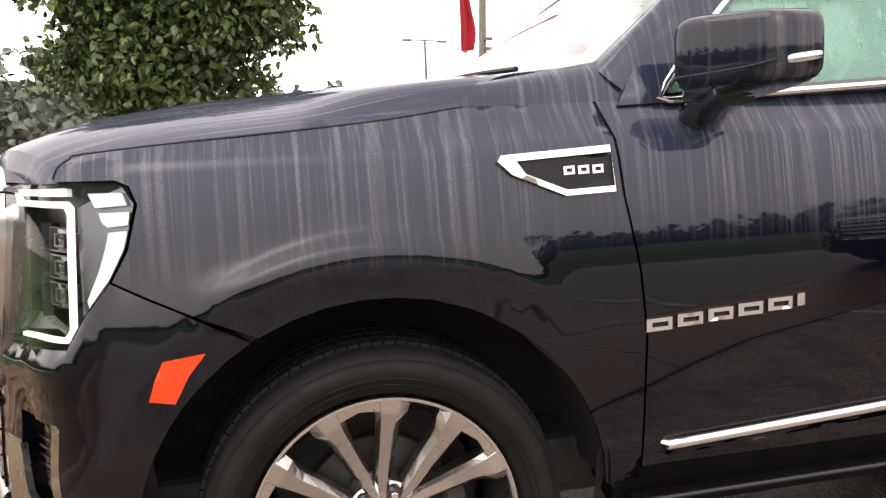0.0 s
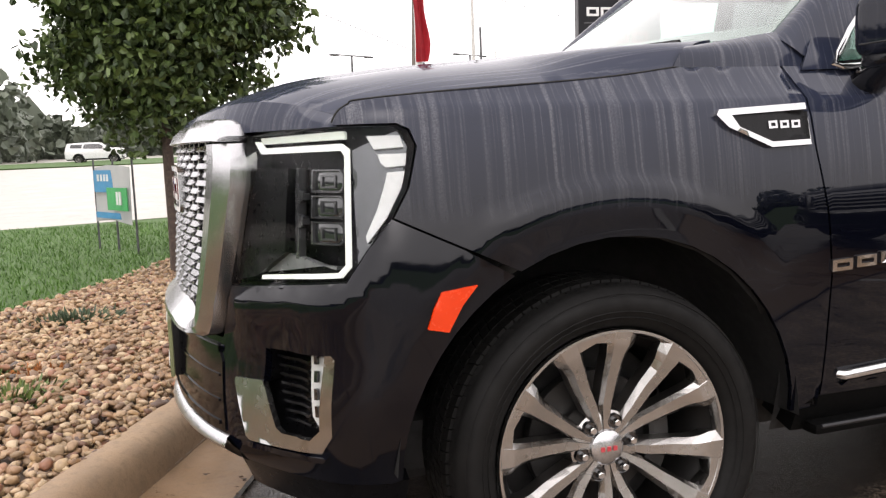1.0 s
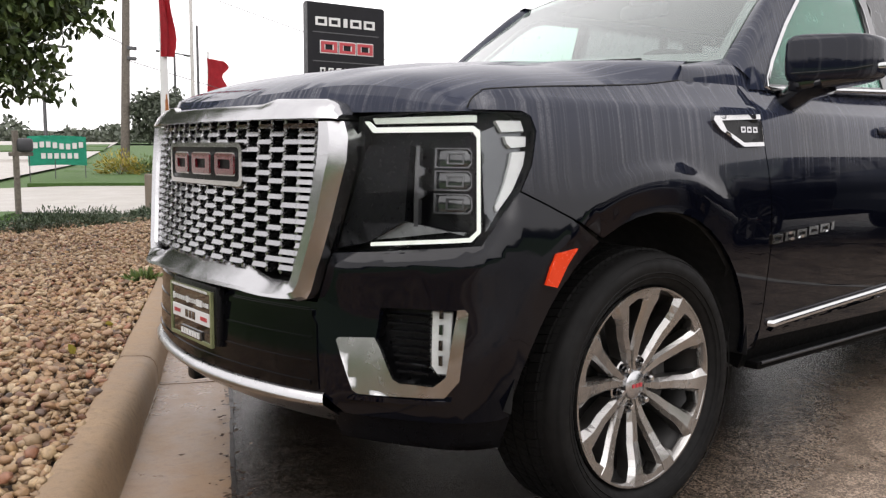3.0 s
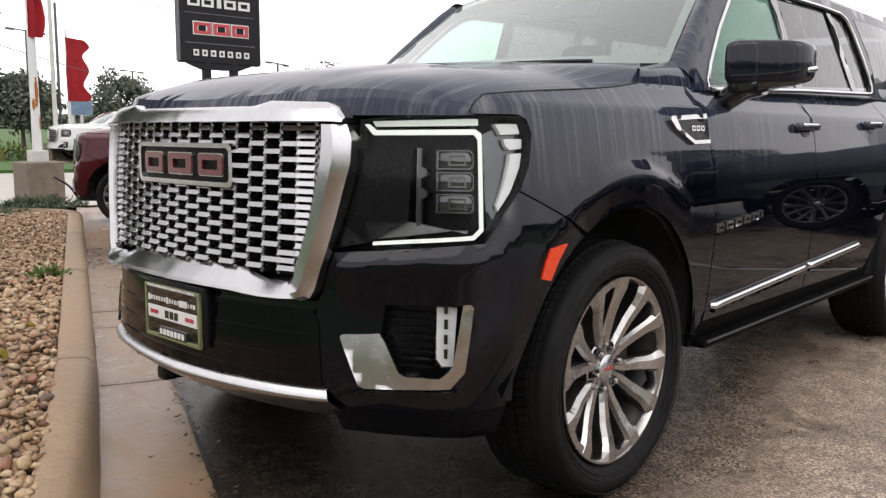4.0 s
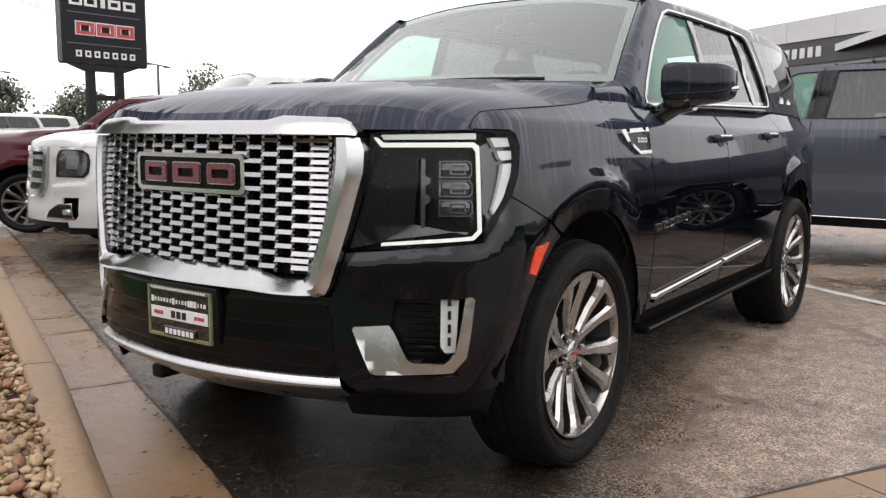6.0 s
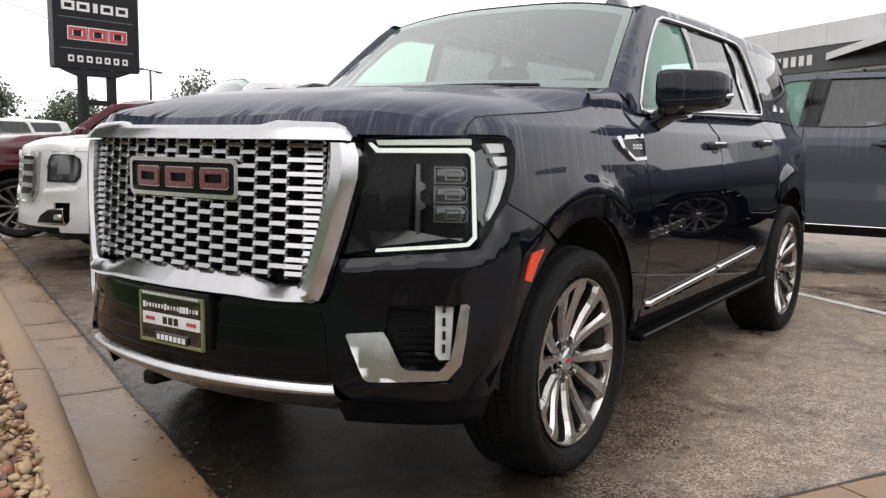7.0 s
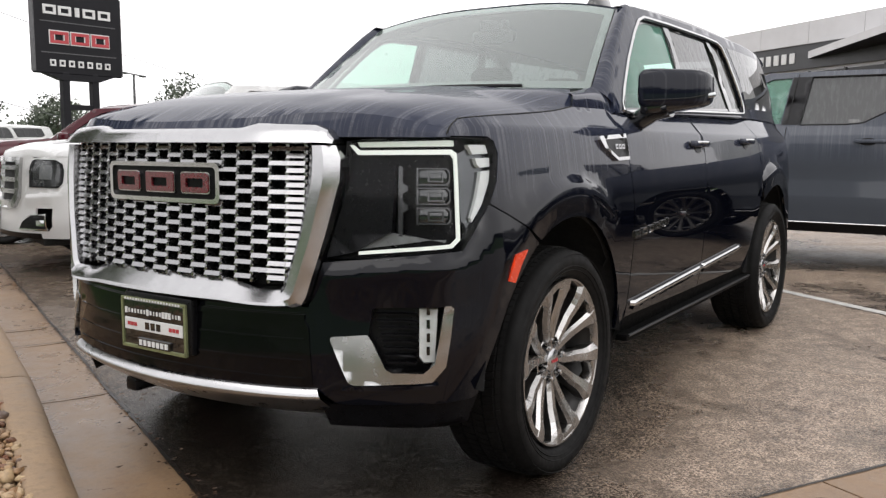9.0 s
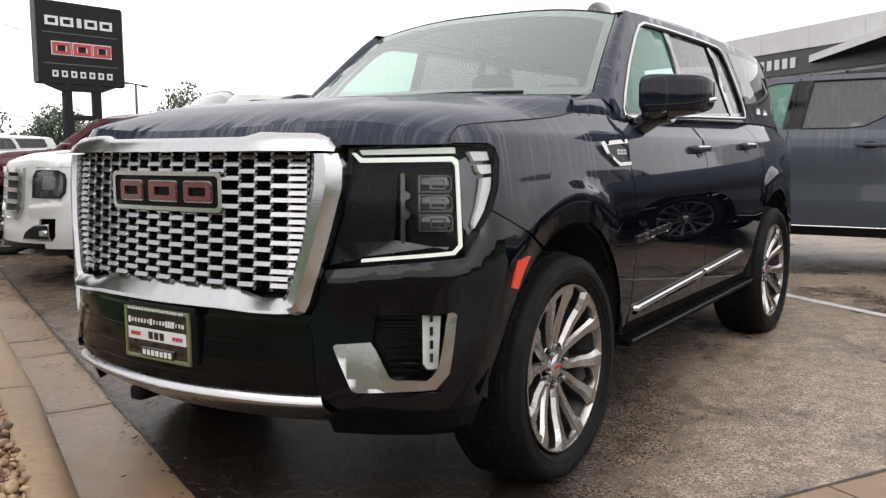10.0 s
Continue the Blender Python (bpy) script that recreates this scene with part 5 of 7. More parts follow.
    flatface = lambda off: (lambda y, z: Vector((-0.952 - off + 0.16 * y * y, y, 1.068 + z)))
    panel("badge_ring", tablet(0.272, 0.064, 0.022), flatface(0.016), CHROME, badge, [tablet(0.256, 0.050, 0.015)], 0.03, 0.03, "", (0, 0, 1.0))
    panel("badge_field", tablet(0.258, 0.052, 0.016), flatface(0.008), LAMP_BLACK, badge, (), 0.05, 0.03, "", (0, 0, 1.0))
    for y in (0.165, 0.0, -0.165):
        panel("badge_block", tablet(0.060, 0.031, 0.010, 4) if y else tablet(0.068, 0.031, 0.006, 3), lambda a, b, y=y: flatface(0.016)(a + y, b), RED, badge, [tablet(0.038, 0.014, 0.004, 3)], 0.05, 0.010, "", (0, 0, 1.0))
        panel("badge_edge", tablet(0.0645, 0.0350, 0.012, 4) if y else tablet(0.0725, 0.0350, 0.008, 3), lambda a, b, y=y: flatface(0.0125)(a + y, b), SATIN, badge, [tablet(0.056, 0.0285, 0.006, 3)], 0.05, 0.006, "", (0, 0, 1.0))
    for s in (1, -1):
        headlamp(root, s)
        sg = (lambda p: p) if s > 0 else flip
        fog = new("fog_light")
        fog.parent = root
        pocket = on([(-0.645, 0.602), (-0.705, 0.480), (-0.875, 0.478), (-0.915, 0.53), (-0.925, 0.71), (-0.748, 0.702), (-0.737, 0.616)])
        panel("pocket", sg(pocket), lambda u, z: W(u, z, -0.06), PLASTIC, fog, (), 0.06, 0)
        loop = dense(sg(pocket), 0.03)
        loop = loop + loop[:1]
        loft("pocket_wall", [[W(u, z, o) for u, z in loop] for o in (0.0, -0.06)], PLASTIC, fog)
        for k in range(8):
            z = 0.528 + 0.021 * k
            y0 = -0.782 + 0.0042 * k
            panel("pocket_slat", sg(on([(y0, z), (-0.862, z), (-0.862, z + 0.006), (y0 + 0.001, z + 0.006)])), lambda u, zz: W(u, zz, -0.028), LAMP_BLACK, fog, (), 0.05, 0.03)
        trim = on([(-0.634, 0.606), (-0.640, 0.614), (-0.735, 0.622), (-0.748, 0.60), (-0.783, 0.518), (-0.800, 0.508), (-0.878, 0.506), (-0.905, 0.535), (-0.926, 0.712), (-0.938, 0.714), (-0.944, 0.705), (-0.930, 0.525), (-0.900, 0.476), (-0.700, 0.470), (-0.685, 0.478)])

        def trim_fn(u, z):
            y = abs(W(u, z).y)
            return W(u, z, 0.001 + (0.002 + 0.06 * max(0, 0.62 - z)) * (1 - ease(y, 0.80, 0.90)))
        panel("fog_trim", sg(trim), trim_fn, FOG_TRIM, fog, (), 0.03, 0.016)
        lampb = on([(-0.868, 0.555), (-0.880, 0.535), (-0.906, 0.535), (-0.914, 0.70), (-0.868, 0.70)])
        panel("fog_lens", sg(lampb), lambda u, z: W(u, z, -0.014), LENS, fog, (), 0.05, 0.02)
        panel("fog_reflector", sg(lampb), lambda u, z: W(u, z, -0.030), LAMP_WHITE, fog, (), 0.03, 0.01)
        for k in range(4):
            z = 0.560 + 0.041 * k
            panel("fog_diode", sg(on([(-0.886, z), (-0.894, z), (-0.894, z + 0.026), (-0.886, z + 0.026)])), lambda u, zz: W(u, zz, -0.018), BLACK, fog, (), 0.03, 0.008)
        # ledge under the pocket and side valance
        panel("bumper_ledge", sg(on([(-0.665, 0.452), (-0.905, 0.457), (-0.915, 0.470), (-0.690, 0.466)])), lambda u, z: W(u, z, 0.012), PAINT, root, (), 0.05, 0.02)
        panel("valance", sg(on([(-0.60, 0.40)]) + on([(-0.60, 0.40), (-0.515, 0.402), (-0.53, 0.31)], "x") + on([(-0.62, 0.325)])), lambda u, z: W(u, z, -0.012), LAMP_BLACK, root, (), 0.06, 0.05)
    # lower centre: matt insert with shallow ribs
    low = on([(-0.001, 0.462), (-0.585, 0.462), (-0.572, 0.640), (-0.545, 0.682), (-0.001, 0.682)])
    panel("lower_grille", low + flip(low)[::-1][1:-1], lambda u, z: W(u, z, 0.004), FASCIA, root, (), 0.05, 0.01)
    for z, h, off in ((0.475, 0.010, 0.002), (0.535, 0.006, 0.001), (0.60, 0.006, 0.001), (0.662, 0.016, 0.003)):
        rib = on([(-0.56, z), (-0.56, z + h)])
        panel("bumper_rib", [rib[0], rib[1], (-rib[1][0], rib[1][1]), (-rib[0][0], rib[0][1])], lambda u, zz, off=off: W(u, zz, off + 0.006), FASCIA, root, (), 0.05, 0.02)
    # silver skid plate
    lines = []
    for z, off in ((0.455, -0.016), (0.457, -0.002), (0.451, 0.008), (0.434, 0.022), (0.428, 0.0245), (0.418, 0.018), (0.385, -0.014), (0.345, -0.07)):
        lim = table(z, [(0.34, 0.635), (0.40, 0.625), (0.45, 0.600)])
        ln = []
        for y in np.linspace(-lim, lim, 41):
            dip = 0.012 * (1 - (y / 0.62) ** 2)
            ln.append(W(uy(float(y)) if abs(y) > 1e-6 else 0.0, z - dip * 0.6, off))
        lines.append(ln)
    loft("skid_plate", lines, SKID, root)
    lines = [[W(uy(float(y)) if abs(y) > 1e-6 else 0.0, z, off) for y in np.linspace(-0.62, 0.62, 21)] for z, off in ((0.36, -0.05), (0.30, -0.20), (0.26, -0.5))]
    loft("air_dam", lines, VOID, root)
    bm = bmesh.new()
    box(bm, (0.10, 0.06, 0.05), (-0.86, 0.27, 0.335), 0.012)
    part("tow_hook", bm, PLASTIC, root, "", True)


def plate(root):
    """Dealer plate in a pale frame on a black bracket; its writing as bars."""
    p = new("licence_plate")
    p.parent = root
    p.matrix_basis = pose(-1.004, 0, 0.598, 0, 0, 0)
    bm = bmesh.new()
    box(bm, (0.03, 0.335, 0.185), (0.016, -0.012, 0.012), 0.010)
    part("plate_bracket", bm, PLASTIC, p, "", True)
    bm = bmesh.new()
    box(bm, (0.006, 0.300, 0.150), (-0.002, 0, 0), 0.002)
    part("plate_board", bm, BLACK, p)
    bm = bmesh.new()
    for size, at in (((0.012, 0.322, 0.010), (-0.004, 0, 0.081)), ((0.012, 0.322, 0.012), (-0.004, 0, -0.080)), ((0.012, 0.009, 0.165), (-0.004, 0.157, 0)), ((0.012, 0.009, 0.165), (-0.004, -0.157, 0))):
        box(bm, size, at, 0.002)
    part("plate_frame", bm, PLATE_FRAME, p)
    bm = bmesh.new()
    box(bm, (0.004, 0.292, 0.040), (-0.006, 0, -0.004), 0.001)
    part("plate_band", bm, WHITE, p)
    for i, w in enumerate((0.020, 0.013, 0.012, 0.013, 0.012, 0.012, 0.010, 0.019, 0.012, 0.006, 0.012, 0.013, 0.021, 0.024, 0.020, 0.006, 0.010, 0.020)):
        y = 0.138 - i * 0.0158
        bm = bmesh.new()
        box(bm, (0.003, w * 0.55, 0.020 if i in (0, 7, 12, 13, 14) else 0.013), (-0.0062, y, 0.040))
        part("plate_writing", bm, WHITE, p)
    for i in range(20):
        bm = bmesh.new()
        box(bm, (0.003, 0.007, 0.007), (-0.0108, 0.135 - i * 0.0142, 0.081))
        part("frame_writing", bm, WHITE, p)
    bm = bmesh.new()
    box(bm, (0.010, 0.165, 0.030), (-0.006, -0.005, -0.062), 0.002)
    part("plate_tab", bm, BLACK, p)
    bm = bmesh.new()
    for i in range(7):
        box(bm, (0.003, 0.014, 0.018), (-0.0120, 0.060 - i * 0.0215, -0.062))
    part("plate_tab_writing", bm, WHITE, p)
    bm = bmesh.new()
    for y in (0.028, 0.0, -0.028):
        box(bm, (0.003, 0.020, 0.024), (-0.0085, y, -0.004))
    part("plate_mark", bm, BLACK, p)
    for y in (0.105, -0.105):
        for k in (-1, 0, 1):
            bm = bmesh.new()
            box(bm, (0.003, 0.013, 0.012), (-0.0085, y + 0.017 * k, -0.004))
            part("plate_side_mark", bm, SIGN_RED, p)


PLATE_FRAME = plain("plate_frame_metal", (0.30, 0.33, 0.17), 0.35, 0.5, 0.2, 40)


def egg(bm, centre, size, power, fn=None, n=24, m=16):
    """A rounded box: a sphere pushed towards a cube."""
    f = lambda v: math.copysign(abs(v) ** power, v)
    rows = []
    for j in range(m + 1):
        th = math.pi * j / m
        row = []
        for i in range(n):
            ph = 2 * math.pi * i / n
            v = Vector((f(math.sin(th)) * f(math.cos(ph)), f(math.sin(th)) * f(math.sin(ph)), f(math.cos(th))))
            v = Vector((v.x * size[0], v.y * size[1], v.z * size[2])) / 2
            row.append(bm.verts.new(Vector(centre) + (fn(v) if fn else v)))
        rows.append(row)
    for a, b in zip(rows, rows[1:]):
        for i in range(n):
            bm.faces.new((a[i], a[(i + 1) % n], b[(i + 1) % n], b[i]))
    bmesh.ops.remove_doubles(bm, verts=bm.verts, dist=1e-5)
    return bm


def side_mirror(root, s, mat, drop=0.0):
    mir = new("side_mirror")
    mir.parent = root
    mir.matrix_basis = Matrix.Translation((0, 0, -drop)) @ Matrix.Diagonal((1, s, 1, 1))

    def shape(v):
        k = (v.y + 0.13) / 0.26
        return Vector((v.x * (0.75 + 0.25 * k) + 0.05 - 0.10 * k * 0 - 0.30 * v.y, v.y, v.z * (0.86 + 0.14 * k)))
    bm = bmesh.new()
    egg(bm, (0.775, -1.095, 1.427), (0.18, 0.272, 0.176), 0.38, shape)
    part("mirror_cap", bm, mat, mir, "", True, 80)
    bm = bmesh.new()
    egg(bm, (0.778, -1.092, 1.366), (0.165, 0.255, 0.075), 0.45, lambda v: shape(v) + Vector((0, 0, 0.02 * (-v.y / 0.13))))
    part("mirror_base", bm, BLACK, mir, "", True, 80)
    bm = bmesh.new()
    tube(bm, [(0.80, -0.895, 1.268), (0.80, -0.95, 1.300), (0.80, -1.01, 1.335), (0.80, -1.08, 1.350)], 0.042, 10, 1.35)
    part("mirror_arm", bm, BLACK, mir, "", True, 60)
    bm = bmesh.new()
    box(bm, (0.004, 0.20, 0.125), (0.905, -1.085, 1.425), 0.002, Matrix.Rotation(radians(-8), 4, "Z"))
    part("mirror_glass", bm, CHROME, mir)
    bm = bmesh.new()
    egg(bm, (0.862, -1.222, 1.400), (0.085, 0.030, 0.022), 0.6, lambda v: Vector((v.x, v.y - 0.18 * v.x, v.z + 0.10 * v.x)))
    part("turn_signal", bm, REFLECT, mir, "", True)
    bm = bmesh.new()
    tube(bm, [(0.700, -1.00, 1.378), (0.716, -1.10, 1.380), (0.760, -1.18, 1.386), (0.81, -1.223, 1.398)], 0.0025, 6)
    part("mirror_seam", bm, VOID, mir)


def hero_trim(root):
    g = lambda x, z, k: Vector((x, -cab_y(x, z) - k, z))
    sill_line = [(0.705, 1.338), (0.78, 1.43), (0.93, 1.575), (1.10, 1.715), (1.19, 1.775), (1.27, 1.800), (1.60, 1.806), (2.20, 1.805), (2.46, 1.797), (2.535, 1.775), (2.585, 1.70), (2.672, 1.43), (2.655, 1.392), (2.60, 1.380), (1.60, 1.360), (0.80, 1.335), (0.73, 1.33)]
    for s in (1, -1):
        sg = (lambda p: p) if s > 0 else flip
        mir = lambda v: Vector((v.x, s * v.y, v.z))
        bm = bmesh.new()
        tube(bm, [mir(g(x, z, 0.001)) for x, z in dense(sill_line, 0.05)], 0.0105, 8, 0.75, True)
        part("window_trim", bm, CHROME, root, "", True, 60)
        # bright strip low on the doors
        for x0, x1 in ((0.668, 1.600), (1.616, 2.300)):
            zz = lambda x: 0.521 + (x - 0.668) * 0.0555
            bm = bmesh.new()
            run = [W(s * ux(x), zz(x), -0.02 if x in (x0, x1) else 0.010) for x in [x0] + [float(v) for v in np.linspace(x0 + 0.012, x1 - 0.012, 16)] + [x1]]
            tube(bm, run, 0.0145, 12, 0.9)
            part("side_trim", bm, CHROME, root, "", True, 60)
            b = [(ux(x0) + 0.01, zz(x0) - 0.028), (ux(x1), zz(x1) - 0.028), (ux(x1), zz(x1) - 0.015), (ux(x0) + 0.03, zz(x0) - 0.015)]
            panel("side_moulding", sg(b), lambda u, z: W(u, z, 0.010), PAINT, root, (), 0.05, 0.012)
        bm = bmesh.new()
        box(bm, (1.94, 0.10, 0.030), (1.555, -s * 0.952, 0.396), 0.010, Matrix.Rotation(radians(-0.6), 4, "Y"))
        board = part("running_board", bm, ROCKER, root, "", True, 40)
        bm = bmesh.new()
        tube(bm, [(0.60, -s * 1.003, 0.396), (2.52, -s * 1.003, 0.416)], 0.006, 6)
        part("board_edge", bm, SATIN_BLACK, board, "", True)
        # handles
        for x, z in ((1.50, 1.195), (2.395, 1.212)):
            h = new("door_handle")
            h.parent = root
            cup = [(ux(x) + 0.055 * math.cos(a), z - 0.012 + 0.028 * math.sin(a)) for a in np.linspace(0, 2 * math.pi, 20, endpoint=False)]
            panel("handle_cup", sg(cup), lambda u, zz: W(u, zz, 0.003), PLASTIC, h, (), 0.03, 0.002)
            bm = bmesh.new()
            pts = [W(s * ux(x + d), z + 0.004, o) for d, o in ((-0.115, 0.004), (-0.10, 0.026), (-0.05, 0.038), (0.03, 0.038), (0.085, 0.028), (0.105, 0.004))]
            tube(bm, spline(pts, 4), 0.0165, 10, 0.62)
            part("handle_bar", bm, PAINT, h, "", True, 60)
            bm = bmesh.new()
            pts = [W(s * ux(x + d), z + 0.010, o) for d, o in ((-0.112, 0.012), (-0.09, 0.038), (-0.03, 0.047), (0.03, 0.047), (0.08, 0.036), (0.10, 0.012))]
            tube(bm, spline(pts, 4), 0.008, 8, 0.6)
            part("handle_strip", bm, CHROME, h, "", True, 60)
        # fender badge
        fb = new("fender_badge")
        fb.parent = root
        outer = on([(0.284, 1.213), (0.292, 1.226), (0.547, 1.238), (0.553, 1.134), (0.435, 1.131), (0.315, 1.183)], "x")
        hole = on([(0.326, 1.212), (0.548, 1.222), (0.551, 1.147), (0.438, 1.144), (0.346, 1.183)], "x")
        panel("badge_outline", sg(outer), lambda u, z: W(u, z, 0.014), CHROME, fb, [sg(hole)], 0.025, 0.02)
        panel("badge_infill", sg(hole), lambda u, z: W(u, z, 0.004), PLASTIC, fb, (), 0.04, 0.01)
        for k in range(3):
            x = 0.435 + 0.034 * k
            panel("badge_mark", sg(on([(x, 1.176), (x + 0.026, 1.177), (x + 0.026, 1.196), (x, 1.195)], "x")), lambda u, z: W(u, z, 0.008), SATIN, fb, [sg(on([(x + 0.007, 1.182), (x + 0.026 - 0.006, 1.182), (x + 0.026 - 0.006, 1.190), (x + 0.007, 1.190)], "x"))], 0.02, 0.004)
        # model name low on the door, as plain bright shapes
        nm = new("door_badge")
        nm.parent = root
        for k in range(6):
            x, w = 0.618 + 0.0775 * k, (0.064 if k < 5 else 0.020)
            z = 0.806 + 0.0055 * k
            o = [(x, z), (x + w, z + 0.002), (x + w, z + 0.032), (x, z + 0.030)]
            i = [(x + 0.014, z + 0.010), (x + w - 0.010, z + 0.011), (x + w - 0.010, z + 0.022), (x + 0.014, z + 0.021)]
            panel("badge_shape", sg(on(o, "x")), lambda u, zz: W(u, zz, 0.007), CHROME, nm, [sg(on(i, "x"))] if k < 5 else (), 0.02, 0.006)
        # side marker on the flare
        mk = [(-0.440, 0.849), (-0.357, 0.857), (-0.392, 0.815), (-0.424, 0.757), (-0.472, 0.769), (-0.458, 0.812)]
        panel("side_marker", sg([(ux(x), z) for x, z in mk]), lambda u, z: W(u, z, 0.006), ORANGE, root, (), 0.02, 0.012, "bright orange side marker")
        # roof rail
        bm = bmesh.new()
        rail = [Vector((x, -s * y, roof_z(x, y) + h)) for x, y, h in ((1.42, 0.655, -0.004), (1.55, 0.66, 0.012), (2.2, 0.672, 0.018), (3.0, 0.668, 0.018), (3.75, 0.64, 0.012), (3.90, 0.63, -0.004))]
        tube(bm, spline(rail, 5), 0.017, 8)
        part("roof_rail", bm, BLACK, root, "", True, 60)
        side_mirror(root, s, MIRROR_PAINT)
        bm = bmesh.new()
        seam = [W(s * ux(x), z, 0.0005) for x, z in ((-0.668, 1.222), (-0.655, 1.246), (-0.63, 1.262), (-0.60, 1.2705), (-0.40, 1.2845), (0.0, 1.3105), (0.235, 1.337))]
        tube(bm, spline(seam, 5), 0.0024, 6)
        part("hood_seam", bm, VOID, root)
    # wipers
    for y0, y1, bend in ((-0.55, -0.02, 0.05), (0.10, 0.62, 0.04)):
        bm = bmesh.new()
        pts = []
        for k in range(7):
            y = y0 + (y1 - y0) * k / 6
            z = 1.440 + 0.003 * math.sin(math.pi * k / 6)
            pts.append(Vector((screen_x(y, z) - 0.02, y, z)))
        tube(bm, pts, 0.008, 6)
        tube(bm, [pts[3], pts[3] + Vector((-0.05, 0.25, -0.025)), pts[3] + Vector((-0.09, 0.33, -0.04))], 0.009, 6)
        part("wiper", bm, PLASTIC, root)
    # roof aerial
    bm = bmesh.new()
    egg(bm, (1.80, -0.30, roof_z(1.8, -0.3) + 0.036), (0.24, 0.075, 0.105), 0.8, lambda v: Vector((v.x, v.y * (1.2 - 8 * v.z), v.z)) + Vector((0.6 * (v.z + 0.02), 0, 0)))
    part("roof_aerial", bm, BLACK, root, "", True)
    # cabin
    bm = bmesh.new()
    prof = [(0.52, 1.38), (0.70, 1.425), (0.98, 1.40), (1.06, 1.30), (1.08, 1.05), (1.0, 0.80)]
    rows = [[bm.verts.new((x + 0.06 * (y / 0.8) ** 2, y, z - 0.03 * (y / 0.8) ** 2)) for x, z in prof] for y in np.linspace(-0.84, 0.84, 13)]
    for p, q in zip(rows, rows[1:]):
        for k in range(len(prof) - 1):
            bm.faces.new((p[k], p[k + 1], q[k + 1], q[k]))
    part("dashboard", bm, CABIN, root, "", True)
    bm = bmesh.new()
    ringp = [Vector((1.13 + 0.06 * math.sin(a), -0.40 + 0.185 * math.cos(a), 1.245 + 0.17 * math.sin(a))) for a in np.linspace(0, 2 * math.pi, 28, endpoint=False)]
    tube(bm, ringp, 0.016, 8, 1.0, True)
    rod(bm, (1.13, -0.40, 1.245), (0.98, -0.40, 1.22), 0.05)
    box(bm, (0.03, 0.34, 0.035), (1.13, -0.40, 1.25), 0.01)
    part("steering_wheel", bm, CABIN, root, "", True)
    for x, y, w in ((1.72, -0.42, 0.52), (1.72, 0.42, 0.52), (2.66, -0.42, 0.52), (2.66, 0.42, 0.52)):
        seat = new("seat")
        seat.parent = root
        bm = bmesh.new()
        egg(bm, (x, y, 1.14), (0.20, w, 0.66), 0.45, lambda v: v + Vector((0.28 * v.z, 0, 0)))
        part("seat_back", bm, CABIN, seat, "", True, 80)
        bm = bmesh.new()
        egg(bm, (x + 0.13, y, 1.565), (0.11, 0.27, 0.19), 0.5)
        rod(bm, (x + 0.10, y - 0.07, 1.40), (x + 0.12, y - 0.07, 1.54), 0.008, None, 8)
        rod(bm, (x + 0.10, y + 0.07, 1.40), (x + 0.12, y + 0.07, 1.54), 0.008, None, 8)
        part("headrest", bm, CABIN, seat, "", True, 80)
        bm = bmesh.new()
        egg(bm, (x - 0.25, y, 0.80), (0.56, w, 0.20), 0.45)
        part("seat_cushion", bm, CABIN, seat, "", True, 80)
    bm = bmesh.new()
    egg(bm, (1.16, 0.0, 1.745), (0.05, 0.26, 0.075), 0.5)
    box(bm, (0.08, 0.14, 0.07), (1.17, 0, 1.80), 0.015)
    part("cabin_mirror", bm, PLASTIC, root, "", True, 60)
    bm = bmesh.new()
    rows = [[bm.verts.new((x, y, roof_z(x, y) - 0.035)) for y in np.linspace(-0.66, 0.66, 9)] for x in np.linspace(1.30, 3.95, 9)]
    for p, q in zip(rows, rows[1:]):
        for k in range(8):
            bm.faces.new((p[k], p[k + 1], q[k + 1], q[k]))
    part("headliner", bm, HEADLINER, root, "", True)


HEADLINER = plain("grey_headliner", (0.28, 0.28, 0.27), 0.9, 0, 0.1, 20)

hero = thing("sport_utility_vehicle", "midnight-black full-size SUV with bright chrome mesh grille and rain streaks", "car")
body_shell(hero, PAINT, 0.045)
for x in (0.0, WB):
    for s in (1, -1):
        wheel(hero, (x, -0.879 * s, AXLE), s)
hero_front(hero)
plate(hero)
hero_trim(hero)


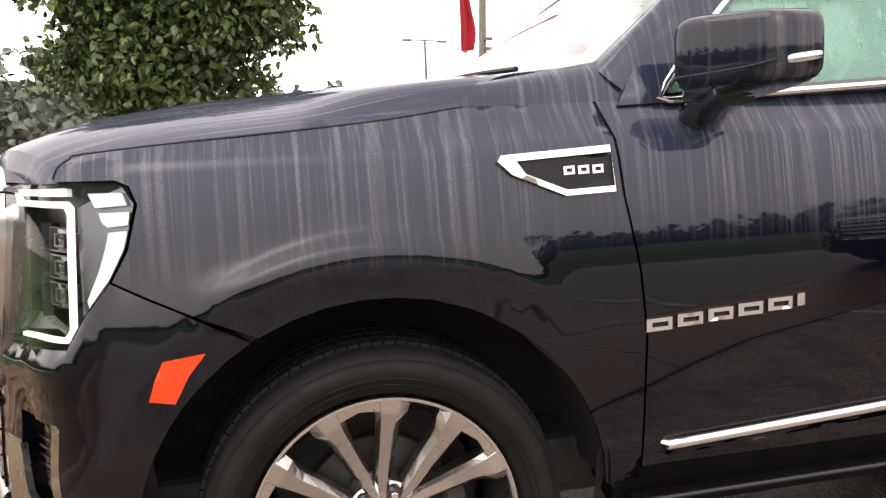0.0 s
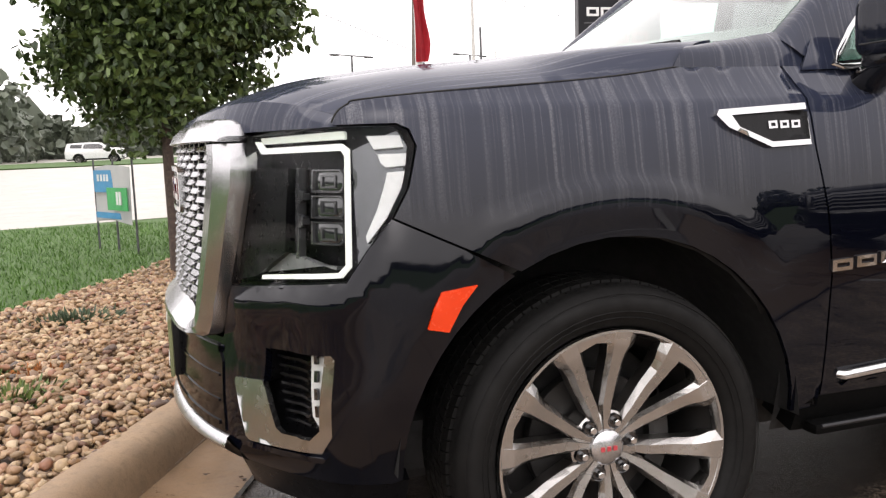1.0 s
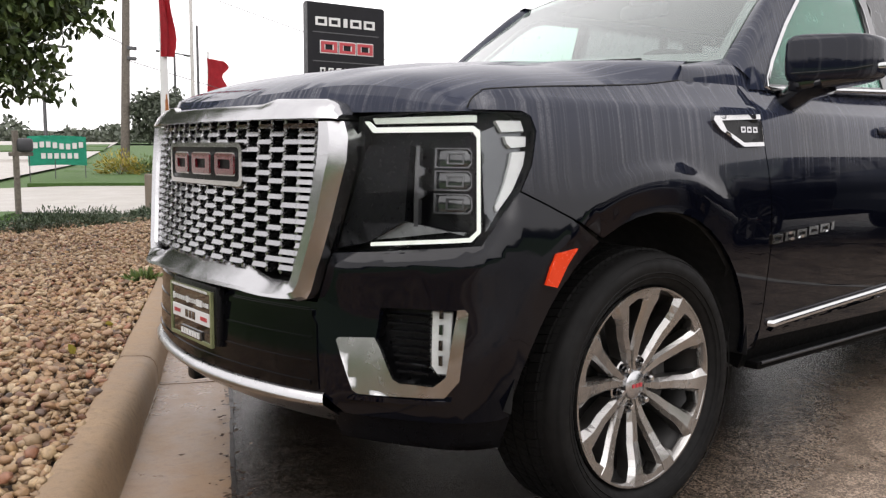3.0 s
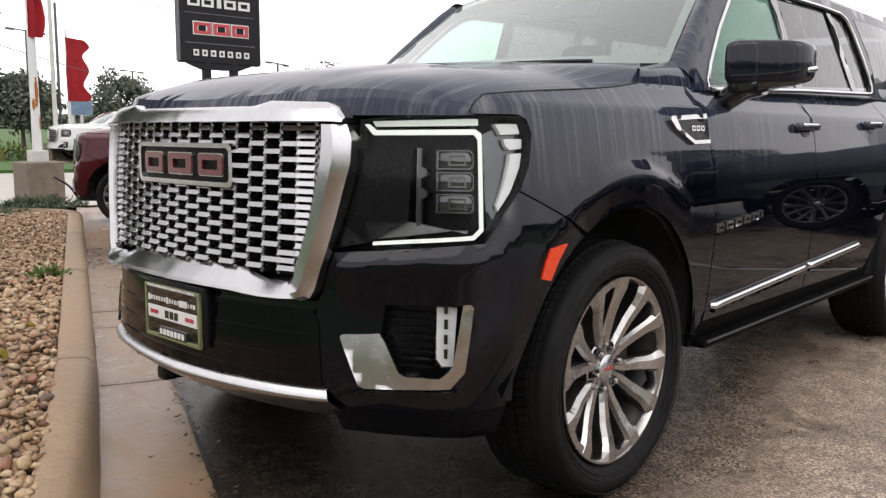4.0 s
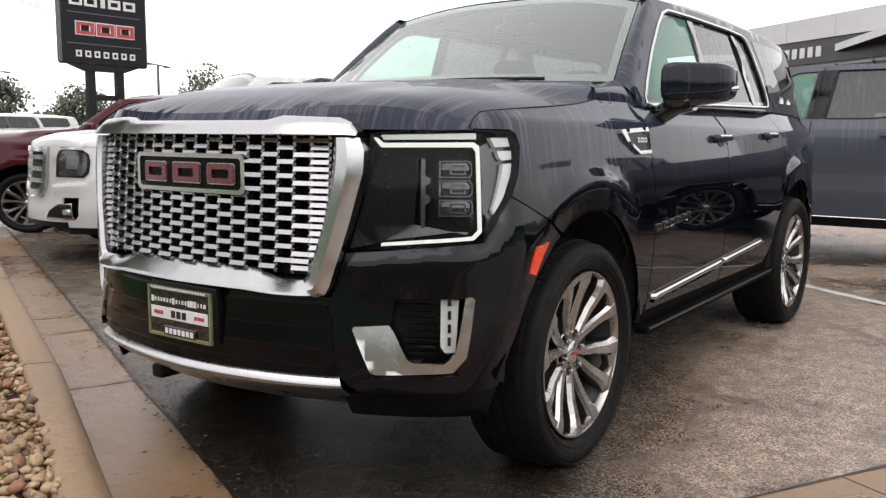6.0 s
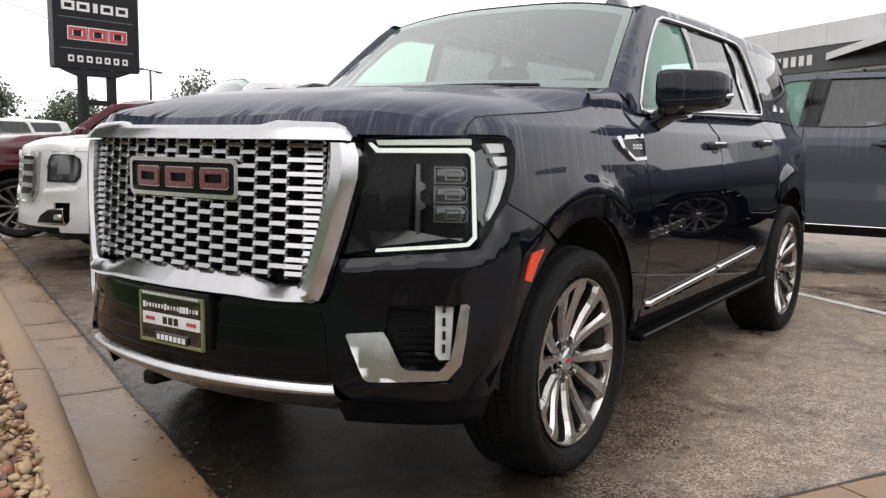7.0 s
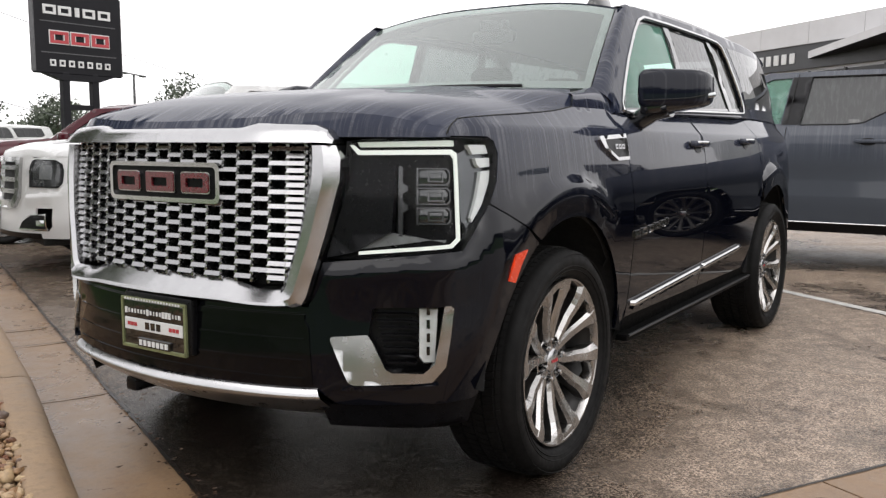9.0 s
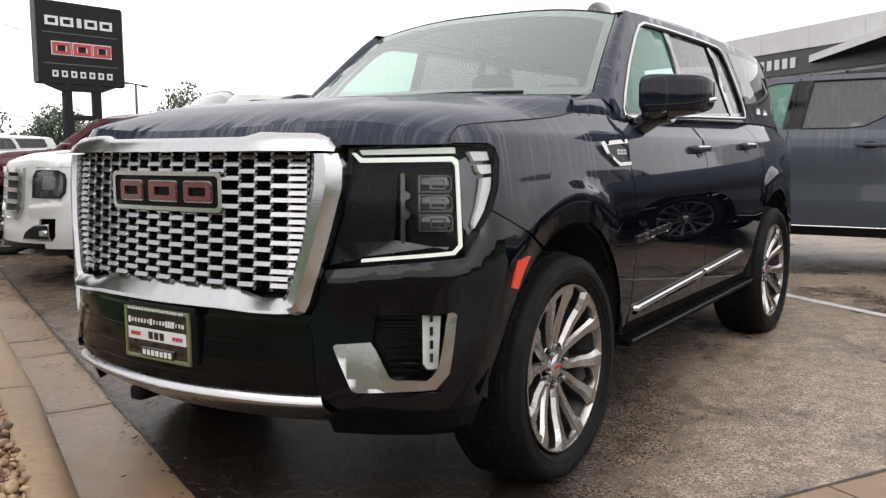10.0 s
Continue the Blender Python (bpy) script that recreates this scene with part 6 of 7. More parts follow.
# ---- other vehicles ----
def plain_front(root, bars, mat):
    """A bright-framed grille with level bars, lamps and a bumper edge for the other vehicles."""
    inner = on([(-0.47, 1.16), (-0.46, 0.84), (-0.40, 0.765), (-0.001, 0.76)])
    hole = inner + flip(inner)[::-1]
    outer = on([(-0.545, 1.21), (-0.535, 0.80), (-0.45, 0.695), (-0.001, 0.69)])
    panel("grille_frame", outer + flip(outer)[::-1], lambda u, z: W(u, z, 0.026), CHROME, root, [hole], 0.05, 0.05)
    panel("grille_backing", hole, lambda u, z: W(u, z, -0.03), VOID, root, (), 0.12, 0)
    fill = on([(-0.69, 1.24), (-0.62, 0.80), (-0.58, 0.69), (-0.001, 0.685)])
    panel("grille_surround", fill + flip(fill)[::-1], lambda u, z: W(u, z, -0.004), mat, root, [hole], 0.09, 0.01)
    for k in range(bars):
        z = 0.80 + 0.36 * (k + 0.5) / bars
        q = on([(-0.46, z - 0.07 / bars), (-0.46, z + 0.07 / bars)])
        panel("grille_bar", [q[0], q[1], (-q[1][0], q[1][1]), (-q[0][0], q[0][1])], lambda u, zz: W(u, zz, 0.006), SATIN, root, (), 0.08, 0.03)
    lamp = on([(-0.665, 0.91), (-0.67, 1.12), (-0.70, 1.175), (-0.74, 1.19)]) + on([(-0.66, 1.185), (-0.60, 1.15), (-0.585, 1.08), (-0.60, 0.96), (-0.64, 0.91)], "x")
    fogp = on([(-0.56, 0.50), (-0.60, 0.565), (-0.70, 0.625), (-0.86, 0.64), (-0.865, 0.50)])

    def shrink(p, f, g):
        cu, cz = sum(a for a, b in p) / len(p), sum(b for a, b in p) / len(p)
        return [(cu + (a - cu) * f, cz + (b - cz) * g) for a, b in p]

    for s in (1, -1):
        sg = (lambda p: p) if s > 0 else flip
        panel("headlight_housing", sg(lamp), lambda u, z: W(u, z, 0.006), PROJECTOR, root, (), 0.07, 0.02)
        panel("headlight_frame", sg(lamp), lambda u, z: W(u, z, 0.009), PLASTIC, root, [sg(shrink(lamp, 0.84, 0.90))], 0.07, 0.006)
        panel("headlight_reflector", sg(shrink(lamp, 0.40, 0.50)), lambda u, z: W(u, z, 0.009), LAMP_GREY, root, (), 0.07, 0.006)
        panel("headlight_cover", sg(lamp), lambda u, z: W(u, z, 0.013), LENS, root, (), 0.07, 0)
        panel("fog_pocket", sg(fogp), lambda u, z: W(u, z, 0.010), PLASTIC, root, (), 0.07, 0.01)
        panel("fog_frame", sg(shrink(fogp, 1.08, 1.20)), lambda u, z: W(u, z, 0.016), CHROME, root, [sg(fogp)], 0.07, 0.012)
        lens = on([(-0.76, 0.53), (-0.76, 0.585), (-0.845, 0.59), (-0.845, 0.53)])
        panel("fog_lens", sg(lens), lambda u, z: W(u, z, 0.016), REFLECT, root, (), 0.05, 0.01)
    lip = on([(-0.80, 0.40), (-0.80, 0.455), (-0.001, 0.452)])
    panel("bumper_lip", lip + flip(lip)[::-1] + [(0.0, 0.40)], lambda u, z: W(u, z, 0.012), PLASTIC, root, (), 0.08, 0.04)


def parked(name, label, category, mat, at, bars, group="parked vehicles", step=0.11, tall=1.0, drop=0.0):
    """tall: how much higher the cabin stands above the belt than that of the large vehicle."""
    root = thing(name, label, category, group)
    body_shell(root, mat, step, False)
    for ob in root.children:
        for v in ob.data.vertices:
            if v.co.z > 1.33 and v.co.x > 0.0:
                v.co.z = 1.33 + (v.co.z - 1.33) * (1 + (tall - 1) * ease(v.co.x, 0.0, 0.45))
    # cover of the lamp opening
    for s in (1, -1):
        sg = (lambda p: p) if s > 0 else flip
        panel("front_corner", sg(LAMP), lambda u, z: W(u, z, -0.002), mat, root, (), 0.08, 0.01)
    plain_front(root, bars, mat)
    for x in (0.0, WB):
        for s in (1, -1):
            wheel(root, (x, -0.879 * s, AXLE), s, False)
    for s in (1, -1):
        side_mirror(root, s, mat, drop)
        sg = (lambda p: p) if s > 0 else flip
        for x, z in ((1.50, 1.195), (2.395, 1.212)):
            bm = bmesh.new()
            tube(bm, [W(s * ux(x + d), z, o) for d, o in ((-0.10, 0.005), (-0.08, 0.035), (0.06, 0.035), (0.09, 0.005))], 0.014, 8)
            part("door_handle", bm, mat, root, "", True)
    for y in (-0.42, 0.42):
        bm = bmesh.new()
        egg(bm, (1.72, y, 1.14), (0.20, 0.5, 0.66), 0.45, None, 16, 10)
        egg(bm, (1.80, y, 1.56), (0.11, 0.27, 0.18), 0.5, None, 12, 8)
        part("seat", bm, CABIN, root, "", True, 80)
    root.matrix_world = at
    return root


parked("sport_utility_vehicle", "clean white SUV with chrome three-bar grille parked in its stall", "car", WHITE_PAINT, pose(2.49, 5.24, 0, 0, 0, -22) @ Matrix.Diagonal((0.97, 0.97, 0.885, 1)), 3, step=0.05, tall=1.30, drop=0.15)
parked("sport_utility_vehicle", "dark maroon SUV parked nose to the kerb", "car", MAROON_PAINT, pose(3.47, 8.30, 0, 0, 0, -50) @ Matrix.Diagonal((0.97, 0.97, 0.875, 1)), 5, step=0.07)
parked("sport_utility_vehicle", "black SUV parked beyond the concrete strip", "car", BLACK_PAINT, pose(5.2, -4.8, 0), 4)
parked("sport_utility_vehicle", "white SUV standing beyond the planting bed", "car", WHITE_PAINT, pose(9.85, 24.75, rise(9, 24.75) + 0.105, 0, 0, -6) @ Matrix.Diagonal((0.9, 0.9, 0.80, 1)), 4)
parked("hatchback", "small white car on the far road", "car", WHITE_PAINT, pose(-4.5, 72.0, rise(0, 72), 0, 0, 175) @ Matrix.Scale(0.86, 4), 3, "cars on the road")
parked("crossover", "dark grey crossover on the road", "car", DARK_PAINT, pose(7.0, 62.0, rise(0, 62), 0, 0, -80) @ Matrix.Scale(0.88, 4), 3, "cars on the road")


def pickup():
    """Crew-cab truck: doors with a sloping light-catching band, framed side windows, open bed."""
    root = thing("pickup_truck", "grey crew-cab pickup with dark rear windows on wet asphalt", "truck", "parked vehicles")
    form = [(0.36, -0.07), (0.44, -0.03), (0.455, -0.005), (0.60, 0.0), (0.70, 0.0), (0.72, -0.004), (0.85, -0.042), (0.88, -0.046), (1.16, -0.048), (1.24, -0.056), (1.31, -0.075), (1.39, -0.115)]
    tall = [(1.36, -0.10), (1.39, -0.115), (1.87, -0.235), (1.92, -0.265)]
    low = lambda x, z: Vector((x, -(1.0 + table(z, form)), z))
    high = lambda k: (lambda x, z: Vector((x, -(1.0 + table(z, tall)) + k, z)))
    rows = (0.455, 0.60, 0.70, 0.72, 0.85, 0.88, 1.16, 1.24, 1.31)
    wheel_at = (0.0, 3.75)

    def round_arch(cx, a0, a1):
        return [(cx + 0.53 * math.cos(radians(a0 + (a1 - a0) * i / 12)), AXLE + 0.53 * math.sin(radians(a0 + (a1 - a0) * i / 12))) for i in range(13)]
    fender = [(-0.95, 0.50), (-0.95, 1.22), (0.0, 1.30), (0.55, 1.38), (0.55, 0.46), (0.53, 0.46)] + round_arch(0.0, 6, 174)
    both("front_fender", fender, GREY_PAINT, root, low, step=0.10, lines_b=rows)
    both("front_door", [(0.56, 0.46), (0.56, 1.385), (1.507, 1.388), (1.515, 0.46)], GREY_PAINT, root, low, step=0.10, lines_b=rows)
    both("rear_door", [(1.523, 0.46), (1.515, 1.388), (2.56, 1.388), (2.60, 1.10), (2.62, 0.46)], GREY_PAINT, root, low, step=0.10, lines_b=rows)
    both("cab_corner", [(2.628, 0.46), (2.608, 1.10), (2.568, 1.388), (2.86, 1.388), (2.86, 0.46)], GREY_PAINT, root, low, step=0.10, lines_b=rows)
    bedside = [(2.88, 0.50), (2.88, 1.386), (4.78, 1.386), (4.78, 0.55), (4.32, 0.50)] + round_arch(3.75, 8, 172)
    both("bed_side", bedside, GREY_PAINT, root, low, step=0.10, lines_b=rows)
    both("rocker", [(0.54, 0.36), (0.54, 0.45), (3.22, 0.45), (3.22, 0.36)], PLASTIC, root, low, step=0.12, depth=0.10)
    # cab sides with two window openings each
    front_win = [(0.72, 1.41), (0.98, 1.62), (1.22, 1.80), (1.34, 1.855), (1.525, 1.862), (1.452, 1.41)]
    rear_win = [(1.632, 1.40), (1.712, 1.866), (2.40, 1.866), (2.50, 1.84), (2.52, 1.62), (2.40, 1.52), (2.20, 1.415), (2.05, 1.40)]
    side = [(0.50, 1.375), (0.84, 1.62), (1.12, 1.83), (1.30, 1.92), (2.70, 1.92), (2.80, 1.84), (2.87, 1.375)]
    both("cab_side", side, GREY_PAINT, root, high(0.0), holes=[front_win, rear_win], step=0.10, depth=0.03)
    both("front_door_glass", front_win, CLEAR, root, high(0.02), step=0.12, depth=0.004)
    both("rear_door_glass", rear_win, PICKUP_GLASS, root, high(0.014), step=0.12, depth=0.004)
    both("centre_pillar", [(1.462, 1.40), (1.535, 1.868), (1.705, 1.868), (1.625, 1.40)], SATIN_BLACK, root, high(-0.004), step=0.12, depth=0.006)
    both("door_gap", [(1.507, 1.40), (1.582, 1.90), (1.590, 1.90), (1.515, 1.40)], VOID, root, high(-0.0085), step=0.12, depth=0.002)
    for s in (1, -1):
        m = lambda v: Vector((v.x, s * v.y, v.z))
        bm = bmesh.new()
        tube(bm, [m(high(-0.003)(x, z)) for x, z in dense(rear_win, 0.06)], 0.007, 6, 1.0, True)
        part("window_seal", bm, SATIN_BLACK, root, "", True)
        bm = bmesh.new()
        tube(bm, [m(low(x, 0.456) + Vector((0, -0.004, 0))) for x in np.linspace(0.57, 3.2, 12)], 0.006, 6)
        part("sill_trim", bm, SATIN, root, "", True)
        for x, z in ((1.26, 1.225), (2.28, 1.238)):
            handle = new("door_handle")
            handle.parent = root
            bm = bmesh.new()
            cup = [low(x - 0.02 + 0.075 * math.cos(a), z - 0.004 + 0.036 * math.sin(a)) + Vector((0, -0.003, 0)) for a in np.linspace(0, 2 * math.pi, 18, endpoint=False)]
            bm.faces.new([bm.verts.new(m(v)) for v in cup])
            part("handle_cup", bm, PLASTIC, handle)
            bm = bmesh.new()
            tube(bm, spline([m(low(x + d, z) + Vector((0, -o, 0))) for d, o in ((-0.135, 0.006), (-0.11, 0.032), (0.0, 0.042), (0.11, 0.034), (0.135, 0.006))], 4), 0.017, 8, 0.7)
            part("handle_bar", bm, GREY_PAINT, handle, "", True)
        side_mirror(root, s, GREY_PAINT)
    # roof, screens, hood, bed
    roof = [[Vector((x, y, 1.92 + 0.035 * (1 - (y / 0.74) ** 2) - 0.03 * ((x - 2.0) / 0.8) ** 2 * (1 if x < 2 else 0.4))) for y in np.linspace(-0.735, 0.735, 11)] for x in np.linspace(1.28, 2.72, 9)]
    loft("roof", roof, GREY_PAINT, root)
    loft("windshield", [[Vector((0.55 + 0.75 * t + 0.10 * (y / 0.8) ** 2 * (1 - t), y * (1 - 0.12 * t), 1.40 + 0.50 * t)) for y in np.linspace(-0.84, 0.84, 9)] for t in np.linspace(0, 1, 6)], DARK_GLASS, root)
    loft("rear_screen", [[Vector((2.88 - 0.13 * t, y * (1 - 0.12 * t), 1.38 + 0.53 * t)) for y in (-0.82, -0.4, 0.0, 0.4, 0.82)] for t in np.linspace(0, 1, 4)], DARK_GLASS, root)
    loft("hood", [[Vector((x, y, table(x, [(-0.95, 1.24), (-0.5, 1.36), (0.6, 1.41)]) - 0.09 * abs(y / 0.92) ** 4)) for y in np.linspace(-0.92, 0.92, 11)] for x in np.linspace(-0.97, 0.62, 9)], GREY_PAINT, root)
    bm = bmesh.new()
    box(bm, (0.16, 1.84, 0.78), (-0.93, 0, 0.86), 0.05)
    part("front_end", bm, GREY_PAINT, root)
    bm = bmesh.new()
    box(bm, (0.06, 1.10, 0.42), (-1.0, 0, 0.98), 0.03)
    part("grille", bm, CHROME, root)
    bm = bmesh.new()
    box(bm, (1.86, 1.74, 0.05), (3.83, 0, 0.86), 0.01)
    box(bm, (0.05, 1.76, 0.50), (2.91, 0, 1.10), 0.01)
    part("bed_floor", bm, PLASTIC, root)
    bm = bmesh.new()
    box(bm, (0.07, 1.72, 0.60), (4.75, 0, 1.06), 0.02)
    part("tailgate", bm, GREY_PAINT, root)
    bm = bmesh.new()
    box(bm, (0.20, 1.86, 0.22), (4.86, 0, 0.62), 0.04)
    part("rear_bumper", bm, CHROME, root)
    bm = bmesh.new()
    box(bm, (5.3, 1.30, 0.18), (1.9, 0, 0.44), 0.03)
    box(bm, (2.1, 1.5, 0.10), (1.75, 0, 0.60), 0.03)
    part("chassis", bm, VOID, root)
    for x, y in ((1.05, -0.42), (1.05, 0.42), (2.25, -0.42), (2.25, 0.42)):
        bm = bmesh.new()
        egg(bm, (x + 0.15, y, 1.18), (0.20, 0.52, 0.66), 0.45, None, 16, 10)
        egg(bm, (x + 0.22, y, 1.60), (0.11, 0.27, 0.18), 0.5, None, 12, 8)
        part("seat", bm, CABIN, root, "", True, 80)
    for x in wheel_at:
        for s in (1, -1):
            wheel(root, (x, -0.879 * s, AXLE), s, False)
    root.matrix_world = pose(7.15, 1.15, 0, 0, 0, -90)


PICKUP_GLASS = glass("grey_privacy_glass", (0.10, 0.11, 0.11), 0.12, 1.0, 0.20, 1.7, (0.36, 0.37, 0.37))
pickup()

# ---- plants ----


def leaf_mesh(name, spots, size, material, parent=None, label="", fold=0.25, seed=1, aspect=0.62, droop=0.3, kind=""):
    """Many folded leaves, one at each spot, as one mesh."""
    rng = np.random.default_rng(seed)
    n = len(spots)
    spots = np.asarray(spots)
    a = rng.normal(size=(n, 3))
    a[:, 2] -= droop * 2
    a /= np.linalg.norm(a, axis=1)[:, None]
    b = np.cross(a, rng.normal(size=(n, 3)))
    b /= np.linalg.norm(b, axis=1)[:, None]
    c = np.cross(a, b)
    s = size * rng.uniform(0.6, 1.25, n)[:, None]
    w = aspect * s / 2
    base, tip = spots, spots + a * s
    m1, m2 = spots + a * s * 0.30, spots + a * s * 0.68
    l1, l2 = m1 + b * w * 0.95 + c * w * fold, m2 + b * w * 0.72 + c * w * fold
    r1, r2 = m1 - b * w * 0.95 + c * w * fold, m2 - b * w * 0.72 + c * w * fold
    verts = np.stack([base, l1, l2, tip, r2, r1, m1, m2], 1).reshape(-1, 3)
    faces = []
    for i in range(n):
        k = 8 * i
        faces += [(k, k + 6, k + 1), (k + 1, k + 6, k + 7, k + 2), (k + 2, k + 7, k + 3), (k, k + 5, k + 6), (k + 5, k + 4, k + 7, k + 6), (k + 4, k + 3, k + 7)]
    ob = link_mesh(name, verts.tolist(), faces, material, parent, False, label)
    return tagged(ob, kind=kind)


def tree(label, at, height, crown_low, radius, leaves, leaf, mat, trunk, seed, group="", clusters=150):
    """A tapered trunk with limbs, and a crown of leaf clusters with gaps."""
    rng = np.random.default_rng(seed)
    root = thing("tree", label, "tree", group)
    root.matrix_world = Matrix.Translation(at)
    bm = bmesh.new()
    top = height * 0.9
    spine = [Vector((0.02 * math.sin(3 * t + seed) * height * 0.3, 0.02 * math.cos(2 * t + seed) * height * 0.3, top * t)) for t in np.linspace(0, 1, 9)]
    for i in range(8):
        rod(bm, spine[i], spine[i + 1], trunk * (1.15 if i == 0 else 1) * (1 - 0.85 * i / 8), trunk * (1 - 0.85 * (i + 1) / 8), 10, False)
    mid_z, half = (height + crown_low) / 2, (height - crown_low) / 2
    spots, limbs = [], []
    for k in range(clusters):
        v = rng.normal(size=3)
        v /= np.linalg.norm(v)
        q = rng.uniform(0.25, 1.0) ** 0.55
        egg_w = 1.0 - 0.25 * max(0, v[2]) - 0.15 * max(0, -v[2])
        c = np.array([v[0] * radius * q * egg_w, v[1] * radius * q * egg_w, mid_z + v[2] * half * q])
        m = max(4, int(leaves / clusters))
        sp = radius * 0.15
        spots.append(c + np.clip(rng.normal(size=(m, 3)), -1.5, 1.5) * [sp, sp, sp * 0.8])
        if k % 3 == 0:
            limbs.append(c)
    for c in limbs:
        z0 = max(crown_low * 0.85, min(top * 0.95, c[2] - 0.55 * math.hypot(c[0], c[1])))
        i = min(7, int(z0 / top * 8))
        a = spine[i].lerp(spine[i + 1], z0 / top * 8 - i)
        rod(bm, a, a.lerp(Vector(c), 0.55) + Vector((0, 0, 0.04 * height * 0.3)), trunk * 0.22, trunk * 0.12, 5, False)
        rod(bm, a.lerp(Vector(c), 0.55) + Vector((0, 0, 0.04 * height * 0.3)), c, trunk * 0.12, trunk * 0.03, 5, False)
    part("trunk", bm, BARK, root, "", True)
    leaf_mesh("crown", np.concatenate(spots), leaf, mat, root, "", 0.25, seed)
    return root


tree("young shade tree with dense green crown beside the stone bed", (-0.92, 5.25, 0.06), 4.4, 1.30, 1.18, 56000, 0.084, LEAF, 0.062, 3, "", 260)
for k, (x, y, h, r) in enumerate(((18.0, 38.2, 3.7, 1.65), (9.5, 28.3, 3.1, 1.25), (31.6, 39.0, 4.9, 1.9), (29.0, 48.0, 3.7, 2.0))):
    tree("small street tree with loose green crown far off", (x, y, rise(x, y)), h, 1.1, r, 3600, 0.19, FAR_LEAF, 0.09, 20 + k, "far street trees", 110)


def mound(label, category, at, rx, ry, h, count, leaf, mat, seed, turn=0.0, name="shrub"):
    rng = np.random.default_rng(seed)
    root = thing(name, label, category)
    root.matrix_world = pose(*at, 0, 0, turn)
    v = rng.normal(size=(count, 3))
    v /= np.linalg.norm(v, axis=1)[:, None]
    v *= rng.uniform(0.5, 1.0, count)[:, None]
    v[:, 2] = abs(v[:, 2])
    lump = 1 + 0.25 * np.sin(v[:, 0] * 9 + seed) * np.cos(v[:, 1] * 8)
    spots = v * [rx, ry, h] * lump[:, None]
    leaf_mesh("foliage", spots, leaf, mat, root, "", 0.3, seed, 0.35, -0.25)
    bm = bmesh.new()
    for k in range(9):
        a = 2 * math.pi * k / 9
        rod(bm, (0, 0, -0.02), (rx * 0.6 * math.cos(a), ry * 0.6 * math.sin(a), h * 0.5), 0.008, 0.003, 5, False)
    part("stems", bm, BARK, root)


mound("spreading blue-green juniper at the end of the bed", "shrub", (0.85, 8.60, 0.10), 1.05, 0.50, 0.24, 5200, 0.045, JUNIPER, 41, 22)
mound("low spreading juniper beside the driveway", "shrub", (2.35, 9.6, 0.10), 0.85, 0.5, 0.16, 3800, 0.045, JUNIPER, 42, 30)
mound("low green ground cover among river stones", "shrub", (-1.60, 3.15, 0.10), 0.34, 0.20, 0.07, 700, 0.05, JUNIPER, 43, 20)
mound("bright green ground cover among river stones", "shrub", (-1.72, 1.20, 0.10), 0.30, 0.20, 0.09, 900, 0.045, SEDUM, 44, 30)
mound("small yellow-green sprig among river stones", "shrub", (-1.90, 1.75, 0.10), 0.24, 0.13, 0.05, 420, 0.045, SEDUM, 45, 10)
mound("reddish dry ground cover among river stones", "shrub", (-1.62, 1.72, 0.10), 0.20, 0.12, 0.05, 380, 0.04, RUST, 46, 10)
mound("small grass tuft against the kerb", "shrub", (0.13, 3.72, 0.11), 0.13, 0.09, 0.07, 260, 0.07, SEDUM, 47)
mound("yellow flowering shrub on the grass island", "shrub", (7.0, 25.6, rise(7, 25.6) + 0.09), 0.75, 0.6, 0.75, 900, 0.12, YELLOW, 48)
mound("green shrub on the grass island", "shrub", (8.0, 25.6, rise(8, 25.6) + 0.09), 0.7, 0.6, 0.55, 800, 0.12, SEDUM, 49)
for x, y, s in ((-0.30, 2.55, 1), (-0.49, 2.29, 2), (-0.44, 2.33, 5), (-0.62, 2.20, 3), (-0.95, 1.55, 4)):
    tagged(leaf_mesh("fallen_leaf", [(x, y, 0.155)], 0.06, YELLOW, None, "", 0.15, s), "yellow fallen leaf on river stones", "leaf", "fallen leaves")

# distant woods all round, as far clumps of foliage; those behind the walk are unseen, added to darken reflections
rng = np.random.default_rng(7)
spots = []
for az in np.arange(0, 360, 0.55):
    a = radians(az)
    dx, dy = math.cos(a), math.sin(a)
    if 3 < az < 48:
        dist, top = 150, 4.0
    elif 48 <= az < 84:
        dist, top = 190, 3.2 + 1.2 * math.sin(az * 1.3)
    elif 84 <= az < 98:
        dist, top = 105, 5.5 + 1.2 * math.sin(az * 0.9)
    elif 98 <= az < 200:
        dist, top = 88, 9.0 + 1.2 * math.sin(az * 0.37)
    else:
        dist, top = 95, 6.0 + 0.8 * math.sin(az * 0.29)
    for _ in range(70):
        d = dist + rng.uniform(-4, 12)
        x, y = d * dx + rng.normal() * 0.8, d * dy + rng.normal() * 0.8
        spots.append((x, y, rise(x, y) + rng.uniform(0.0, 1.0) ** 0.8 * top * (0.8 + 0.3 * math.sin(az * 2.1))))
ridge = []
for az in np.arange(0, 361, 1.0):
    a = radians(az)
    dist = 160 if az < 48 or az > 359 else 200 if az < 84 else 117 if az < 98 else 100 if az < 200 else 107
    top = 2.6 if az < 84 or az > 359 else 4.4 if az < 98 else 7.2 if az < 200 else 4.8
    x, y = dist * math.cos(a), dist * math.sin(a)
    ridge.append([Vector((x, y, rise(x, y) + h * top * (1 + 0.12 * math.sin(az * 1.7) + 0.08 * math.sin(az * 4.1)))) for h in (0.0, 0.35, 0.7, 0.92, 1.0)])
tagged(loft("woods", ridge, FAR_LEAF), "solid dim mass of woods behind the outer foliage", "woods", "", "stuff")
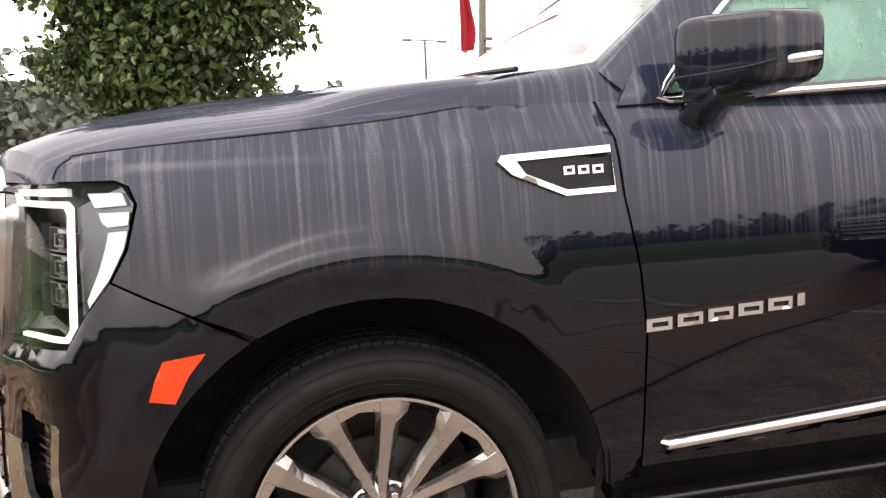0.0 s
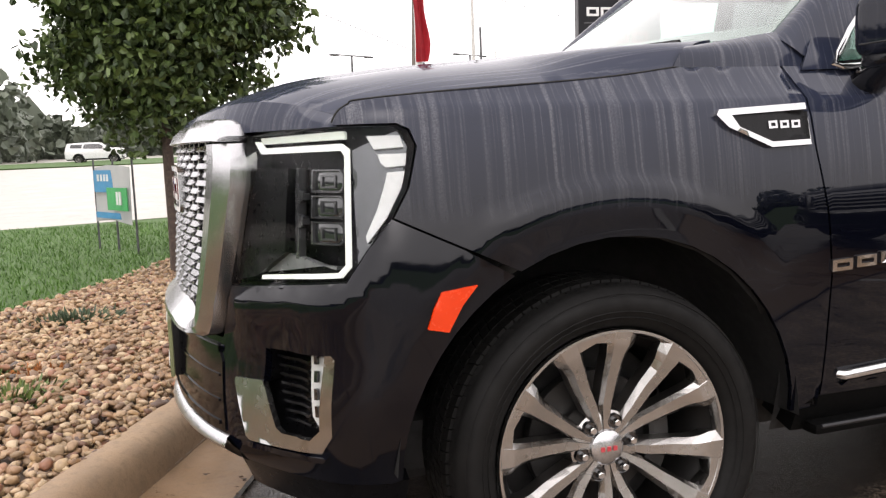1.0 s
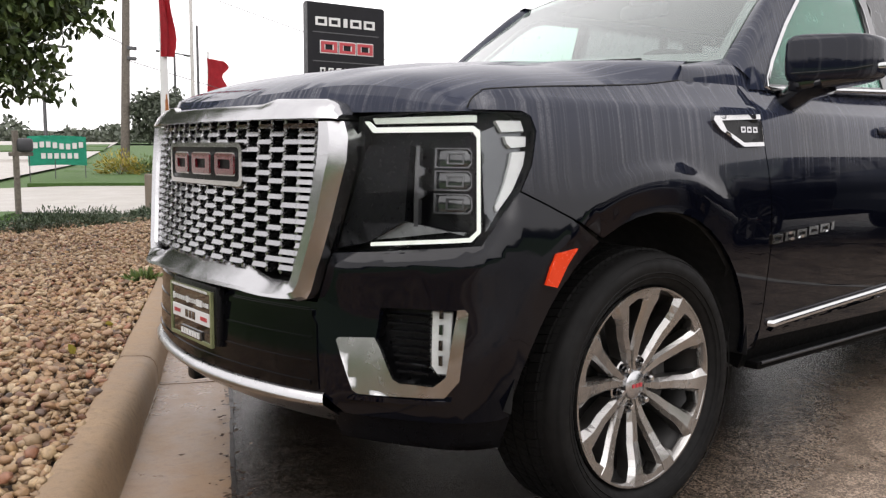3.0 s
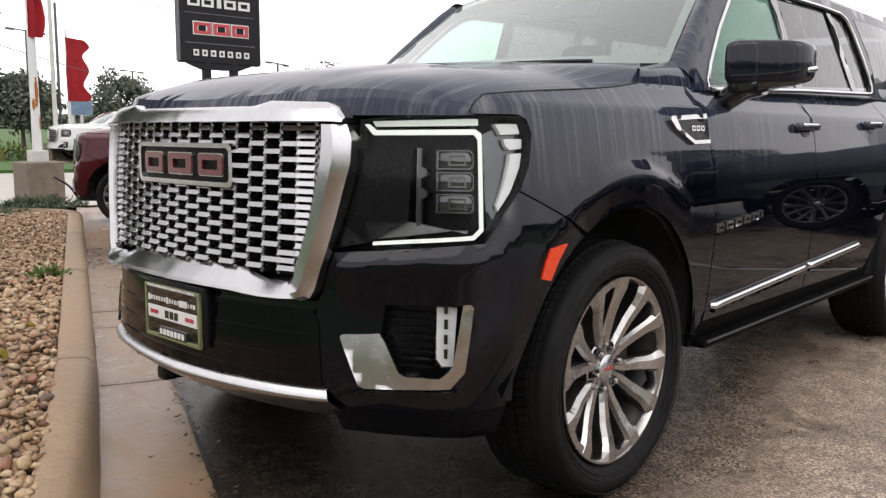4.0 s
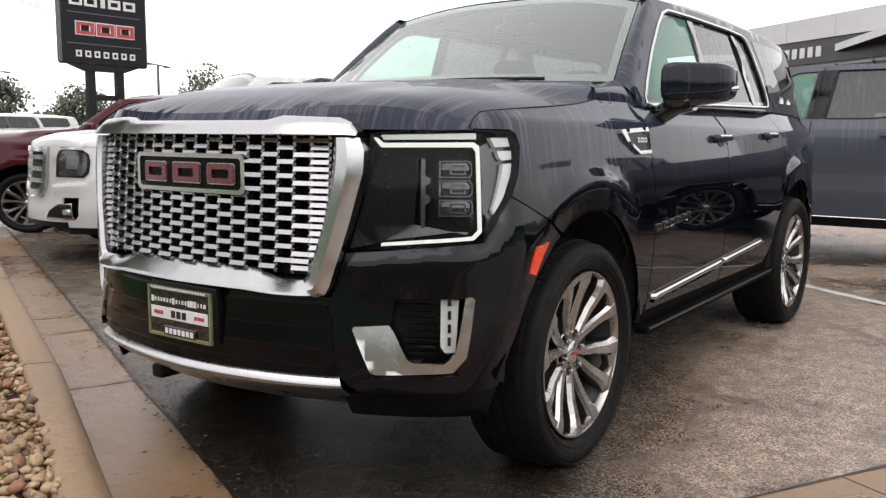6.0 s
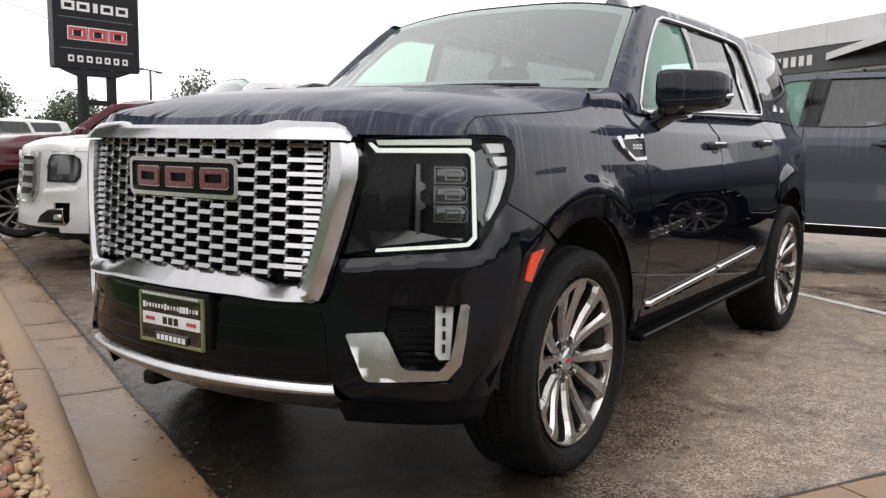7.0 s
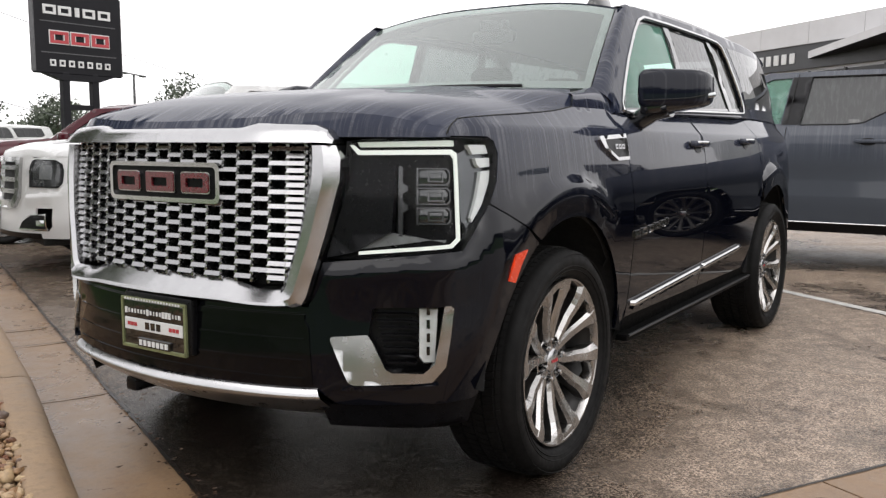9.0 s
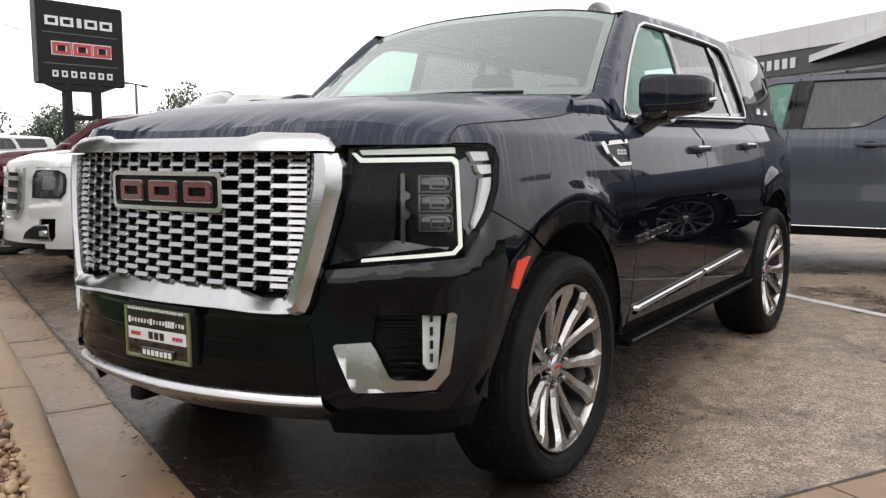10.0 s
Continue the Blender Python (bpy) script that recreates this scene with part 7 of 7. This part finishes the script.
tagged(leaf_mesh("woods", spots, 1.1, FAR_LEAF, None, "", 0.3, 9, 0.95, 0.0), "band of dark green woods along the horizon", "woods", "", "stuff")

# ---- signs, poles and buildings ----


def pylon_sign():
    """Dealer sign: a black cabinet on two posts, its writing as plain shapes."""
    a, b = Vector((10.12, 19.06, 0)), Vector((12.62, 18.94, 0))
    w = (b - a).length
    turn = math.degrees(math.atan2((b - a).y, (b - a).x))
    root = thing("pylon_sign", "tall black dealer sign with white and red marks", "sign")
    root.matrix_world = pose(a.x, a.y, 0, 0, 0, turn)
    low, high = 3.02, 5.18
    bm = bmesh.new()
    box(bm, (w, 0.18, high - low), (w / 2, 0, (low + high) / 2), 0.03)
    part("cabinet", bm, SIGN_BLACK, root)
    for f in (0.0, 1.0):
        bm = bmesh.new()
        box(bm, (0.03, 0.20, high - low - 0.08), (w * f, 0, (low + high) / 2), 0.005)
        part("cabinet_edge", bm, STEEL, root)
    for f in (0.33, 0.67):
        bm = bmesh.new()
        box(bm, (0.20, 0.20, low + 0.1), (w * f, 0, low / 2), 0.02)
        part("post", bm, SIGN_BLACK, root)
    bm = bmesh.new()
    v = [bm.verts.new((w * f, y, z)) for y in (-0.12, 0.12) for f, z in ((0.10, low), (0.90, low), (0.72, low - 0.16), (0.28, low - 0.16))]
    for q in ((0, 1, 2, 3), (7, 6, 5, 4), (0, 4, 5, 1), (1, 5, 6, 2), (2, 6, 7, 3), (3, 7, 4, 0)):
        bm.faces.new([v[i] for i in q])
    part("gusset", bm, SIGN_BLACK, root)
    for z, h in ((low - 0.86, 0.14), (low - 0.62 - 0.6, 0.06)):
        bm = bmesh.new()
        box(bm, (w * 0.34, 0.14, h), (w * 0.5, 0, z), 0.01)
        part("cross_bar", bm, SIGN_BLACK, root)
    for z in (3.56, 4.36):
        bm = bmesh.new()
        box(bm, (w * 0.86, 0.03, 0.025), (w * 0.5, -0.085, z))
        part("panel_joint", bm, STEEL, root)

    def mark(x, z, ww, h, mat, out=0.0, name="sign_mark", stroke=0.055):
        """One plain hollow shape of a letter's size."""
        bm = bmesh.new()
        for size, at in (((ww, h * 0.26), (0, h * 0.37)), ((ww, h * 0.26), (0, -h * 0.37)), ((stroke, h * 0.48), (stroke / 2 - ww / 2, 0)), ((stroke, h * 0.48), (ww / 2 - stroke / 2, 0))):
            box(bm, (size[0], 0.04, size[1]), (x + at[0], -0.095 - out, z + at[1]), 0.006)
        part(name, bm, mat, root)
    for k, f in enumerate((0.175, 0.345, 0.485, 0.62, 0.80)):
        mark(w * f, 4.66, w * (0.145 if k != 2 else 0.05), 0.24, WHITE, stroke=0.075 if k != 2 else 0.06)
    for k in range(3):
        mark(w * (0.27 + 0.235 * k), 3.96, w * 0.222, 0.36, WHITE, 0.0, "mark_edge", 0.16)
        mark(w * (0.27 + 0.235 * k), 3.96, w * 0.205, 0.31, SIGN_RED, 0.012, stroke=0.11)
    for k in range(7):
        mark(w * (0.19 + 0.105 * k), 3.30, w * 0.064, 0.17, WHITE, stroke=0.04)


pylon_sign()


def dealership():
    """Showroom: white fascia over a dark sign band and glazing, with a wedge canopy."""
    root = thing("dealership_building", "white-panelled car showroom with dark sign band and canopy", "building")
    a, b = Vector((41.5, 10.6)), Vector((30.0, -4.2))
    w = (b - a).length
    root.matrix_world = pose(a.x, a.y, 0, 0, 0, math.degrees(math.atan2(b.y - a.y, b.x - a.x)))
    front = 1  # +y of this frame looks away from the lot
    bm = bmesh.new()
    box(bm, (w, 12, 5.6), (w / 2, 6.2, 2.8), 0.02)
    part("wall", bm, PANEL, root)
    for k in range(6):
        bm = bmesh.new()
        box(bm, (w / 6 - 0.015, 0.30, 0.96), (w / 6 * (k + 0.5), 0.05, 6.08), 0.01)
        part("fascia_panel", bm, PANEL, root)
    bm = bmesh.new()
    box(bm, (w, 0.22, 1.05), (w / 2, 0.10, 5.08), 0.01)
    part("sign_band", bm, SOFFIT, root)
    for k in range(9):
        bm = bmesh.new()
        box(bm, (0.32, 0.06, 0.46), (1.05 + 0.52 * k, -0.03, 5.06), 0.03)
        part("sign_mark", bm, WHITE, root)
    for k in range(9):
        bm = bmesh.new()
        box(bm, (w / 9 - 0.08, 0.06, 4.3), (w / 9 * (k + 0.5), 0.10, 2.25), 0.01)
        part("window", bm, SOFFIT, root)
    for k in range(10):
        bm = bmesh.new()
        box(bm, (0.09, 0.12, 4.4), (w / 9 * k, 0.06, 2.25), 0.01)
        part("mullion", bm, STEEL, root)
    # canopy: a thin wedge rising outwards
    bm = bmesh.new()
    prof = [(6.4, -0.2, 4.95), (6.4, -0.2, 5.25), (15.5, -3.0, 5.75), (15.5, -3.0, 5.45)]
    back = [(6.4, 0.4, 4.95), (6.4, 0.4, 5.25), (15.5, 0.4, 5.75), (15.5, 0.4, 5.45)]
    v = [bm.verts.new(p) for p in prof + back]
    for q in ((0, 1, 2, 3), (7, 6, 5, 4), (1, 5, 6, 2), (0, 4, 5, 1), (2, 6, 7, 3)):
        bm.faces.new([v[i] for i in q])
    part("canopy", bm, PANEL, root)
    bm = bmesh.new()
    u = [bm.verts.new((x, y, z - 0.01)) for x, y, z in (prof[0], prof[3], back[3], back[0])]
    bm.faces.new(u)
    bmesh.ops.solidify(bm, geom=bm.faces[:], thickness=0.05)
    part("soffit", bm, SOFFIT, root)
    bm = bmesh.new()
    box(bm, (0.5, 0.5, 5.4), (15.2, -2.6, 2.7), 0.02)
    part("column", bm, PANEL, root)


dealership()


def flagpole(at, height, rust, flag, label, mat_pole=WHITE, low=2.6, fw=0.26, plinth=True):
    root = thing("flagpole", label, "flagpole", "flagpoles")
    root.matrix_world = Matrix.Translation(at)
    base = 0.0
    if plinth:
        bm = bmesh.new()
        box(bm, (0.60, 0.60, 0.66), (0, 0, 0.29), 0.025)
        part("plinth", bm, PLINTH, root)
        bm = bmesh.new()
        box(bm, (0.26, 0.26, 0.20), (0, 0, 0.71), 0.02)
        part("pole_base", bm, DIRTY_WHITE, root)
        base = 0.78
    bm = bmesh.new()
    rod(bm, (0, 0, base), (0, 0, height), 0.075 if plinth else 0.05, 0.045, 14)
    part("pole", bm, mat_pole, root, "", True)
    if rust:
        bm = bmesh.new()
        for z, h, a in ((1.75, 0.5, 20), (1.25, 0.25, 60), (1.55, 0.2, -20)):
            for k in range(5):
                t = radians(a - 120 + 9 * k)
                box(bm, (0.004, 0.014, h * (0.6 + 0.4 * math.sin(k))), (0.073 * math.cos(t), 0.073 * math.sin(t), z), 0, Matrix.Rotation(t, 4, "Z"))
        part("rust_run", bm, RUST, root)
    if flag:
        bm = bmesh.new()
        rows = []
        for i in range(19):
            z = low + (height - 0.3 - low) * i / 18
            rows.append([bm.verts.new((-0.09 + fw * j / 8 * (1 + 0.18 * math.sin(i * 0.9)) + 0.02 * math.sin(i * 0.55), -0.11 + 0.035 * math.sin(j * 1.35 + i * 0.35), z - 0.10 * (j / 8) * math.sin(i * 0.4))) for j in range(9)])
        for p, q in zip(rows, rows[1:]):
            for k in range(8):
                bm.faces.new((p[k], p[k + 1], q[k + 1], q[k]))
        bmesh.ops.solidify(bm, geom=bm.faces[:], thickness=0.006)
        part("flag", bm, FLAG, root, "", True)
    return root


flagpole((3.5, 12.2, 0.03), 6.4, True, True, "white flagpole with rust runs and hanging red flag", WHITE, 2.62, 0.22)
flagpole((10.6, 27.8, rise(10, 27)), 5.3, False, False, "slim dark flagpole without a flag", STEEL, plinth=False)
flagpole((9.55, 25.75, rise(9, 25)), 7.4, False, False, "bare white flagpole on a concrete plinth", DIRTY_WHITE)
flagpole((13.65, 34.0, rise(13, 34)), 5.29 - rise(13, 34), False, True, "white flagpole with short red flag", WHITE, 2.37 - rise(13, 34), 0.85)


def utility_pole():
    root = thing("utility_pole", "leaning wooden utility pole with two crossarms and wires", "utility pole")
    root.matrix_world = pose(8.0, 28.2, rise(8, 28) - 0.05, 0, 2.2, 0)
    bm = bmesh.new()
    rod(bm, (0, 0, 0), (0, 0, 9.5), 0.16, 0.11, 14)
    part("pole", bm, WOOD, root, "", True)
    for z, w in ((7.2, 1.9), (6.55, 1.9)):
        bm = bmesh.new()
        box(bm, (w, 0.09, 0.11), (0.0, -0.13, z), 0.01)
        part("crossarm", bm, WOOD, root)
        for x in (-0.85, -0.5, 0.5, 0.85):
            bm = bmesh.new()
            rod(bm, (x, -0.13, z + 0.05), (x, -0.13, z + 0.2), 0.03, 0.045, 8)
            part("insulator", bm, STEEL, root, "", True)
    for z in (4.4, 4.05):
        bm = bmesh.new()
        box(bm, (0.34, 0.16, 0.12), (0.16, -0.1, z), 0.02)
        part("bracket", bm, STEEL, root)
    bm = bmesh.new()
    rod(bm, (0.25, -0.2, 6.5), (0.25, -0.2, 7.15), 0.15, 0.15, 12)
    part("transformer", bm, STEEL, root, "", True)
    for a, b in (((0, 0, 4.5), (-26, -9.0, 12.5)), ((0, 0, 4.0), (28, 16, 2.2)), ((0, 0, 7.2), (30, 14, 6.0))):
        bm = bmesh.new()
        pts = [Vector(a).lerp(Vector(b), t) - Vector((0, 0, 1.2 * 4 * t * (1 - t) * 0.25)) for t in np.linspace(0, 1, 14)]
        tube(bm, pts, 0.014, 5)
        part("wire", bm, STEEL, root)


utility_pole()


def mail_post():
    root = thing("mailbox_post", "weathered wooden post with a dark box on its arm", "mailbox")
    root.matrix_world = pose(1.12, 12.3, 0.04, 0, 0, 12)
    bm = bmesh.new()
    box(bm, (0.075, 0.075, 1.32), (0, 0, 0.66), 0.008)
    part("post", bm, WOOD, root)
    bm = bmesh.new()
    box(bm, (0.36, 0.075, 0.06), (0.08, 0, 0.95), 0.006)
    part("arm", bm, WOOD, root)
    bm = bmesh.new()
    egg(bm, (0.13, 0, 1.09), (0.26, 0.17, 0.22), 0.4, None, 16, 10)
    part("box", bm, SOFFIT, root, "", True, 60)


mail_post()


def cloth_sign(name, label, a, b, low, high, face, marks, stakes):
    """A printed sheet between stakes; its writing as bars."""
    root = thing(name, label, "sign")
    a, b = Vector((*a, 0)), Vector((*b, 0))
    w = (b - a).length
    root.matrix_world = pose(a.x, a.y, rise(a.x, a.y) + 0.07, 0, 0, math.degrees(math.atan2((b - a).y, (b - a).x)))
    bm = bmesh.new()
    n = 14
    rows = [[bm.verts.new((w * i / n, 0.03 * math.sin(5 * i / n + z), z + 0.03 * math.sin(3.1 * i / n))) for i in range(n + 1)] for z in np.linspace(low, high, 6)]
    for p, q in zip(rows, rows[1:]):
        for k in range(n):
            bm.faces.new((p[k], p[k + 1], q[k + 1], q[k]))
    bmesh.ops.solidify(bm, geom=bm.faces[:], thickness=0.006)
    part("sheet", bm, face, root, "", True)
    for x, z, ww, h, mat in marks:
        bm = bmesh.new()
        box(bm, (w * ww, 0.012, h), (w * x, -0.035 + 0.03 * math.sin(5 * x), z))
        part("print", bm, mat, root)
    for f, tall in stakes:
        bm = bmesh.new()
        rod(bm, (w * f, 0.02, -0.12), (w * f, 0.02, tall), 0.014, 0.012, 8)
        part("stake", bm, STEEL, root, "", True)


cloth_sign("banner", "green advertising banner on short stakes in the grass", (3.75, 23.2), (5.35, 23.4), 0.38, 1.20, GREEN, [(0.12 + 0.11 * k, 0.95 + 0.03 * math.sin(k), 0.075, 0.16, WHITE) for k in range(8)] + [(0.25 + 0.11 * k, 0.66, 0.075, 0.15, WHITE) for k in range(6)], ((0.02, 1.15), (0.45, 0.9), (0.98, 1.25)))
cloth_sign("yard_sign", "blue, white and green printed yard sign on three black stakes", (-1.80, 8.45), (-1.33, 7.45), 0.33, 0.98, WHITE, [(0.30, 0.82, 0.50, 0.26, BLUE), (0.72, 0.62, 0.50, 0.26, LIME), (0.50, 0.42, 0.85, 0.07, BLUE)] + [(0.55 + 0.09 * k, 0.63, 0.05, 0.15, WHITE) for k in range(4)] + [(0.18 + 0.08 * k, 0.86, 0.05, 0.08, WHITE) for k in range(4)], ((0.0, 1.08), (0.52, 1.06), (1.0, 1.12)))


def lamp_post(x, y, h):
    root = thing("street_lamp", "slim lamp post with a level double arm", "street lamp", "lamp posts")
    root.matrix_world = pose(x, y, rise(x, y), 0, 0, 30)
    bm = bmesh.new()
    rod(bm, (0, 0, 0), (0, 0, h), 0.10, 0.06, 10)
    part("pole", bm, STEEL, root, "", True)
    bm = bmesh.new()
    box(bm, (2.4, 0.08, 0.06), (0, 0, h))
    part("arm", bm, STEEL, root)
    for s in (-1, 1):
        bm = bmesh.new()
        box(bm, (0.5, 0.22, 0.10), (1.2 * s, 0, h - 0.02), 0.02)
        part("lamp_head", bm, STEEL, root)


for x, y, h in ((28.0, 39.0, 4.7), (16.8, 46.0, 6.0), (8.8, 42.0, 5.6), (30.0, 60.0, 5.0)):
    lamp_post(x, y, h)

bm = bmesh.new()
box(bm, (1.05, 0.12, 0.62), (0, 0, 2.15 - rise(15, 36)), 0.03)
blue_sign = thing("roadside_sign", "small blue roadside sign on two posts", "sign")
blue_sign.matrix_world = pose(14.95, 35.87, rise(15, 36), 0, 0, -25)
part("sign_face", bm, SIGN_BLUE, blue_sign)
for x in (-0.3, 0.05):
    bm = bmesh.new()
    rod(bm, (x, 0.01, 0), (x, 0.01, 1.95 - rise(15, 36)), 0.07, 0.07, 10)
    part("post", bm, PANEL, blue_sign, "", True)
bm = bmesh.new()
tube(bm, spline([(2.63, 9.53, 0.54), (2.87, 9.59, 0.38), (3.06, 9.67, 0.13)], 6), 0.016, 8)
tagged(part("bent_rod", bm, STEEL, None, "", True), "dark bent rod leaning by the kerb", "rod")

# ---- river stones ----


def pebble_shape(subdiv, seed):
    bm = bmesh.new()
    bmesh.ops.create_icosphere(bm, subdivisions=subdiv, radius=1)
    rng = np.random.default_rng(seed)
    k = rng.uniform(0.8, 2.0, 3)
    o = rng.uniform(0, 50)
    for v in bm.verts:
        p = v.co.copy()
        v.co = p * (1 + 0.40 * noise.noise(p * (k[0] + 0.5) + Vector((o, 0, 0))) + 0.24 * noise.noise(p * (k[1] + 1.6) + Vector((0, o, 0))))
        f = v.co
        v.co = Vector((f.x, f.y * 0.74, f.z * 0.52))
    vs = np.array([v.co[:] for v in bm.verts])
    bm.verts.index_update()
    fs = [tuple(v.index for v in f.verts) for f in bm.faces]
    bm.free()
    return vs, fs


def turns(rng, n, tilt):
    a, b, c = rng.uniform(0, 2 * np.pi, n), rng.normal(0, tilt, n), rng.normal(0, tilt, n)
    ca, sa, cb, sb, cc, sc = np.cos(a), np.sin(a), np.cos(b), np.sin(b), np.cos(c), np.sin(c)
    rz = np.zeros((n, 3, 3))
    rz[:, 0, 0], rz[:, 0, 1], rz[:, 1, 0], rz[:, 1, 1], rz[:, 2, 2] = ca, -sa, sa, ca, 1
    rx = np.zeros((n, 3, 3))
    rx[:, 0, 0], rx[:, 1, 1], rx[:, 1, 2], rx[:, 2, 1], rx[:, 2, 2] = 1, cb, -sb, sb, cb
    ry = np.zeros((n, 3, 3))
    ry[:, 1, 1], ry[:, 0, 0], ry[:, 0, 2], ry[:, 2, 0], ry[:, 2, 2] = 1, cc, sc, -sc, cc
    return rz @ rx @ ry


def pebbles(name, count, s0, s1, subdiv, seed):
    rng = np.random.default_rng(seed)
    shapes = [pebble_shape(subdiv, 100 + k) for k in range(6)]
    s, d = rng.uniform(s0, s1, count), rng.uniform(0.13, 2.22, count)
    cx = K0.x + KX * s - KY * d
    cy = K0.y + KY * s + KX * d
    cz = 0.105 + rng.uniform(0, 0.045, count) + 0.02 * np.sin(s * 1.7) * np.sin(d * 2.0)
    size = rng.uniform(0.010, 0.029, count) * (1 + 0.25 * (rng.random(count) > 0.9))
    rot = turns(rng, count, 0.45)
    verts, faces, base = [], [], 0
    for i in range(count):
        vs, fs = shapes[i % 6]
        verts.append((vs * size[i]) @ rot[i].T + [cx[i], cy[i], cz[i]])
        faces += [tuple(q + base for q in f) for f in fs]
        base += len(vs)
    ob = link_mesh(name, np.concatenate(verts).tolist(), faces, STONES, None, True)
    return tagged(ob, "bed of loose tan and brown river stones", "stones", "", "stuff")


pebbles("river_stones", 14000, -1.2, 4.2, 2, 11)
pebbles("river_stones", 12500, 4.2, 9.6, 1, 12)
pebbles("river_stones", 14000, -8.6, -1.2, 1, 13)

# lawn blades
rng = np.random.default_rng(5)
n = 30000
s, d = rng.uniform(-1.0, 11.5, n), 2.12 + 5.5 * rng.random(n) ** 1.3
px, py = K0.x + KX * s - KY * d, K0.y + KY * s + KX * d
ang, hgt, lean = rng.uniform(0, 2 * np.pi, n), rng.uniform(0.03, 0.065, n), rng.normal(0, 0.02, (n, 2))
ok = py < 12.4
px, py, ang, hgt, lean = px[ok], py[ok], ang[ok], hgt[ok], lean[ok]
wx, wy = 0.007 * np.cos(ang), 0.007 * np.sin(ang)
z0 = np.full(len(px), 0.055)
v = np.stack([np.stack([px - wx, py - wy, z0], 1), np.stack([px + wx, py + wy, z0], 1), np.stack([px + lean[:, 0], py + lean[:, 1], z0 + hgt], 1)], 1).reshape(-1, 3)
tagged(link_mesh("grass", v.tolist(), [(3 * i, 3 * i + 1, 3 * i + 2) for i in range(len(px))], GRASS, None, False), "short mown green grass blades", "grass", "", "stuff")

# the stones lying on top, nearest the walk
shapes = []
for k in range(8):
    vs, fs = pebble_shape(2, 300 + k)
    me = bpy.data.meshes.new("stone")
    me.from_pydata(vs.tolist(), [], fs)
    me.materials.append(STONE)
    me.polygons.foreach_set("use_smooth", [True] * len(me.polygons))
    shapes.append(me)
heap = thing("stone_bed", "top layer of loose tan and brown river stones", "stones", "", "structure")
for k in range(300):
    p = bed(rng.uniform(0.1, 2.6), rng.uniform(0.20, 1.15), 0.158 + rng.uniform(0, 0.012))
    ob = new("stone", shapes[k % 8])
    ob.parent = heap
    ob.matrix_basis = Matrix.LocRotScale(p, Euler((rng.normal() * 0.3, rng.normal() * 0.3, rng.uniform(0, 6.3))), Vector((1, 1, 1)) * rng.uniform(0.014, 0.029))

# wet leaf litter caught along the gutter's joint
rng = np.random.default_rng(21)
n = 420
s, d = rng.uniform(0.2, 7.6, n), -0.376 + rng.normal(0, 0.028, n)
spots = np.stack([K0.x + KX * s - KY * d, K0.y + KY * s + KX * d, np.full(n, 0.012)], 1)
size = rng.uniform(0.004, 0.013, n)
verts, faces = [], []
for i in range(n):
    a0 = rng.uniform(0, 6.3)
    for k in range(5):
        a = a0 + 2 * math.pi * k / 5
        r = size[i] * (0.6 + 0.8 * rng.random())
        verts.append((spots[i, 0] + r * math.cos(a), spots[i, 1] + r * math.sin(a) * 0.7, spots[i, 2] + 0.005 * rng.random()))
    faces.append(tuple(range(5 * i, 5 * i + 5)))
for i, (s, d) in enumerate(((1.42, -0.36), (1.30, -0.40), (1.12, -0.33), (1.22, -0.30), (1.52, -0.47), (1.60, -0.50), (1.66, -0.56), (1.36, -0.52), (0.70, -0.20), (2.4, -0.24))):
    p = bed(s, d, 0.014)
    k = len(verts)
    verts += [(p.x + 0.017 * math.cos(a + i), p.y + 0.009 * math.sin(a + i), p.z + 0.004 * (j % 2)) for j, a in enumerate(np.linspace(0, 2 * math.pi, 5, endpoint=False))]
    faces.append(tuple(range(k, k + 5)))
tagged(link_mesh("leaf_litter", verts, faces, LITTER, None, False), "dark wet leaf litter along the gutter joint", "litter", "", "stuff")
